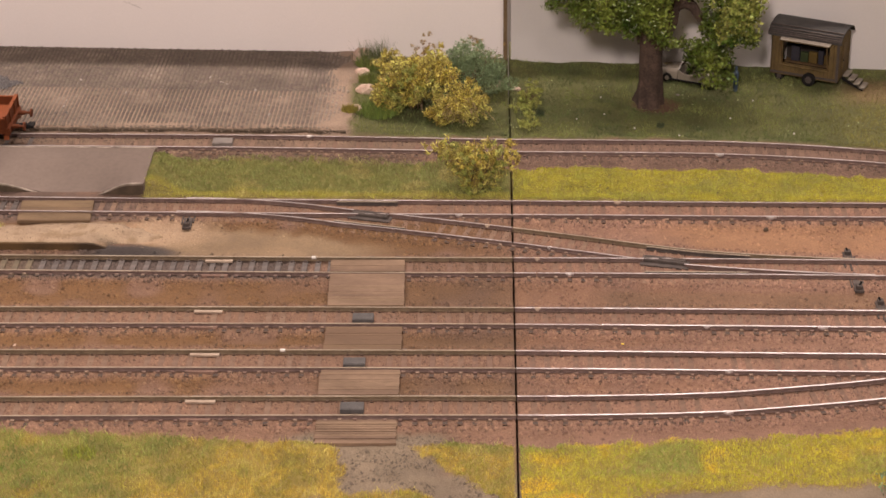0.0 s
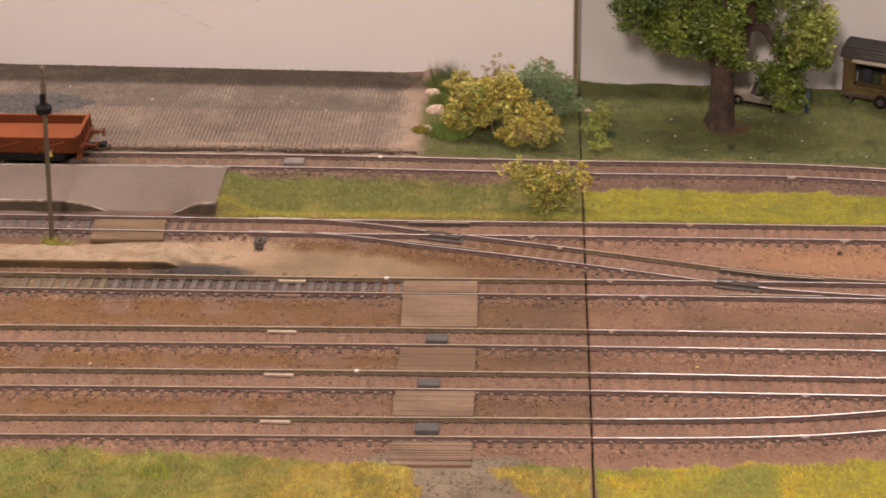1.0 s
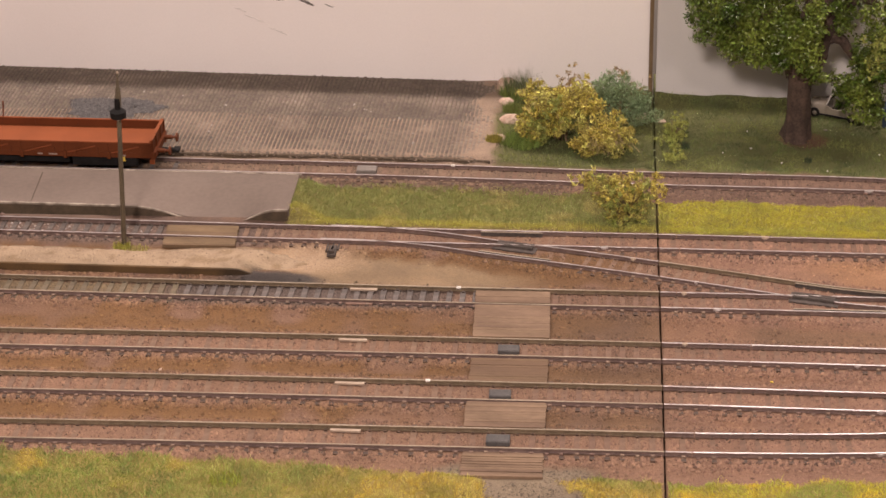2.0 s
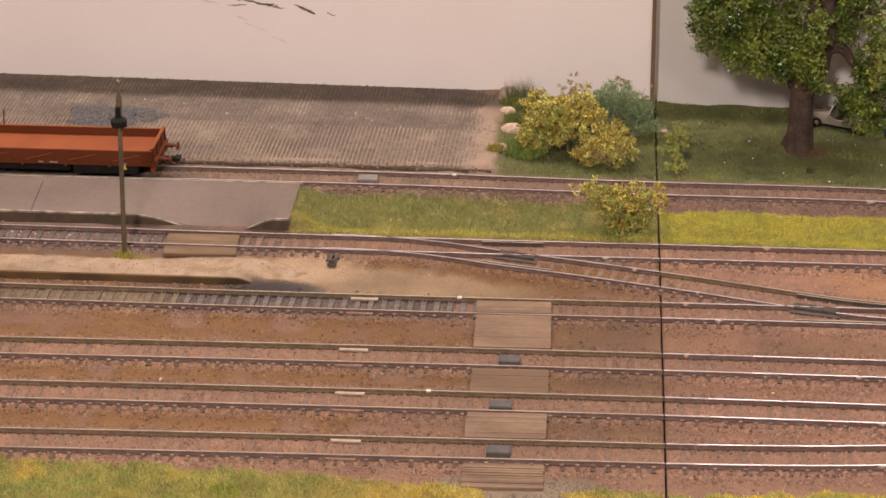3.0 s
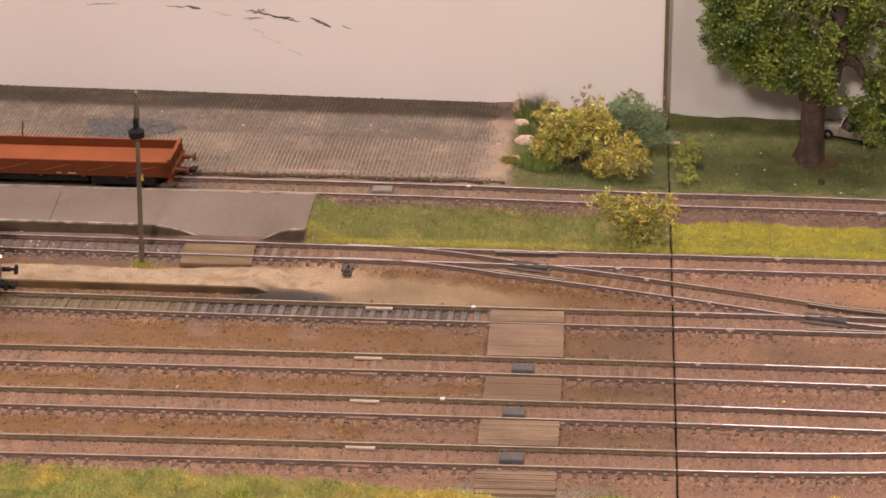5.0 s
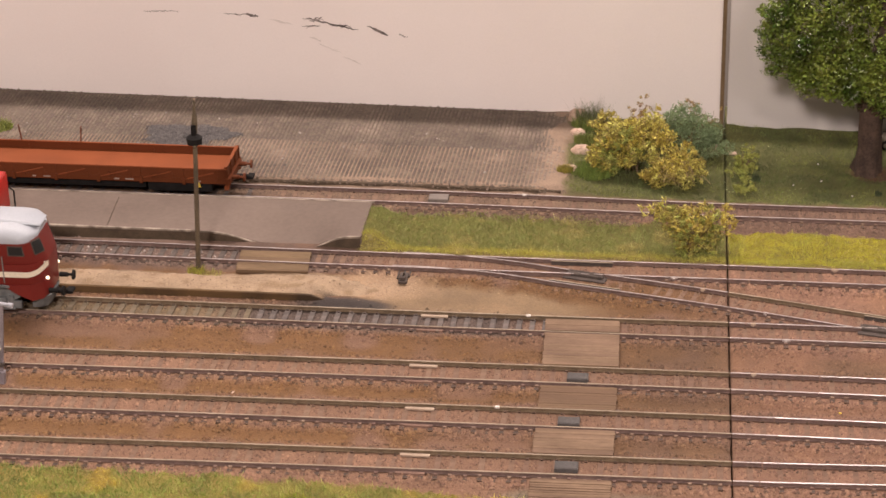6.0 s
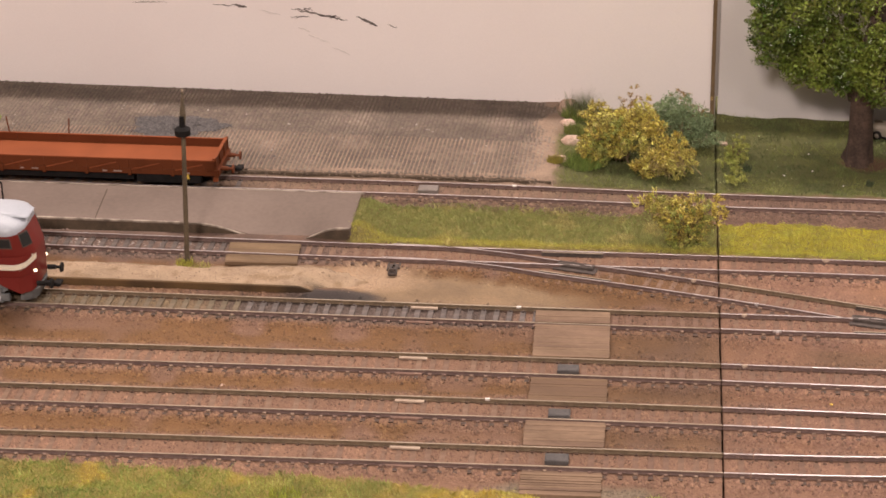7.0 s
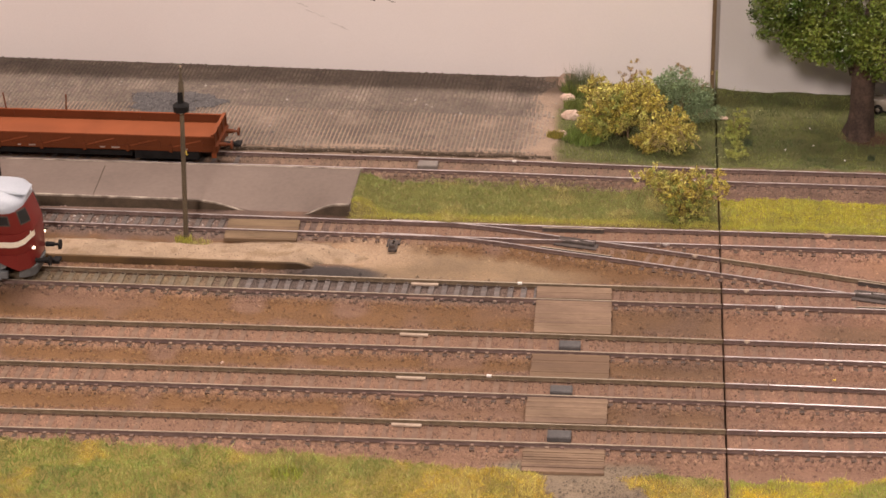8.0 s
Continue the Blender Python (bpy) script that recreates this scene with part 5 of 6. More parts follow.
for x, y in ((77, 331), (104, 320), (170, 322), (40, 345), (60, 352), (56, 378), (152, 372), (134, 345), (30, 398)):
    rock(x + RNG.uniform(-2, 2), y, -0.6, 0.6, 0.55, 0.5, RNG.uniform(0, 90), "tiny pale flower head in grass", M_WHITE)

# grey gravel heap on the paving
n = 4200
a, q = RNG.uniform(0, 6.28, n), np.sqrt(RNG.random(n))
wob = 0.86 + 0.12 * np.sin(3 * a + 0.6) + 0.09 * np.sin(5 * a + 2.1) + 0.06 * np.sin(11 * a) + RNG.normal(0, 0.035, n)
gx, gy = np.cos(a) * q * 33 * wob, np.sin(a) * q * 20 * wob
gz = 1.4 * (1 - q**2) * RNG.random(n) + 0.3


def grains(x, y, z, size, tint, m, name):
    """Small irregular chips, each an uneven pyramid sunk a little into its bed."""
    n = len(x)
    base = np.array([(1, 0, -0.35), (0, 1, -0.35), (-1, 0, -0.35), (0, -1, -0.35), (0, 0, 0.75)], float)
    sz = size * RNG.uniform(0.5, 1.35, n)
    a = RNG.uniform(0, 6.28, n)
    d = base[None] * RNG.uniform(0.65, 1.3, (n, 5, 1)) + RNG.normal(size=(n, 5, 3)) * 0.16
    c, s_ = np.cos(a)[:, None], np.sin(a)[:, None]
    v = np.stack([d[:, :, 0] * c - d[:, :, 1] * s_, d[:, :, 0] * s_ + d[:, :, 1] * c, d[:, :, 2]], -1) * sz[:, None, None] + np.stack([x, y, z], 1)[:, None]
    tri = np.array([(0, 1, 4), (1, 2, 4), (2, 3, 4), (3, 0, 4)])
    f = (np.arange(n) * 5)[:, None, None] + tri[None]
    return flat_mesh(name, v.reshape(-1, 3), f.reshape(-1, 3), m, None if tint is None else np.repeat(tint, 5, 0))


ob = new("gravel_heap", grains(gx, gy, gz, 0.78, None, M_GRAVEL, "gravel_heap"))
ob.matrix_basis = pose(-0.346, 0.393, 0.0030, 0, 0, 2)
tagged(ob, "low heap of grey gravel on the paving", "gravel heap", "", "stuff")


# ---- loose ballast ----
def ballast(name, x0, x1, count, label):
    x, y = RNG.uniform(x0, x1, count), RNG.uniform(-24, 338, count)
    near = np.full(count, 99.0)
    on_rail = np.zeros(count, bool)
    for k in "abcdef":
        d = np.abs(y - track_y(k, x))
        near = np.minimum(near, d)
        on_rail |= np.abs(d - HALF) < 1.5
    xs = TRACKS["x"][0]
    dx_ = np.where((x > xs[0] + 20) & (x < xs[-1]), np.abs(y - track_y("x", x)), 99)
    near = np.minimum(near, dx_)
    on_rail |= np.abs(dx_ - HALF) < 1.5
    keep = RNG.random(count) < np.clip(1.0 * np.where(x < 0, sm(20.5, 15, near + 3 * (value_noise(x, y, 7, 72) - 0.5)), sm(23, 15, near + 4 * (value_noise(x, y, 7, 73) - 0.5))) + 0.06 + 0.22 * sm(0.55, 0.75, value_noise(x, y, 12, 71)), 0, 1)
    keep &= ~on_rail & (in_front_grass(x, y) < 0.5) & (in_back_grass(x, y) < 0.5) & (in_yard_grass(x, y) < 0.4)
    keep &= ~((x < -209) & (y > plat_front(x) - 3.2) & (y < track_y("f", x) - 22))
    keep &= ~((x < -185) & (y > track_y("d", x) + 15.5) & (y < track_y("e", x) - 15.5))
    keep &= ~((x < -98) & (y > track_y("f", x) + 14.5))
    keep &= ~((x > -98) & (x < -56) & (y > -27) & (y < 159) & ~((near < 10) & (y < 105)))
    keep &= ~((x > -283) & (x < -241) & (y > 206) & (y < 234))
    xx = np.clip(x, -196, 198)
    keep &= ~((x > -225) & (x < -60) & (y > track_y("d", x) + 13) & (y < track_y("x", xx) - 25) & (RNG.random(count) < 0.93))
    keep &= np.abs(x) > 1.4
    on_sleeper = np.abs((x + 542) / PITCH - np.round((x + 542) / PITCH)) < 0.2
    keep &= ~(on_sleeper & (near < 12) & (dx_ > 16) & (RNG.random(count) < 0.8))
    x, y, near = x[keep], y[keep], near[keep]
    big = RNG.random(len(x)) < 0.12 + 0.2 * sm(0.5, 0.7, value_noise(x, y, 8, 74))
    z = height(x, y) + RNG.uniform(-0.15, 0.3, len(x)) - np.where(near < 8, 0.1, 0) + np.where(big & (near > 8), 0.25, 0)
    t = ground_tint(x, y) * np.where(RNG.random(len(x)) < 0.14, np.where(near < 19, RNG.uniform(0.42, 0.75, len(x)), RNG.uniform(0.68, 0.9, len(x))), RNG.uniform(0.85, 1.22, len(x)))[:, None]
    ob = new(name, grains(x, y, z, np.where(big, 1.05, 0.6), t, M_STONE, name))
    return tagged(ob, label, "ballast", "", "stuff")


ballast("ballast_stones", -520, -1, 330000, "loose brown model ballast stones between the sleepers")
ballast("ballast_stones", 1, 330, 215000, "loose reddish model ballast stones between the sleepers")


# ---- vehicles ----
def wheelset(x, r, parent, m=M_STEEL):
    s = Shape()
    for y in (-8.2, 8.2):
        s.tube((x, y - 1.2, r), (x, y + 1.2, r), r, r, 20)
        s.tube((x, y - math.copysign(1.2, y), r), (x, y - math.copysign(1.7, y), r), r + 0.8, r + 0.8, 20)
    s.tube((x, -8, r), (x, 8, r), 1.2, 1.2, 8)
    return part("wheelset", s, m, parent, "", 0, True)


def buffers(x, ys, z, dirn, parent, m, length=7.0, head=2.6):
    for y in ys:
        s = Shape().tube((x, y, z), (x + dirn * length * 0.55, y, z), 1.5, 1.3, 10)
        s.tube((x + dirn * length * 0.55, y, z), (x + dirn * length * 0.9, y, z), 0.85, 0.85, 8)
        s.tube((x + dirn * length * 0.88, y, z), (x + dirn * length, y, z), head, head * 0.95, 14)
        part("buffer", s, m, parent, "", 0, True)


def coupler(x, z, dirn, parent):
    s = Shape().box(min(x, x + dirn * 9), max(x, x + dirn * 9), -1.6, 1.6, z - 0.8, z + 0.8)
    s.box(min(x + dirn * 8, x + dirn * 12), max(x + dirn * 8, x + dirn * 12), -3.2, 3.2, z - 1.0, z + 0.9)
    s.box(min(x + dirn * 3, x + dirn * 10), max(x + dirn * 3, x + dirn * 10), -3.0, -1.8, z - 1.0, z + 1.4)
    part("coupler", s, M_BLACK, parent, "black plastic coupler", 0.3)


def locomotive(x, label):
    sl = float(np.interp(x - 110, TRACKS["d"][0], TRACKS["d"][2]))
    t = empty("locomotive", x, float(track_y("d", np.array([x]))[0]), 0, math.degrees(math.atan(sl)))
    tagged(t, label, "locomotive")
    L, W = 226.0, 18.6

    def plan(u):
        """Half width along the nose; u is measured from the tip."""
        return W * (1 - 0.56 * max(0.0, 1 - u / 12.0) ** 2.5)

    us = [0, 0.8, 2, 4, 7, 10, 14, 18, 30, L - 30, L - 18, L - 14, L - 10, L - 7, L - 4, L - 2, L - 0.8, L]

    def body_ring(u, z0, z1, extra=0.0, rake=0.0):
        e = min(u, L - u)
        w = plan(e) + extra
        sgn = 1 if u < L / 2 else -1
        out = []
        for yy, z in ((-w + 0.5, z0), (w - 0.5, z0), (w, z0 + 1), (w, z1), (-w, z1), (-w, z0 + 1)):
            k = rake * max(0, (z - 32) / 14.0) ** 1.2 * max(0, 1 - e / 18)
            out.append((-(u + sgn * k), yy, z))
        return out

    def nose_patch(sg, ua, ub, z0, z1, off):
        """A thin curved plate that lies on the nose."""
        rings = []
        for u in np.linspace(ua, ub, 8):
            slope = (plan(u + 0.05) - plan(u - 0.05)) / 0.1
            ln = math.hypot(slope, 1)
            ring = []
            for o, zs in ((off, np.linspace(z0, z1, 5)), (-0.4, np.linspace(z1, z0, 5))):
                for z in zs:
                    k = 4.0 * max(0, (z - 32) / 14.0) ** 1.2 * max(0, 1 - u / 18)
                    ring.append((-(u + k) + o * slope / ln, sg * (plan(u) + o / ln), z))
            rings.append(ring)
        return Shape().loft(rings)

    s = Shape().loft([body_ring(u, 19.5, 32.0) for u in us])
    part("lower_body", s, M_RED, t, "dark red painted body side", 0.0, True)
    s = Shape().loft([body_ring(u, 32.0, 46.0, 0.0, 4.0) for u in us])
    part("upper_body", s, M_RED, t, "dark red painted body side", 0.0, True)
    # ivory band round the nose with a break in the side
    for a, b in ((0, 75.5), (89.5, L)):
        uu = [u for u in np.unique(np.concatenate([us, [a, b]])) if a <= u <= b]
        for sg in (-1, 1):
            rings = []
            for u in uu:
                w = plan(min(u, L - u))
                up = 3.2 * max(0.0, 1 - min(u, L - u) / 5.0)
                rings.append([(-u, sg * (w - 0.3), 24.4 + up), (-u, sg * (w + 0.16), 24.4 + up), (-u, sg * (w + 0.16), 27.6 + up), (-u, sg * (w - 0.3), 27.6 + up)])
            part("stripe", Shape().loft(rings), M_STRIPE, t, "ivory painted band", 0, True)
    # roof
    rings = []
    for u in us:
        e = min(u, L - u)
        sgn = 1 if u < L / 2 else -1
        w = plan(e) + 0.35
        drop = 6.0 * max(0, 1 - e / 20) ** 2
        back = 4.0 * max(0, 1 - e / 18)
        ring = []
        for k in range(13):
            a = math.pi * k / 12
            ring.append((-(u + sgn * back), w * math.cos(a), 45.4 + (8.4 - drop * 0.85) * math.sin(a) ** 0.75))
        ring.append((-(u + sgn * back), -w, 44.6))
        ring.append((-(u + sgn * back), w, 44.6))
        rings.append(ring)
    part("roof", Shape().loft(rings), M_ROOF, t, "silver grey rounded roof", 0, True)
    s = Shape().loft([[(-x_, -9.5 * k, z), (-x_, 9.5 * k, z), (-x_, 8.0 * k, z + h), (-x_, -8.0 * k, z + h)] for x_, k, z, h in ((3.0, 0.75, 50.3, 0.7), (10, 0.95, 51.7, 1.4), (24, 1, 52.7, 1.6), (34, 0.9, 53.1, 1.1))])
    part("roof_visor", s, M_ROOF, t, "grey visor over the windscreen", 0.3, True)
    s = Shape().box(-98, -36, -10.5, 10.5, 51.3, 54.6)
    part("roof_deck", s, M_ROOF, t, "", 0.8, True)
    s = Shape().box(-64, -36.5, -9.0, 9.0, 54.6, 56.4)
    part("fan_housing", s, M_ROOF, t, "", 0.6, True)
    s = Shape().tube((-50, 0, 56.4), (-50, 0, 56.9), 8.4, 8.2, 28)
    for k in range(-3, 4):
        s.box(-58, -42, k * 2.2 - 0.25, k * 2.2 + 0.25, 56.9, 57.2)
    part("fan_grille", s, M_TANK, t, "round grey fan grille")
    s = Shape().loft([[(-x_, -12, 50.8), (-x_, 12, 50.8), (-x_, 9.5, z), (-x_, -9.5, z)] for x_, z in ((82, 57.3), (84.5, 59.0), (143, 59.0), (146, 57.3))])
    part("silencer_hatch", s, M_ROOF, t, "raised silver roof hatch", 0.5, True)
    s = Shape().box(-145, -83.5, -12.6, -11.6, 52.3, 54.8)
    part("hatch_rail", s, M_STRIPE, t, "pale edge of the roof hatch", 0.2)
    # windows
    for x0 in (-150.5, -136, -121.5, -107, -93):
        for sg in (-1, 1):
            fr = part("side_window", Shape().box(x0, x0 + 9.2, sg * W - 0.35, sg * W + 0.35, 38.4, 44.4), M_BOGIE, t, "grey framed side window", 0.3)
            part("pane", Shape().box(x0 + 0.9, x0 + 8.3, sg * W - 0.45, sg * W + 0.45, 39.3, 43.6), M_GLASS, fr)
    for sg in (-1, 1):
        fr = part("cab_window", nose_patch(sg, 9.0, 19.0, 37.2, 43.2, 0.14), M_FROG, t, "cab side window in dark frame", 0, True)
        part("pane", nose_patch(sg, 9.7, 18.3, 37.9, 42.6, 0.26), M_GLASS, fr, "", 0, True)
        fr = part("door_window", nose_patch(sg, 24.0, 29.0, 36.8, 43.0, 0.14), M_BOGIE, t, "grey framed window in the cab door", 0, True)
        part("pane", nose_patch(sg, 24.6, 28.4, 37.6, 42.4, 0.26), M_GLASS, fr, "", 0, True)
    for sg in (-1, 1):
        fr = part("windscreen", nose_patch(sg, 0.2, 4.2, 36.6, 44.6, 0.16), M_FROG, t, "dark framed windscreen", 0, True)
        part("pane", nose_patch(sg, 0.4, 3.8, 37.2, 44.0, 0.3), M_GLASS, fr)
        for u in (-32.0, -22.3):
            part("door_handrail", Shape().box(u - 0.3, u + 0.3, sg * (W + 0.2), sg * (W + 0.7), 21, 37), M_TANK, t, "", 0.1)
        part("headlight", Shape().tube((-3.0, sg * 10.0, 20.8), (-0.2, sg * 10.2, 20.8), 0.85, 0.8, 14), M_GLOW, t, "lit warm white headlight", 0, True)
        part("marker_lamp", Shape().tube((-4.0, sg * 10.6, 30.6), (-1.1, sg * 10.8, 30.6), 0.7, 0.65, 12), M_STRIPE, t, "", 0, True)
        part("number_plate", Shape().box(-126, -112, sg * (W - 0.1), sg * (W + 0.3), 34.2, 37.0), M_FROG, t, "dark cast plate with plain bars", 0.1)
        part("side_vent", Shape().box(-90, -40, sg * (W - 0.1), sg * (W + 0.14), 31.0, 45.4), M_RED, t, "flat red side panel", 0.1)
        for u0, u1 in ((-86, -56), (-36, -20), (-186, -150)):
            part("grey_step_bar", Shape().box(u0, u1, sg * (W - 2), sg * (W + 0.3), 17.8, 19.4), M_BOGIE, t, "", 0.2)
    # apron, plough, underframe, tank
    s = Shape().loft([[(-u, -plan(u) * k, z0), (-u, plan(u) * k, z0), (-u, plan(u), 19.6), (-u, -plan(u), 19.6)] for u, k, z0 in ((0.6, 0.9, 11.0), (3, 0.95, 9.5), (8, 1, 10.0), (16, 1, 14.0), (22, 1, 18.0))])
    part("front_apron", s, M_RED, t, "dark red buffer apron", 0, True)
    s = Shape().loft([[(-u, -11 * k, 3.2), (-u, 11 * k, 3.2), (-u + 1.5, 12.5 * k, 9.8), (-u + 1.5, -12.5 * k, 9.8)] for u, k in ((1.5, 0.55), (2.6, 0.8), (4.5, 1.0), (8, 1.12), (10.5, 1.12))])
    part("snow_plough", s, M_BOGIE, t, "grey snow plough", 0.3)
    part("underframe", Shape().box(-205, -22, -13, 13, 14, 19.6), M_BLACK, t, "", 0.3)
    part("fuel_tank", Shape().box(-127, -88, -15.8, 15.8, 4.5, 17.6), M_TANK, t, "plain grey fuel tank", 1.2)
    buffers(-0.5, (-10.1, 10.1), 13.0, 1, t, M_BLACK, 8.5, 2.9)
    coupler(-2, 8.5, 1, t)
    for bx in (-52, -174):
        bg = part("bogie", Shape().box(bx - 35, bx + 35, -11.2, 11.2, 9, 13), M_BLACK, t, "grey three axle bogie", 0.4)
        for sg in (-1, 1):
            s = Shape()
            y0, y1 = sorted((sg * 12.0, sg * 14.6))
            s.loft([[(bx + a, y0, z0), (bx + a, y1, z0), (bx + a, y1, z1), (bx + a, y0, z1)] for a, z0, z1 in ((-36, 10, 13.5), (-30, 7.5, 15.5), (-18, 6.5, 15.0), (-8, 9, 16), (8, 9, 16), (18, 6.5, 15), (30, 7.5, 15.5), (36, 10, 13.5))])
            for ax in (-25, 0, 25):
                y2, y3 = sorted((sg * 14.4, sg * 17.0))
                s.box(bx + ax - 3.4, bx + ax + 3.4, y2, y3, 4.0, 10.5)
                s.tube((bx + ax, y2, 7), (bx + ax, sg * 17.6, 7), 2.3, 2.3, 10)
                for q in (-6.2, 6.2):
                    s.tube((bx + ax + q, sg * 15.3, 4.8), (bx + ax + q, sg * 15.3, 11.5), 1.7, 1.7, 8)
                s.box(bx + ax - 8.5, bx + ax + 8.5, y2, sorted((sg * 14.4, sg * 16.2))[1] if sg > 0 else y3, 3.6, 5.0)
            for q in (-12.5, 12.5):
                s.tube((bx + q, sg * 15.6, 9), (bx + q, sg * 15.6, 15), 2.2, 2.2, 10)
            s.tube((bx - 34, sg * 15.5, 15.8), (bx + 34, sg * 15.5, 15.8), 0.6, 0.6, 6)
            s.box(bx + 28, bx + 37, *sorted((sg * 14.2, sg * 16.4)), 4.2, 8.5)
            s.box(bx - 37, bx - 28, *sorted((sg * 14.2, sg * 16.4)), 4.2, 8.5)
            part("side_frame", s, M_BOGIE, bg, "grey sprung bogie side", 0.25)
        for ax in (-25, 0, 25):
            wheelset(bx + ax, 5.6, bg)
    return t


locomotive(-370.0, "dark red diesel locomotive with silver roof and ivory band")


def low_wagon(x, label):
    """x: the right-hand end of the body."""
    t = empty("open_wagon", x, float(track_y("f", np.array([x - 60]))[0]) , 0, -1.5)
    tagged(t, label, "wagon")
    L, W = 214.0, 17.2
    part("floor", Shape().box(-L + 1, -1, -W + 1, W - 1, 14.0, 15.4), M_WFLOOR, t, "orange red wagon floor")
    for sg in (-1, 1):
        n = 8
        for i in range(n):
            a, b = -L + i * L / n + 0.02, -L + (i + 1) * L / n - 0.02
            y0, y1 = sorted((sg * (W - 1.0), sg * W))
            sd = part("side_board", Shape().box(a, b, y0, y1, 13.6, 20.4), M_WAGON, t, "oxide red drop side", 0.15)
            # The lighter red here imitates light on the top edge.
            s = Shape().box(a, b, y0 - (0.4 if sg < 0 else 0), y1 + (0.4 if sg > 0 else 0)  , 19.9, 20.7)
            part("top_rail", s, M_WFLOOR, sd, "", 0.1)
            if sg < 0:
                q = Shape().tube((b - 1.0 - 24, y0 - 0.5, 13.4), (b - 8, y0 - 0.5, 17.8), 0.4, 0.4, 6)
                part("lever", q, M_WFLOOR, sd, "slanting lever bar")
            for hx in (0.25, 0.75):
                part("hinge", Shape().box(a + (b - a) * hx - 0.6, a + (b - a) * hx + 0.6, *sorted((sg * W, sg * (W + 0.5))), 12.4, 16.6), M_WAGON, sd, "", 0.1)
        y0, y1 = sorted((sg * (W - 2.6), sg * (W - 0.2)))
        part("sole_bar", Shape().box(-L, 0, y0, y1, 10.2, 13.6), M_WAGON, t, "", 0.2)
        for i in range(n + 1):
            u = -L + i * L / n
            part("stake_pocket", Shape().box(u - 1.0, u + 1.0, *sorted((sg * (W - 0.2), sg * (W + 0.7))), 9.6, 14.2), M_WAGON, t, "", 0.15)
        for u, w in ((-9, 3.4), (-52, 5.0), (-60, 3.0), (-104, 4.2), (-112, 2.0), (-150, 3.5)):
            part("label_panel", Shape().box(u - w / 2 - 9, u + w / 2 - 9, *sorted((sg * (W - 0.2), sg * (W + 0.1))), 11.4, 12.2), M_PRINT, t, "small faded white lettering as plain bars")
        part("label_panel", Shape().box(-18.4, -17.0, *sorted((sg * (W - 0.6), sg * (W + 0.2))), 8.6, 11.0).box(-18.9, -16.5, *sorted((sg * (W - 0.6), sg * (W + 0.2))), 8.0, 8.6), M_YELLOW, t, "yellow marking on the frame")
    for u in (-L, -1.2):
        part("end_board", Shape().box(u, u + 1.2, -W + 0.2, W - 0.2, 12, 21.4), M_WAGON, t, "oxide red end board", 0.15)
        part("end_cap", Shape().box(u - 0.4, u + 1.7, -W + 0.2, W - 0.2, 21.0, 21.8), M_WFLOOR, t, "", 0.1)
        for y in (-W + 1, W - 1, -6, 6):
            part("end_post", Shape().box(u - 0.5 if u < -2 else u + 1.2, u if u < -2 else u + 1.9, y - 0.7, y + 0.7, 10, 22.2), M_WAGON, t, "", 0.15)
    part("head_stock", Shape().box(-1.0, 1.8, -W + 1, W - 1, 9.5, 13.8), M_WAGON, t, "", 0.2)
    for sg in (-1, 1):
        part("step", Shape().box(-2, 1, sg * (W - 1) - 1.0, sg * (W - 1) + 1.0, 6.4, 9.5), M_WFLOOR, t, "orange red end step", 0.2)
    part("frame", Shape().box(-L + 4, -4, -9, 9, 7.5, 14.0), M_BLACK, t, "black underframe", 0.3)
    part("truss", Shape().box(-L + 52, -52, -14, 14, 5.0, 10.2), M_BLACK, t, "black side truss", 0.3)
    buffers(1.8, (-10.1, 10.1), 12.6, 1, t, M_WAGON, 8.0, 2.7)
    coupler(1, 9.0, 1, t)
    for bx in (-30, -184):
        bg = part("bogie", Shape().box(bx - 17, bx + 17, -11, 11, 5, 8.5), M_BLACK, t, "black two axle bogie", 0.3)
        for sg in (-1, 1):
            s = Shape().box(bx - 20, bx + 20, *sorted((sg * 11.4, sg * 15.4)), 4.2, 10.4)
            for ax in (-10.5, 10.5):
                s.box(bx + ax - 2.6, bx + ax + 2.6, *sorted((sg * 13.2, sg * 14.8)), 3.6, 8.0)
                s.tube((bx + ax, sg * 12, 5.2), (bx + ax, sg * 15.3, 5.2), 1.5, 1.5, 10)
            part("side_frame", s, M_BLACK, bg, "", 0.25)
        for ax in (-10.5, 10.5):
            wheelset(bx + ax, 5.0, bg, M_BLACK)
    for sx in (-138, -101):
        s = Shape().box(sx - 0.4, sx + 0.4, W - 0.5, W + 0.3, 14, 31.0)
        part("stake", s, M_WAGON, t, "upright dark stake", 0.15).matrix_basis = Matrix.Translation((sx * MM, 0, 14 * MM)) @ pose(0, 0, 0, 0, 5 if sx > -120 else -6, 0) @ Matrix.Translation((-sx * MM, 0, -14 * MM))
    return t


low_wagon(-301.0, "oxide red low sided model freight wagon on the siding")


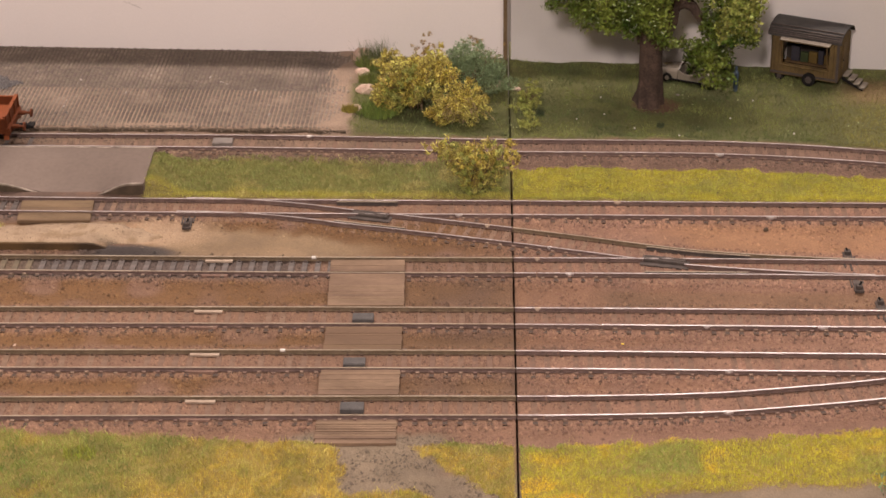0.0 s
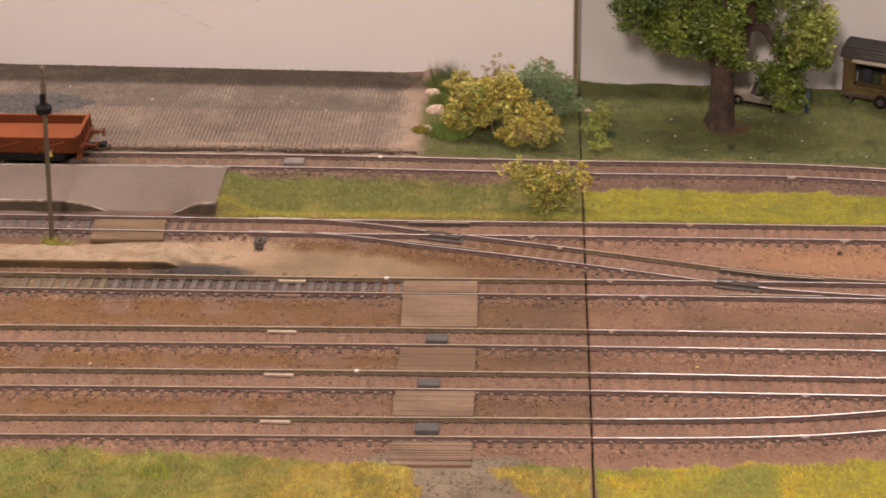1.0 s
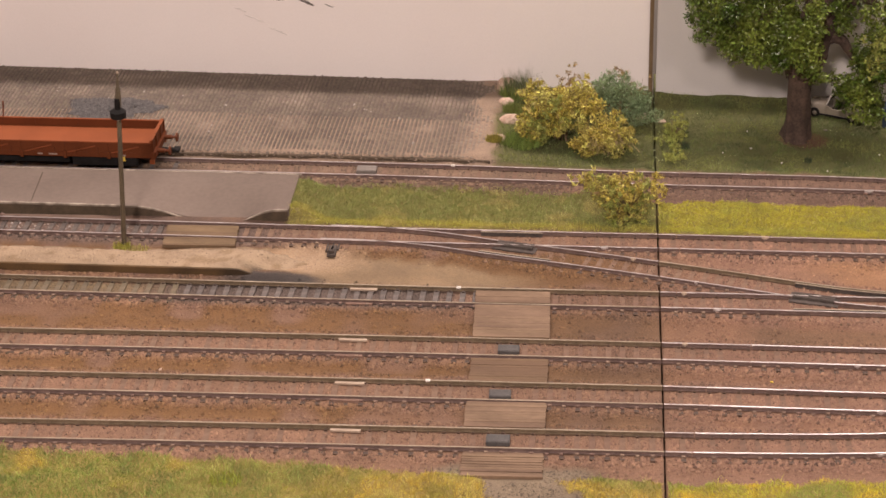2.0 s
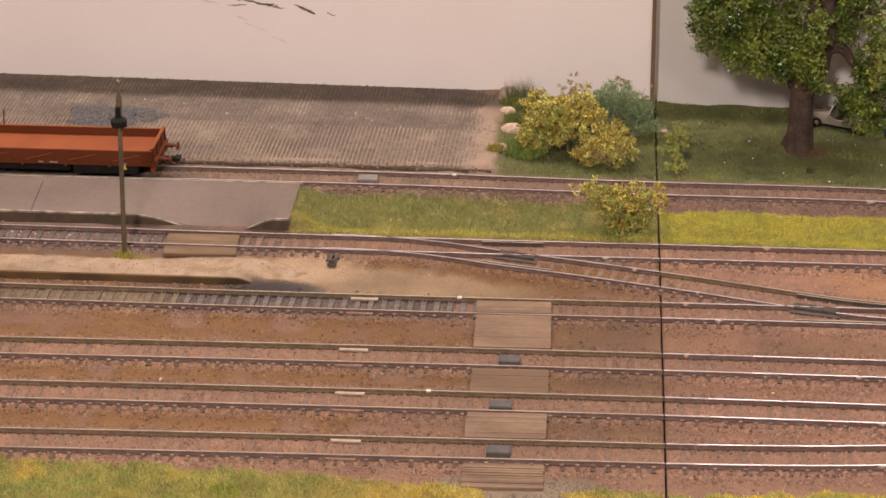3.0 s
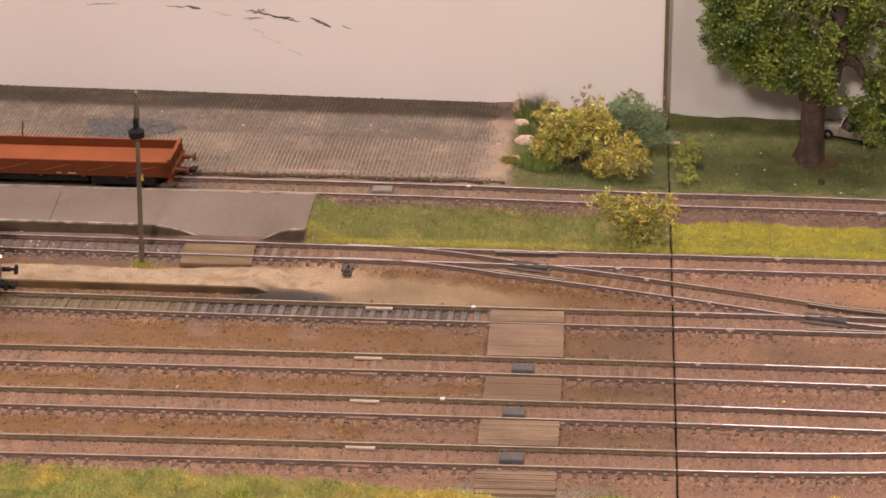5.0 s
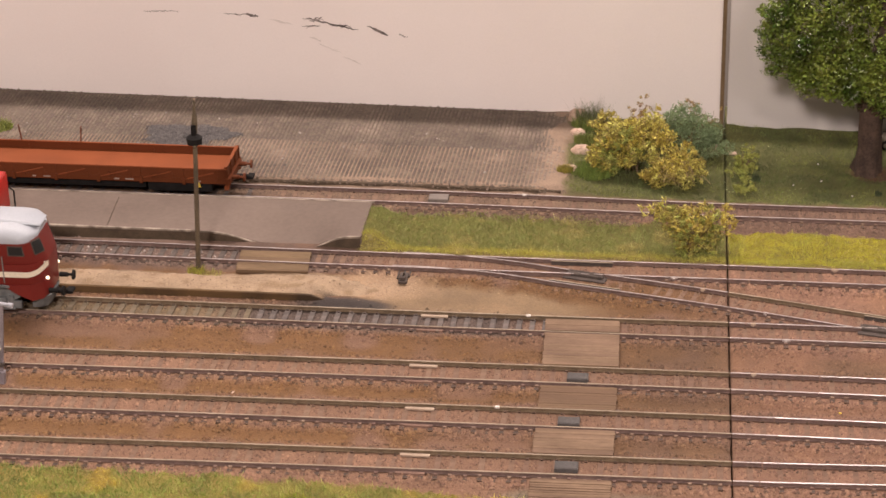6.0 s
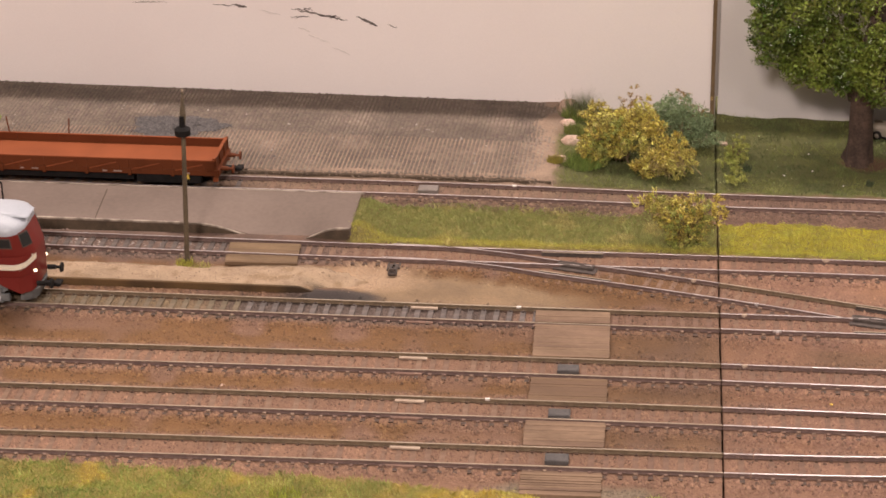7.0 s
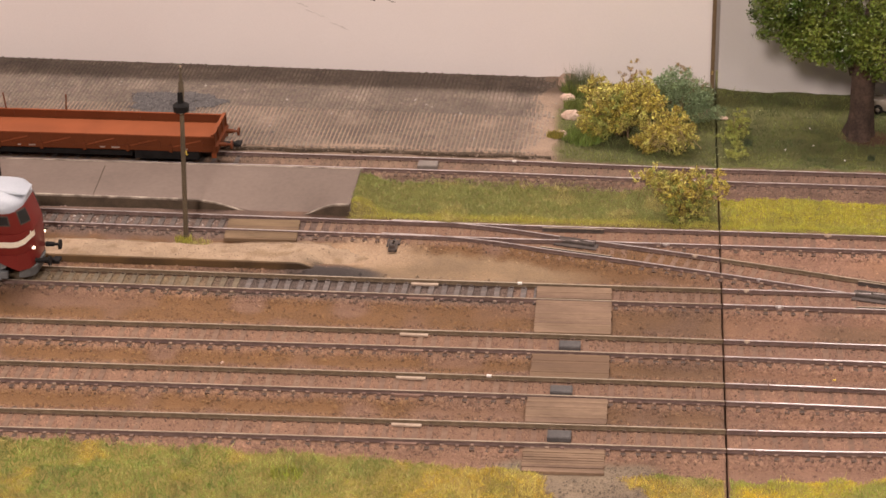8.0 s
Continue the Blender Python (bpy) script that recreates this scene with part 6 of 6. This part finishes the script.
def shunter(x, label):
    t = empty("shunting_locomotive", x, float(track_y("e", np.array([x]))[0]), 0, -1.5)
    tagged(t, label, "locomotive")
    part("hood", Shape().loft([[(-u, -w, 15), (-u, w, 15), (-u, w, z - 2), (-u, w * 0.7, z), (-u, -w * 0.7, z), (-u, -w, z - 2)] for u, w, z in ((3, 12.5, 40), (4, 13.5, 42), (60, 13.5, 42.5))]), M_BRED, t, "bright red bonnet", 0.5, True)
    part("cab", Shape().box(-92, -60, -15.5, 15.5, 15, 47), M_BRED, t, "bright red cab", 1.0)
    part("cab_roof", Shape().box(-94, -58, -16, 16, 47, 49), M_TANK, t, "", 0.6)
    part("bonnet", Shape().box(-125, -92, -12, 12, 15, 34), M_BRED, t, "", 0.8)
    part("running_board", Shape().box(-126, 0, -16.5, 16.5, 11.5, 15.2), M_BOGIE, t, "", 0.3)
    part("frame", Shape().box(-124, -3, -10, 10, 5, 11.5), M_BLACK, t, "", 0.3)
    part("stripe", Shape().box(-2.0, 0.4, -16.7, 16.7, 13.0, 15.6), M_STRIPE, t, "ivory painted front edge")
    for sg in (-1, 1):
        s = Shape().tube((-1, sg * 15, 15), (-1, sg * 15, 27), 0.5, 0.5, 6).tube((-1, sg * 15, 27), (-4, sg * 12.2, 32), 0.5, 0.5, 6)
        part("handrail", s, M_BLACK, t, "thin black handrail")
    buffers(0.4, (-10.1, 10.1), 12.4, 1, t, M_BLACK, 8.0, 2.7)
    coupler(0, 7.5, 1, t)
    for u in (-16, -45, -80, -108):
        wheelset(u, 5.6, t)
    return t


shunter(-417.0, "bright red shunting locomotive standing at the platform")

# ---- masts ----
t = empty("lamp_post", -300, 204, -1.0)
tagged(t, "slender wooden lamp mast with black lamp head", "lamp post")
s = Shape().loft([[(0.045 * z + r * math.cos(a), r * math.sin(a), z) for a in np.linspace(0, 6.2832, 10, endpoint=False)] for z, r in ((-2, 1.5), (20, 1.42), (60, 1.32), (84, 1.25), (91, 1.7), (97, 1.5), (98, 1.0), (101, 0.9), (102, 0.5), (106, 0.42))])
part("mast", s, M_POST, t, "brown weathered wooden mast", 0, True)
s = Shape().tube((3.7, -1.5, 80.5), (3.7, -1.5, 84.0), 4.3, 4.6, 14).tube((3.7, -1.5, 84.0), (3.7, -1.5, 85.6), 4.6, 2.4, 14).tube((3.7, -1.8, 85.6), (3.7, -1.8, 91.5), 1.7, 1.4, 10)
part("lamp_head", s, M_BLACK, t, "black lamp housing", 0, True)
part("finial", Shape().ball((4.8, 0, 106.2), 0.75, 0.75, 0.8), M_CREAM, t, "small cream finial", 0, True)
part("bulb", Shape().ball((3.7, -2.0, 79.8), 1.3, 1.3, 1.2), M_WHITE, t, "small white bulb below", 0, True)

t = empty("signal_post")
t.matrix_basis = pose(-377.5 * MM, 73.4 * MM, -3.4 * MM, 2.5, 6.5, 0)
tagged(t, "pale grey metal signal post between the tracks", "signal post")
part("post", Shape().box(-1.0, 1.0, -0.8, 0.8, 0, 47.5), M_LILAC, t, "", 0.2)
part("base", Shape().box(-1.9, 1.9, -1.7, 1.7, -1, 7.5), M_LILAC, t, "", 0.4)
part("control_box", Shape().box(-3.2, -0.4, -2.2, -0.6, 12.5, 21.0), M_LILAC, t, "", 0.3)
part("box_cap", Shape().box(-3.6, -0.2, -2.5, -0.4, 21.0, 22.0), M_STRIPE, t, "small white cap", 0.2)
part("band", Shape().box(-2.6, 1.3, -2.4, 1.0, 11, 12.8), M_FROG, t, "dark band")
s = Shape().tube((-5, 0, 48.2), (4.6, 0, 47.6), 1.1, 1.1, 10).tube((-6.5, 0, 48.8), (-3.2, 0, 48.2), 2.3, 1.2, 12).tube((3.6, 0, 47.7), (6.0, 0, 47.5), 1.4, 1.6, 12)
part("lamp_arm", s, M_SIGNAL, t, "pale twin lamp arm", 0, True)

# ---- kiosk trailer ----
t = empty("kiosk_trailer", 191.5, 408.5, -0.5, -25)
tagged(t, "wooden kiosk trailer with dark curved roof and open hatch", "trailer")
hw, hd, z0, z1 = 22.0, 12.6, 6.0, 31.5
part("floor", Shape().box(-hw, hw, -hd, hd, z0 - 1.5, z0), M_HUT, t, "", 0.2)
part("back_wall", Shape().box(-hw, hw, hd - 1, hd, z0, z1), M_HUT, t, "", 0.15)
for sx in (-hw, hw - 1):
    for k in range(7):
        part("board", Shape().box(sx, sx + 1, -hd + k * 3.14, -hd + (k + 1) * 3.14 - 0.2, z0, z1 + 5.4 * math.sin(math.pi * (k + 0.5) / 7)), M_HUT, t, "", 0.1)
kd = part("door", Shape().box(hw, hw + 0.6, -4.5, 3.5, z0, z1 - 3), M_HUT, t, "plain board door in the end wall", 0.15)
part("handle", Shape().tube((hw + 0.5, -3.2, z0 + 11), (hw + 1.3, -3.2, z0 + 11), 0.5, 0.5, 8), M_BLACK, kd, "small dark door knob")
for a, b, c, d in ((-hw, -14, z0, z1), (16, hw, z0, z1), (-14, 16, z0, z0 + 6), (-14, 16, z1 - 2.5, z1)):
    n = max(1, int((b - a) / 2.6))
    for k in range(n):
        part("board", Shape().box(a + (b - a) * k / n, a + (b - a) * (k + 1) / n - 0.18, -hd, -hd + 1, c, d), M_HUT, t, "", 0.08)
part("corner_post", Shape().box(hw - 1.2, hw + 0.3, -hd - 0.5, -hd + 0.9, z0 - 1, z1 + 1), M_FROG, t, "dark corner post", 0.1)
part("skirt_board", Shape().box(-hw, hw - 1.3, -hd - 0.4, -hd - 0.02, z0 - 0.6, z0 + 0.9), M_FROG, t, "dark lower skirt board", 0.1)
# Dark sheet behind the goods in place of real shade.
part("interior", Shape().box(-15, 17, -2, -1.4, z0 + 2, z1), M_INSIDE, t, "dark sheet standing in for shade inside the kiosk")
part("counter", Shape().box(-14.6, 16.6, -hd - 2.6, -hd + 1.2, z0 + 5.8, z0 + 6.7), M_HUT, t, "pale wooden counter shelf", 0.15)
for a, b, h, m in ((-10.5, -5, 10, M_GOODB), (-4.5, 0.5, 6.5, M_GOODG), (1.0, 6.5, 7.5, M_GOODY), (7.0, 10.5, 9, M_GOODB), (11, 15, 6.5, M_GOODY)):
    part("crate", Shape().box(a, b, -6.5, -4, z0 + 6.6, z0 + 6.6 + h), m, t, "stacked coloured goods", 0.3)
part("goods_shelf", Shape().box(-14, 16, -8, -3, z0 + 5.6, z0 + 6.6), M_HUT, t)
m = Matrix.Translation((1, -hd - 0.2, z1 - 0.8)) @ pose(0, 0, 0, 3, 0, 0)
hatch = part("hatch", Shape().box(-16, 16.5, -6.2, 0, -0.5, -0.1, m), M_HUT, t, "raised hatch", 0.1)
for k in range(3):
    part("slat", Shape().box(-16, 16.5, -6.2 + 2.1 * k, -4.4 + 2.1 * k, -0.1, 0.5, m), M_AWNING, hatch, "pale weathered slat", 0.12)
for x in (-14.5, 15.5):
    part("hatch_strut", Shape().tube((x, -hd - 0.3, z0 + 6), (x, -hd - 5.0, z1 - 1.4), 0.5, 0.5, 6), M_HUT, t)
rings = []
for x in np.linspace(-hw - 2, hw + 2, 16):
    rings.append([(x, (hd + 1.8) * math.cos(a), z1 - 0.6 + (6.4 + o) * math.sin(a)) for o, rng in ((0.8, np.linspace(math.pi, 0, 13)), (-0.4, np.linspace(0, math.pi, 13))) for a in rng])
part("roof", Shape().loft(rings), M_HUTROOF, t, "black felt barrel roof", 0, True)
for a in (math.pi - 0.85, math.pi - 0.62, math.pi - 0.44, math.pi - 0.28, math.pi - 0.14):
    part("roof_lath", Shape().box(-hw - 2, hw + 2, (hd + 1.8) * math.cos(a) - 0.5, (hd + 1.8) * math.cos(a) + 0.3, z1 - 0.4 + 7.2 * math.sin(a), z1 + 0.3 + 7.2 * math.sin(a)), M_FROG, t, "", 0.1)
part("chassis", Shape().box(-hw + 1, hw - 1, -6, 6, 3.0, z0 - 1.5), M_BLACK, t, "", 0.2)
for x, y in ((4, -hd - 0.4), (4, hd - 1), (-16, -hd + 2), (-16, hd - 2)):
    r = 4.4 if x > 0 else 3.0
    wh = part("wheel", Shape().tube((x, y - 1.3, r), (x, y + 1.3, r), r, r, 20), M_BLACK, t, "black rubber wheel", 0.3, True)
    part("hub", Shape().tube((x, y - 1.6, r), (x, y + 1.6, r), r * 0.5, r * 0.5, 14), M_FROG, wh)
for k in range(4):
    part("step", Shape().box(hw + 1.5 + 3.6 * k, hw + 5.2 + 3.6 * k, -5.5, 4.5, 7.0 - 2.2 * k, 7.9 - 2.2 * k), M_AWNING, t, "pale wooden stair tread", 0.1)
for y in (-5.0, 4.0):
    s = Shape().loft([[(hw + 1, y - 0.3, 4.6), (hw + 1, y + 0.3, 4.6), (hw + 1, y + 0.3, 6.9), (hw + 1, y - 0.3, 6.9)], [(hw + 15, y - 0.3, -1.5), (hw + 15, y + 0.3, -1.5), (hw + 15, y + 0.3, -0.4), (hw + 15, y - 0.3, -0.4)]])
    part("stringer", s, M_BLACK, t)

# ---- parked open car under the tree ----
t = empty("car", 115, 403, -0.3, -25)
t.scale = (0.86, 0.86, 0.86)
tagged(t, "small cream open model car parked under the tree", "car")


def car_ring(x, w, z0, z1, wt):
    return [(x, -w, z0), (x, w, z0), (x, w, z0 + (z1 - z0) * 0.6), (x, wt, z1), (x, -wt, z1), (x, -w, z0 + (z1 - z0) * 0.6)]


part("bonnet", Shape().loft([car_ring(-22.5, 6.6, 3.6, 8.2, 5.6), car_ring(-21, 7.6, 3.2, 9.8, 6.4), car_ring(-9, 8.4, 3, 11.2, 7.0), car_ring(-6.5, 8.6, 3, 11.4, 7.2)]), M_CAR, t, "cream rounded bonnet", 0.4, True)
part("floor_pan", Shape().box(-6.5, 9, -8.4, 8.4, 3.0, 4.4), M_CAR, t, "", 0.2)
part("rear_body", Shape().loft([car_ring(9, 8.6, 3, 11.0, 7.8), car_ring(17, 8.4, 3, 10.4, 7.4), car_ring(21, 7.4, 3.6, 8.6, 6.2)]), M_CAR, t, "cream rounded tail", 0.4, True)
for sg in (-1, 1):
    part("door", Shape().loft([[(x, sg * 7.6, 4.2), (x, sg * 8.7, 4.2), (x, sg * 8.7, z), (x, sg * 7.8, z)] for x, z in ((-6.4, 11.0), (-2, 8.6), (4, 8.2), (8.8, 10.6))]), M_CAR, t, "low cream door", 0.15, True)
    part("screen_post", Shape().tube((-6.0, sg * 7.4, 11), (-3.8, sg * 6.9, 17.0), 0.5, 0.45, 6), M_WHITE, t, "white windscreen post")
    part("sill", Shape().box(-17, 18, *sorted((sg * 8.0, sg * 8.9)), 2.4, 3.6), M_BLACK, t, "dark lower sill", 0.2)
    part("headlamp", Shape().ball((-22.4, sg * 5.2, 7.6), 0.9, 1.3, 1.3), M_WHITE, t, "pale round headlamp", 0, True)
    for x in (-1.5, 6.0):
        part("seat", Shape().box(x - 1.8, x + 1.8, sg * 3.6 - 2.8, sg * 3.6 + 2.8, 4.4, 7.0).box(x + 1.2, x + 2.2, sg * 3.6 - 2.8, sg * 3.6 + 2.8, 7.0, 11.6), M_INSIDE, t, "dark seat", 0.3)
    for x in (-14.5, 14.0):
        wh = part("wheel", Shape().tube((x, sg * 6.9, 3.6), (x, sg * 9.1, 3.6), 3.7, 3.7, 20), M_BLACK, t, "black tyre", 0.3, True)
        part("hub", Shape().tube((x, sg * 9.0, 3.6), (x, sg * 9.35, 3.6), 1.7, 1.6, 14), M_AWNING, wh, "pale wheel hub", 0.1, True)
part("screen_frame", Shape().tube((-3.8, -6.9, 17.0), (-3.8, 6.9, 17.0), 0.45, 0.45, 6), M_WHITE, t, "white windscreen frame")
part("windscreen", Shape().loft([[(-5.9, -6.9, 11.2), (-5.6, -6.9, 11.2), (-3.6, -6.5, 16.8), (-3.9, -6.5, 16.8)], [(-5.9, 6.9, 11.2), (-5.6, 6.9, 11.2), (-3.6, 6.5, 16.8), (-3.9, 6.5, 16.8)]]), M_GLASS, t, "dark windscreen glass")
for x in (-22.8, 21.4):
    part("bumper", Shape().box(x - 0.6, x + 0.6, -7.0, 7.0, 3.6, 4.8), M_STEEL, t, "", 0.3)

# ---- painted figurine, a plain tapered shape ----
s = Shape().loft([[(r * math.cos(a), 0.7 * r * math.sin(a), z) for a in np.linspace(0, 6.2832, 12, endpoint=False)] for z, r in ((0, 2.0), (1, 2.0), (9, 2.2), (14, 2.7), (17, 2.2), (18.4, 1.0), (20.5, 1.3), (22, 0.6))])
ob = part("figurine", s, M_BLUE, None, "", 0, True)
ob.matrix_basis = pose(0.1425, 0.387, -0.0006) @ Matrix.Diagonal((0.7, 0.7, 0.78, 1))
tagged(ob, "plain blue painted miniature figurine on the grass", "figurine")

# ---- dark strokes painted on the backdrop ----
def stroke(pts, width, m, label):
    s = Shape()
    rings = []
    for k, (x, z) in enumerate(pts):
        w = width * (0.25 + math.sin(math.pi * (k + 0.5) / len(pts))) * RNG.uniform(0.35, 1.3)
        y = 441.5 - 0.0532 * x - 0.05
        rings.append([(x, y, z - w), (x, y - 0.15, z - w), (x, y - 0.15, z + w), (x, y, z + w)])
    s.loft(rings)
    ob = part("wall_mark", s, m)
    return tagged(ob, label, "wall mark", "dark strokes on the backdrop", "")


def wiggle(x0, z0, x1, z1, n):
    return [(x0 + (x1 - x0) * k / (n - 1), z0 + (z1 - z0) * k / (n - 1) + RNG.uniform(-0.5, 0.5)) for k in range(n)]


for a in ((-386, 62.6, -362, 63.4, 14, 0.22), (-331, 62.8, -314, 62.6, 12, 0.28), (-318, 63.6, -308, 61.4, 9, 0.6), (-314, 63.0, -309, 62.4, 6, 0.4), (-278, 61.5, -264, 61.0, 12, 0.35), (-270, 61.6, -265, 62.6, 6, 0.35), (-274, 60.6, -256, 58.0, 14, 0.45), (-264, 59.0, -241, 54.8, 22, 0.6), (-260, 58.2, -246, 57.0, 12, 0.4), (-279, 56.0, -266, 56.8, 12, 0.3), (-276, 54.6, -271, 56.8, 6, 0.3), (-235, 57.8, -226, 54.6, 10, 0.6), (-231, 55.8, -221, 51.8, 10, 0.7), (-228, 54.8, -223, 52.6, 7, 0.5), (-214, 52.4, -208, 51.4, 6, 0.25)):
    stroke(wiggle(*a[:5]), a[5], M_MARK, "dark ragged charcoal stroke on the backdrop")
for a in ((-274, 49, -266, 46, 6, 0.5), (-268, 44, -252, 38, 8, 0.5), (-252, 36, -240, 31, 7, 0.5), (-300, 60, -285, 57, 7, 0.5)):
    stroke(wiggle(*a[:5]), a[5], M_MARKF, "faint grey smear on the backdrop")


grass_patch("tall_meadow_grass", -520, 330, -140, 40, 0.42, lambda x, y: in_front_grass(x, y) * (1 - 0.75 * sm(-5, 5, x)) * sm(0.35, 0.6, value_noise(x, y, 10, 91)), lambda x, y: 1.12 * meadow_colour(x, y) + 0.02, 3.6, "longer pale grass blades in the meadow", 0.2)
grass_patch("tall_strip_grass", -208, -2, 205, 296, 0.6, lambda x, y: in_back_grass(x, y) * sm(0.35, 0.6, value_noise(x, y, 10, 92)), lambda x, y: 1.25 * strip_colour(x, y) + 0.03, 3.0, "longer pale grass blades on the strip")
n = 1500
x, y = RNG.normal(-203, 16, n), RNG.normal(196, 6.5, n)
k = (x > -240) & (y < track_y("e", x) - 13) & (y > track_y("d", x) + 14)
x, y = x[k], y[k]
ob = new("sand_grains", grains(x, y, height(x, y) + 0.1, 0.32, np.array((0.33, 0.24, 0.165)) * RNG.uniform(0.8, 1.1, len(x))[:, None], M_STONE, "sand_grains"))
tagged(ob, "pale sand spilling off the platform end", "sand", "", "stuff")

n = 5200
x, u = RNG.uniform(-540, -200, n), RNG.uniform(0.05, 0.97, n)
y, z = sand_z(x, u)
t = np.array((0.30, 0.215, 0.145)) * np.where(RNG.random(n) < 0.12, RNG.uniform(0.4, 0.65, n), RNG.uniform(0.8, 1.2, n))[:, None]
ob = new("sand_crumbs", grains(x, y, z, RNG.choice([0.3, 0.45, 0.7], n, p=[0.6, 0.3, 0.1]), t, M_STONE, "sand_crumbs"))
tagged(ob, "loose pale sand crumbs on the low platform", "sand", "", "stuff")

# ---- clods on the trodden path, specks on the paving ----
n = 14000
x, y = RNG.uniform(-125, -2, n), RNG.uniform(-125, -14, n)
k = (in_front_grass(x, y) < 0.4) & (value_noise(x, y, 9, 81) > 0.34) & ~((x > -97) & (x < -56) & (y > -27))
x, y = x[k], y[k]
ob = new("path_gravel", grains(x, y, height(x, y) + RNG.uniform(-0.3, 0.35, len(x)), RNG.choice([0.45, 0.7, 1.1], len(x), p=[0.5, 0.35, 0.15]), ground_tint(x, y) * np.where(RNG.random(len(x)) < 0.2, 0.55, RNG.uniform(0.6, 1.1, len(x)))[:, None], M_STONE, "path_gravel"))
tagged(ob, "rough grey brown clods on the trodden path", "gravel", "", "stuff")
grass_patch("tall_yard_grass", -96, 330, 270, 440, 0.36, lambda x, y: in_yard_grass(x, y) * (y < 434 - 0.07 * x) * sm(0.3, 0.6, value_noise(x, y, 9, 93)), lambda x, y: 1.25 * yard_colour(x, y) + 0.01, 3.2, "longer grass blades under the tree")
n = 900
x = RNG.uniform(-207, -50, n)
y = ramp(x, [(-210, 294), (-130, 295), (-52, 288), (0, 281)]) + RNG.normal(0, 2.2, n)
ob = new("earth_clods", grains(x, y, height(x, y) + 0.2, RNG.choice([0.7, 1.1, 1.6], n, p=[0.5, 0.35, 0.15]), np.array((0.10, 0.065, 0.045)) * RNG.uniform(0.6, 1.7, n)[:, None], M_STONE, "earth_clods"))
tagged(ob, "dark crumbly earth clods along the grass edge", "earth", "", "stuff")
n = 500
x, y = RNG.uniform(-70, 220, n), RNG.uniform(318, 425, n)
k = (in_yard_grass(x, y) > 0.8) & (value_noise(x, y, 14, 94) > 0.5)
x, y = x[k], y[k]
ob = new("grass_flecks", grains(x, y, height(x, y) + 1.2, 0.42, np.array((0.30, 0.34, 0.17)) * RNG.uniform(0.6, 1.5, len(x))[:, None], M_STONE, "grass_flecks"))
tagged(ob, "tiny pale leaf flecks scattered in the grass", "leaf litter", "", "stuff")
n = 170
x, y = RNG.uniform(-470, -103, n), 345 + 88 * RNG.random(n) ** 1.2
g = np.where(RNG.random(n) < 0.3, RNG.uniform(0.28, 0.42, n), np.where(RNG.random(n) < 0.5, RNG.uniform(0.06, 0.1, n), RNG.uniform(0.2, 0.3, n)))
ob = new("pale_grit", grains(x, y, np.full(n, 3.2), RNG.choice([0.4, 0.6, 0.9], n, p=[0.5, 0.35, 0.15]), g[:, None] * np.array((1.0, 0.9, 0.82)), M_STONE, "pale_grit"))
tagged(ob, "scattered pale grit and dark crumbs on the paving", "grit", "", "stuff")
n = 1300
x = RNG.uniform(-545, -97, n)
y = track_y("f", x) + 15.8 + RNG.normal(0, 1.3, n)
ob = new("edge_crumbs", grains(x, y, 0.9 + 0.35 * (y - track_y("f", x) - 15.8) + RNG.uniform(-0.7, 0.0, n), RNG.uniform(0.35, 0.8, n), np.array((0.125, 0.090, 0.067)) * RNG.uniform(0.6, 1.4, n)[:, None], M_STONE, "edge_crumbs"))
tagged(ob, "dark crumbled earth along the paving edge", "earth", "", "stuff")
n = 150
x = RNG.uniform(-400, -285, n)
y = track_y("e", x) + RNG.uniform(-7, 7, n)
ob = new("pale_chips", grains(x, y, height(x, y) + 0.3, RNG.choice([0.5, 0.8, 1.1], n, p=[0.5, 0.35, 0.15]), RNG.uniform(0.14, 0.42, n)[:, None] * np.array((1.0, 0.86, 0.8)), M_STONE, "pale_chips"))
tagged(ob, "pale stone chips scattered between the dark sleepers", "stone chips", "", "stuff")

# Bright lumps modelled in place of glints at the rail joints.
for x, k, o, w in ((101, "a", -HALF, 2.4), (105, "b", -HALF, 2.0), (98, "c", -HALF, 1.6), (157, "c", -HALF, 2.6), (124, "f", -HALF, 2.6), (145, "e", -HALF, 3.0), (13, "d", HALF, 1.4), (12, "c", HALF, 1.4), (30, "d", -HALF, 2.2), (60, "e", HALF, 2.0), (-30, "e", -HALF, 2.0), (-14, "x", HALF, 1.4), (20, "x", -HALF, 1.2)):
    s = Shape().box(-w, w, -0.7, 0.5, -1.3, 0.1).box(-w * 0.5, w * 0.4, -1.2, 0.2, -1.7, -0.4)
    ob = part("rail_joiner", s, M_RAILTOP if o < 0 else M_CREAM, None, "", 0.2)
    ob.matrix_basis = pose(x * MM, (float(track_y(k, np.array([x]))[0]) + o) * MM, 0)
    tagged(ob, "small bright lump standing in for a glint on the rail", "rail joiner", "bright rail joints")
rock(54.6, 72.8, -3.9, 1.0, 0.5, 0.45, -15, "tiny yellow chip lying in the ballast", M_YELLOW)
rock(-254.5, 71.5, -3.6, 1.5, 1.1, 1.0, 20, "small pale pebble between the tracks")
for x, y in ((-337, 84.2), (-329.5, 84.0), (-300, 64), (141, 199)):
    rock(x, y, -3.2, 1.6, 1.2, 1.3, 30, "small dark clod beside the rail", M_DARKSTONE)
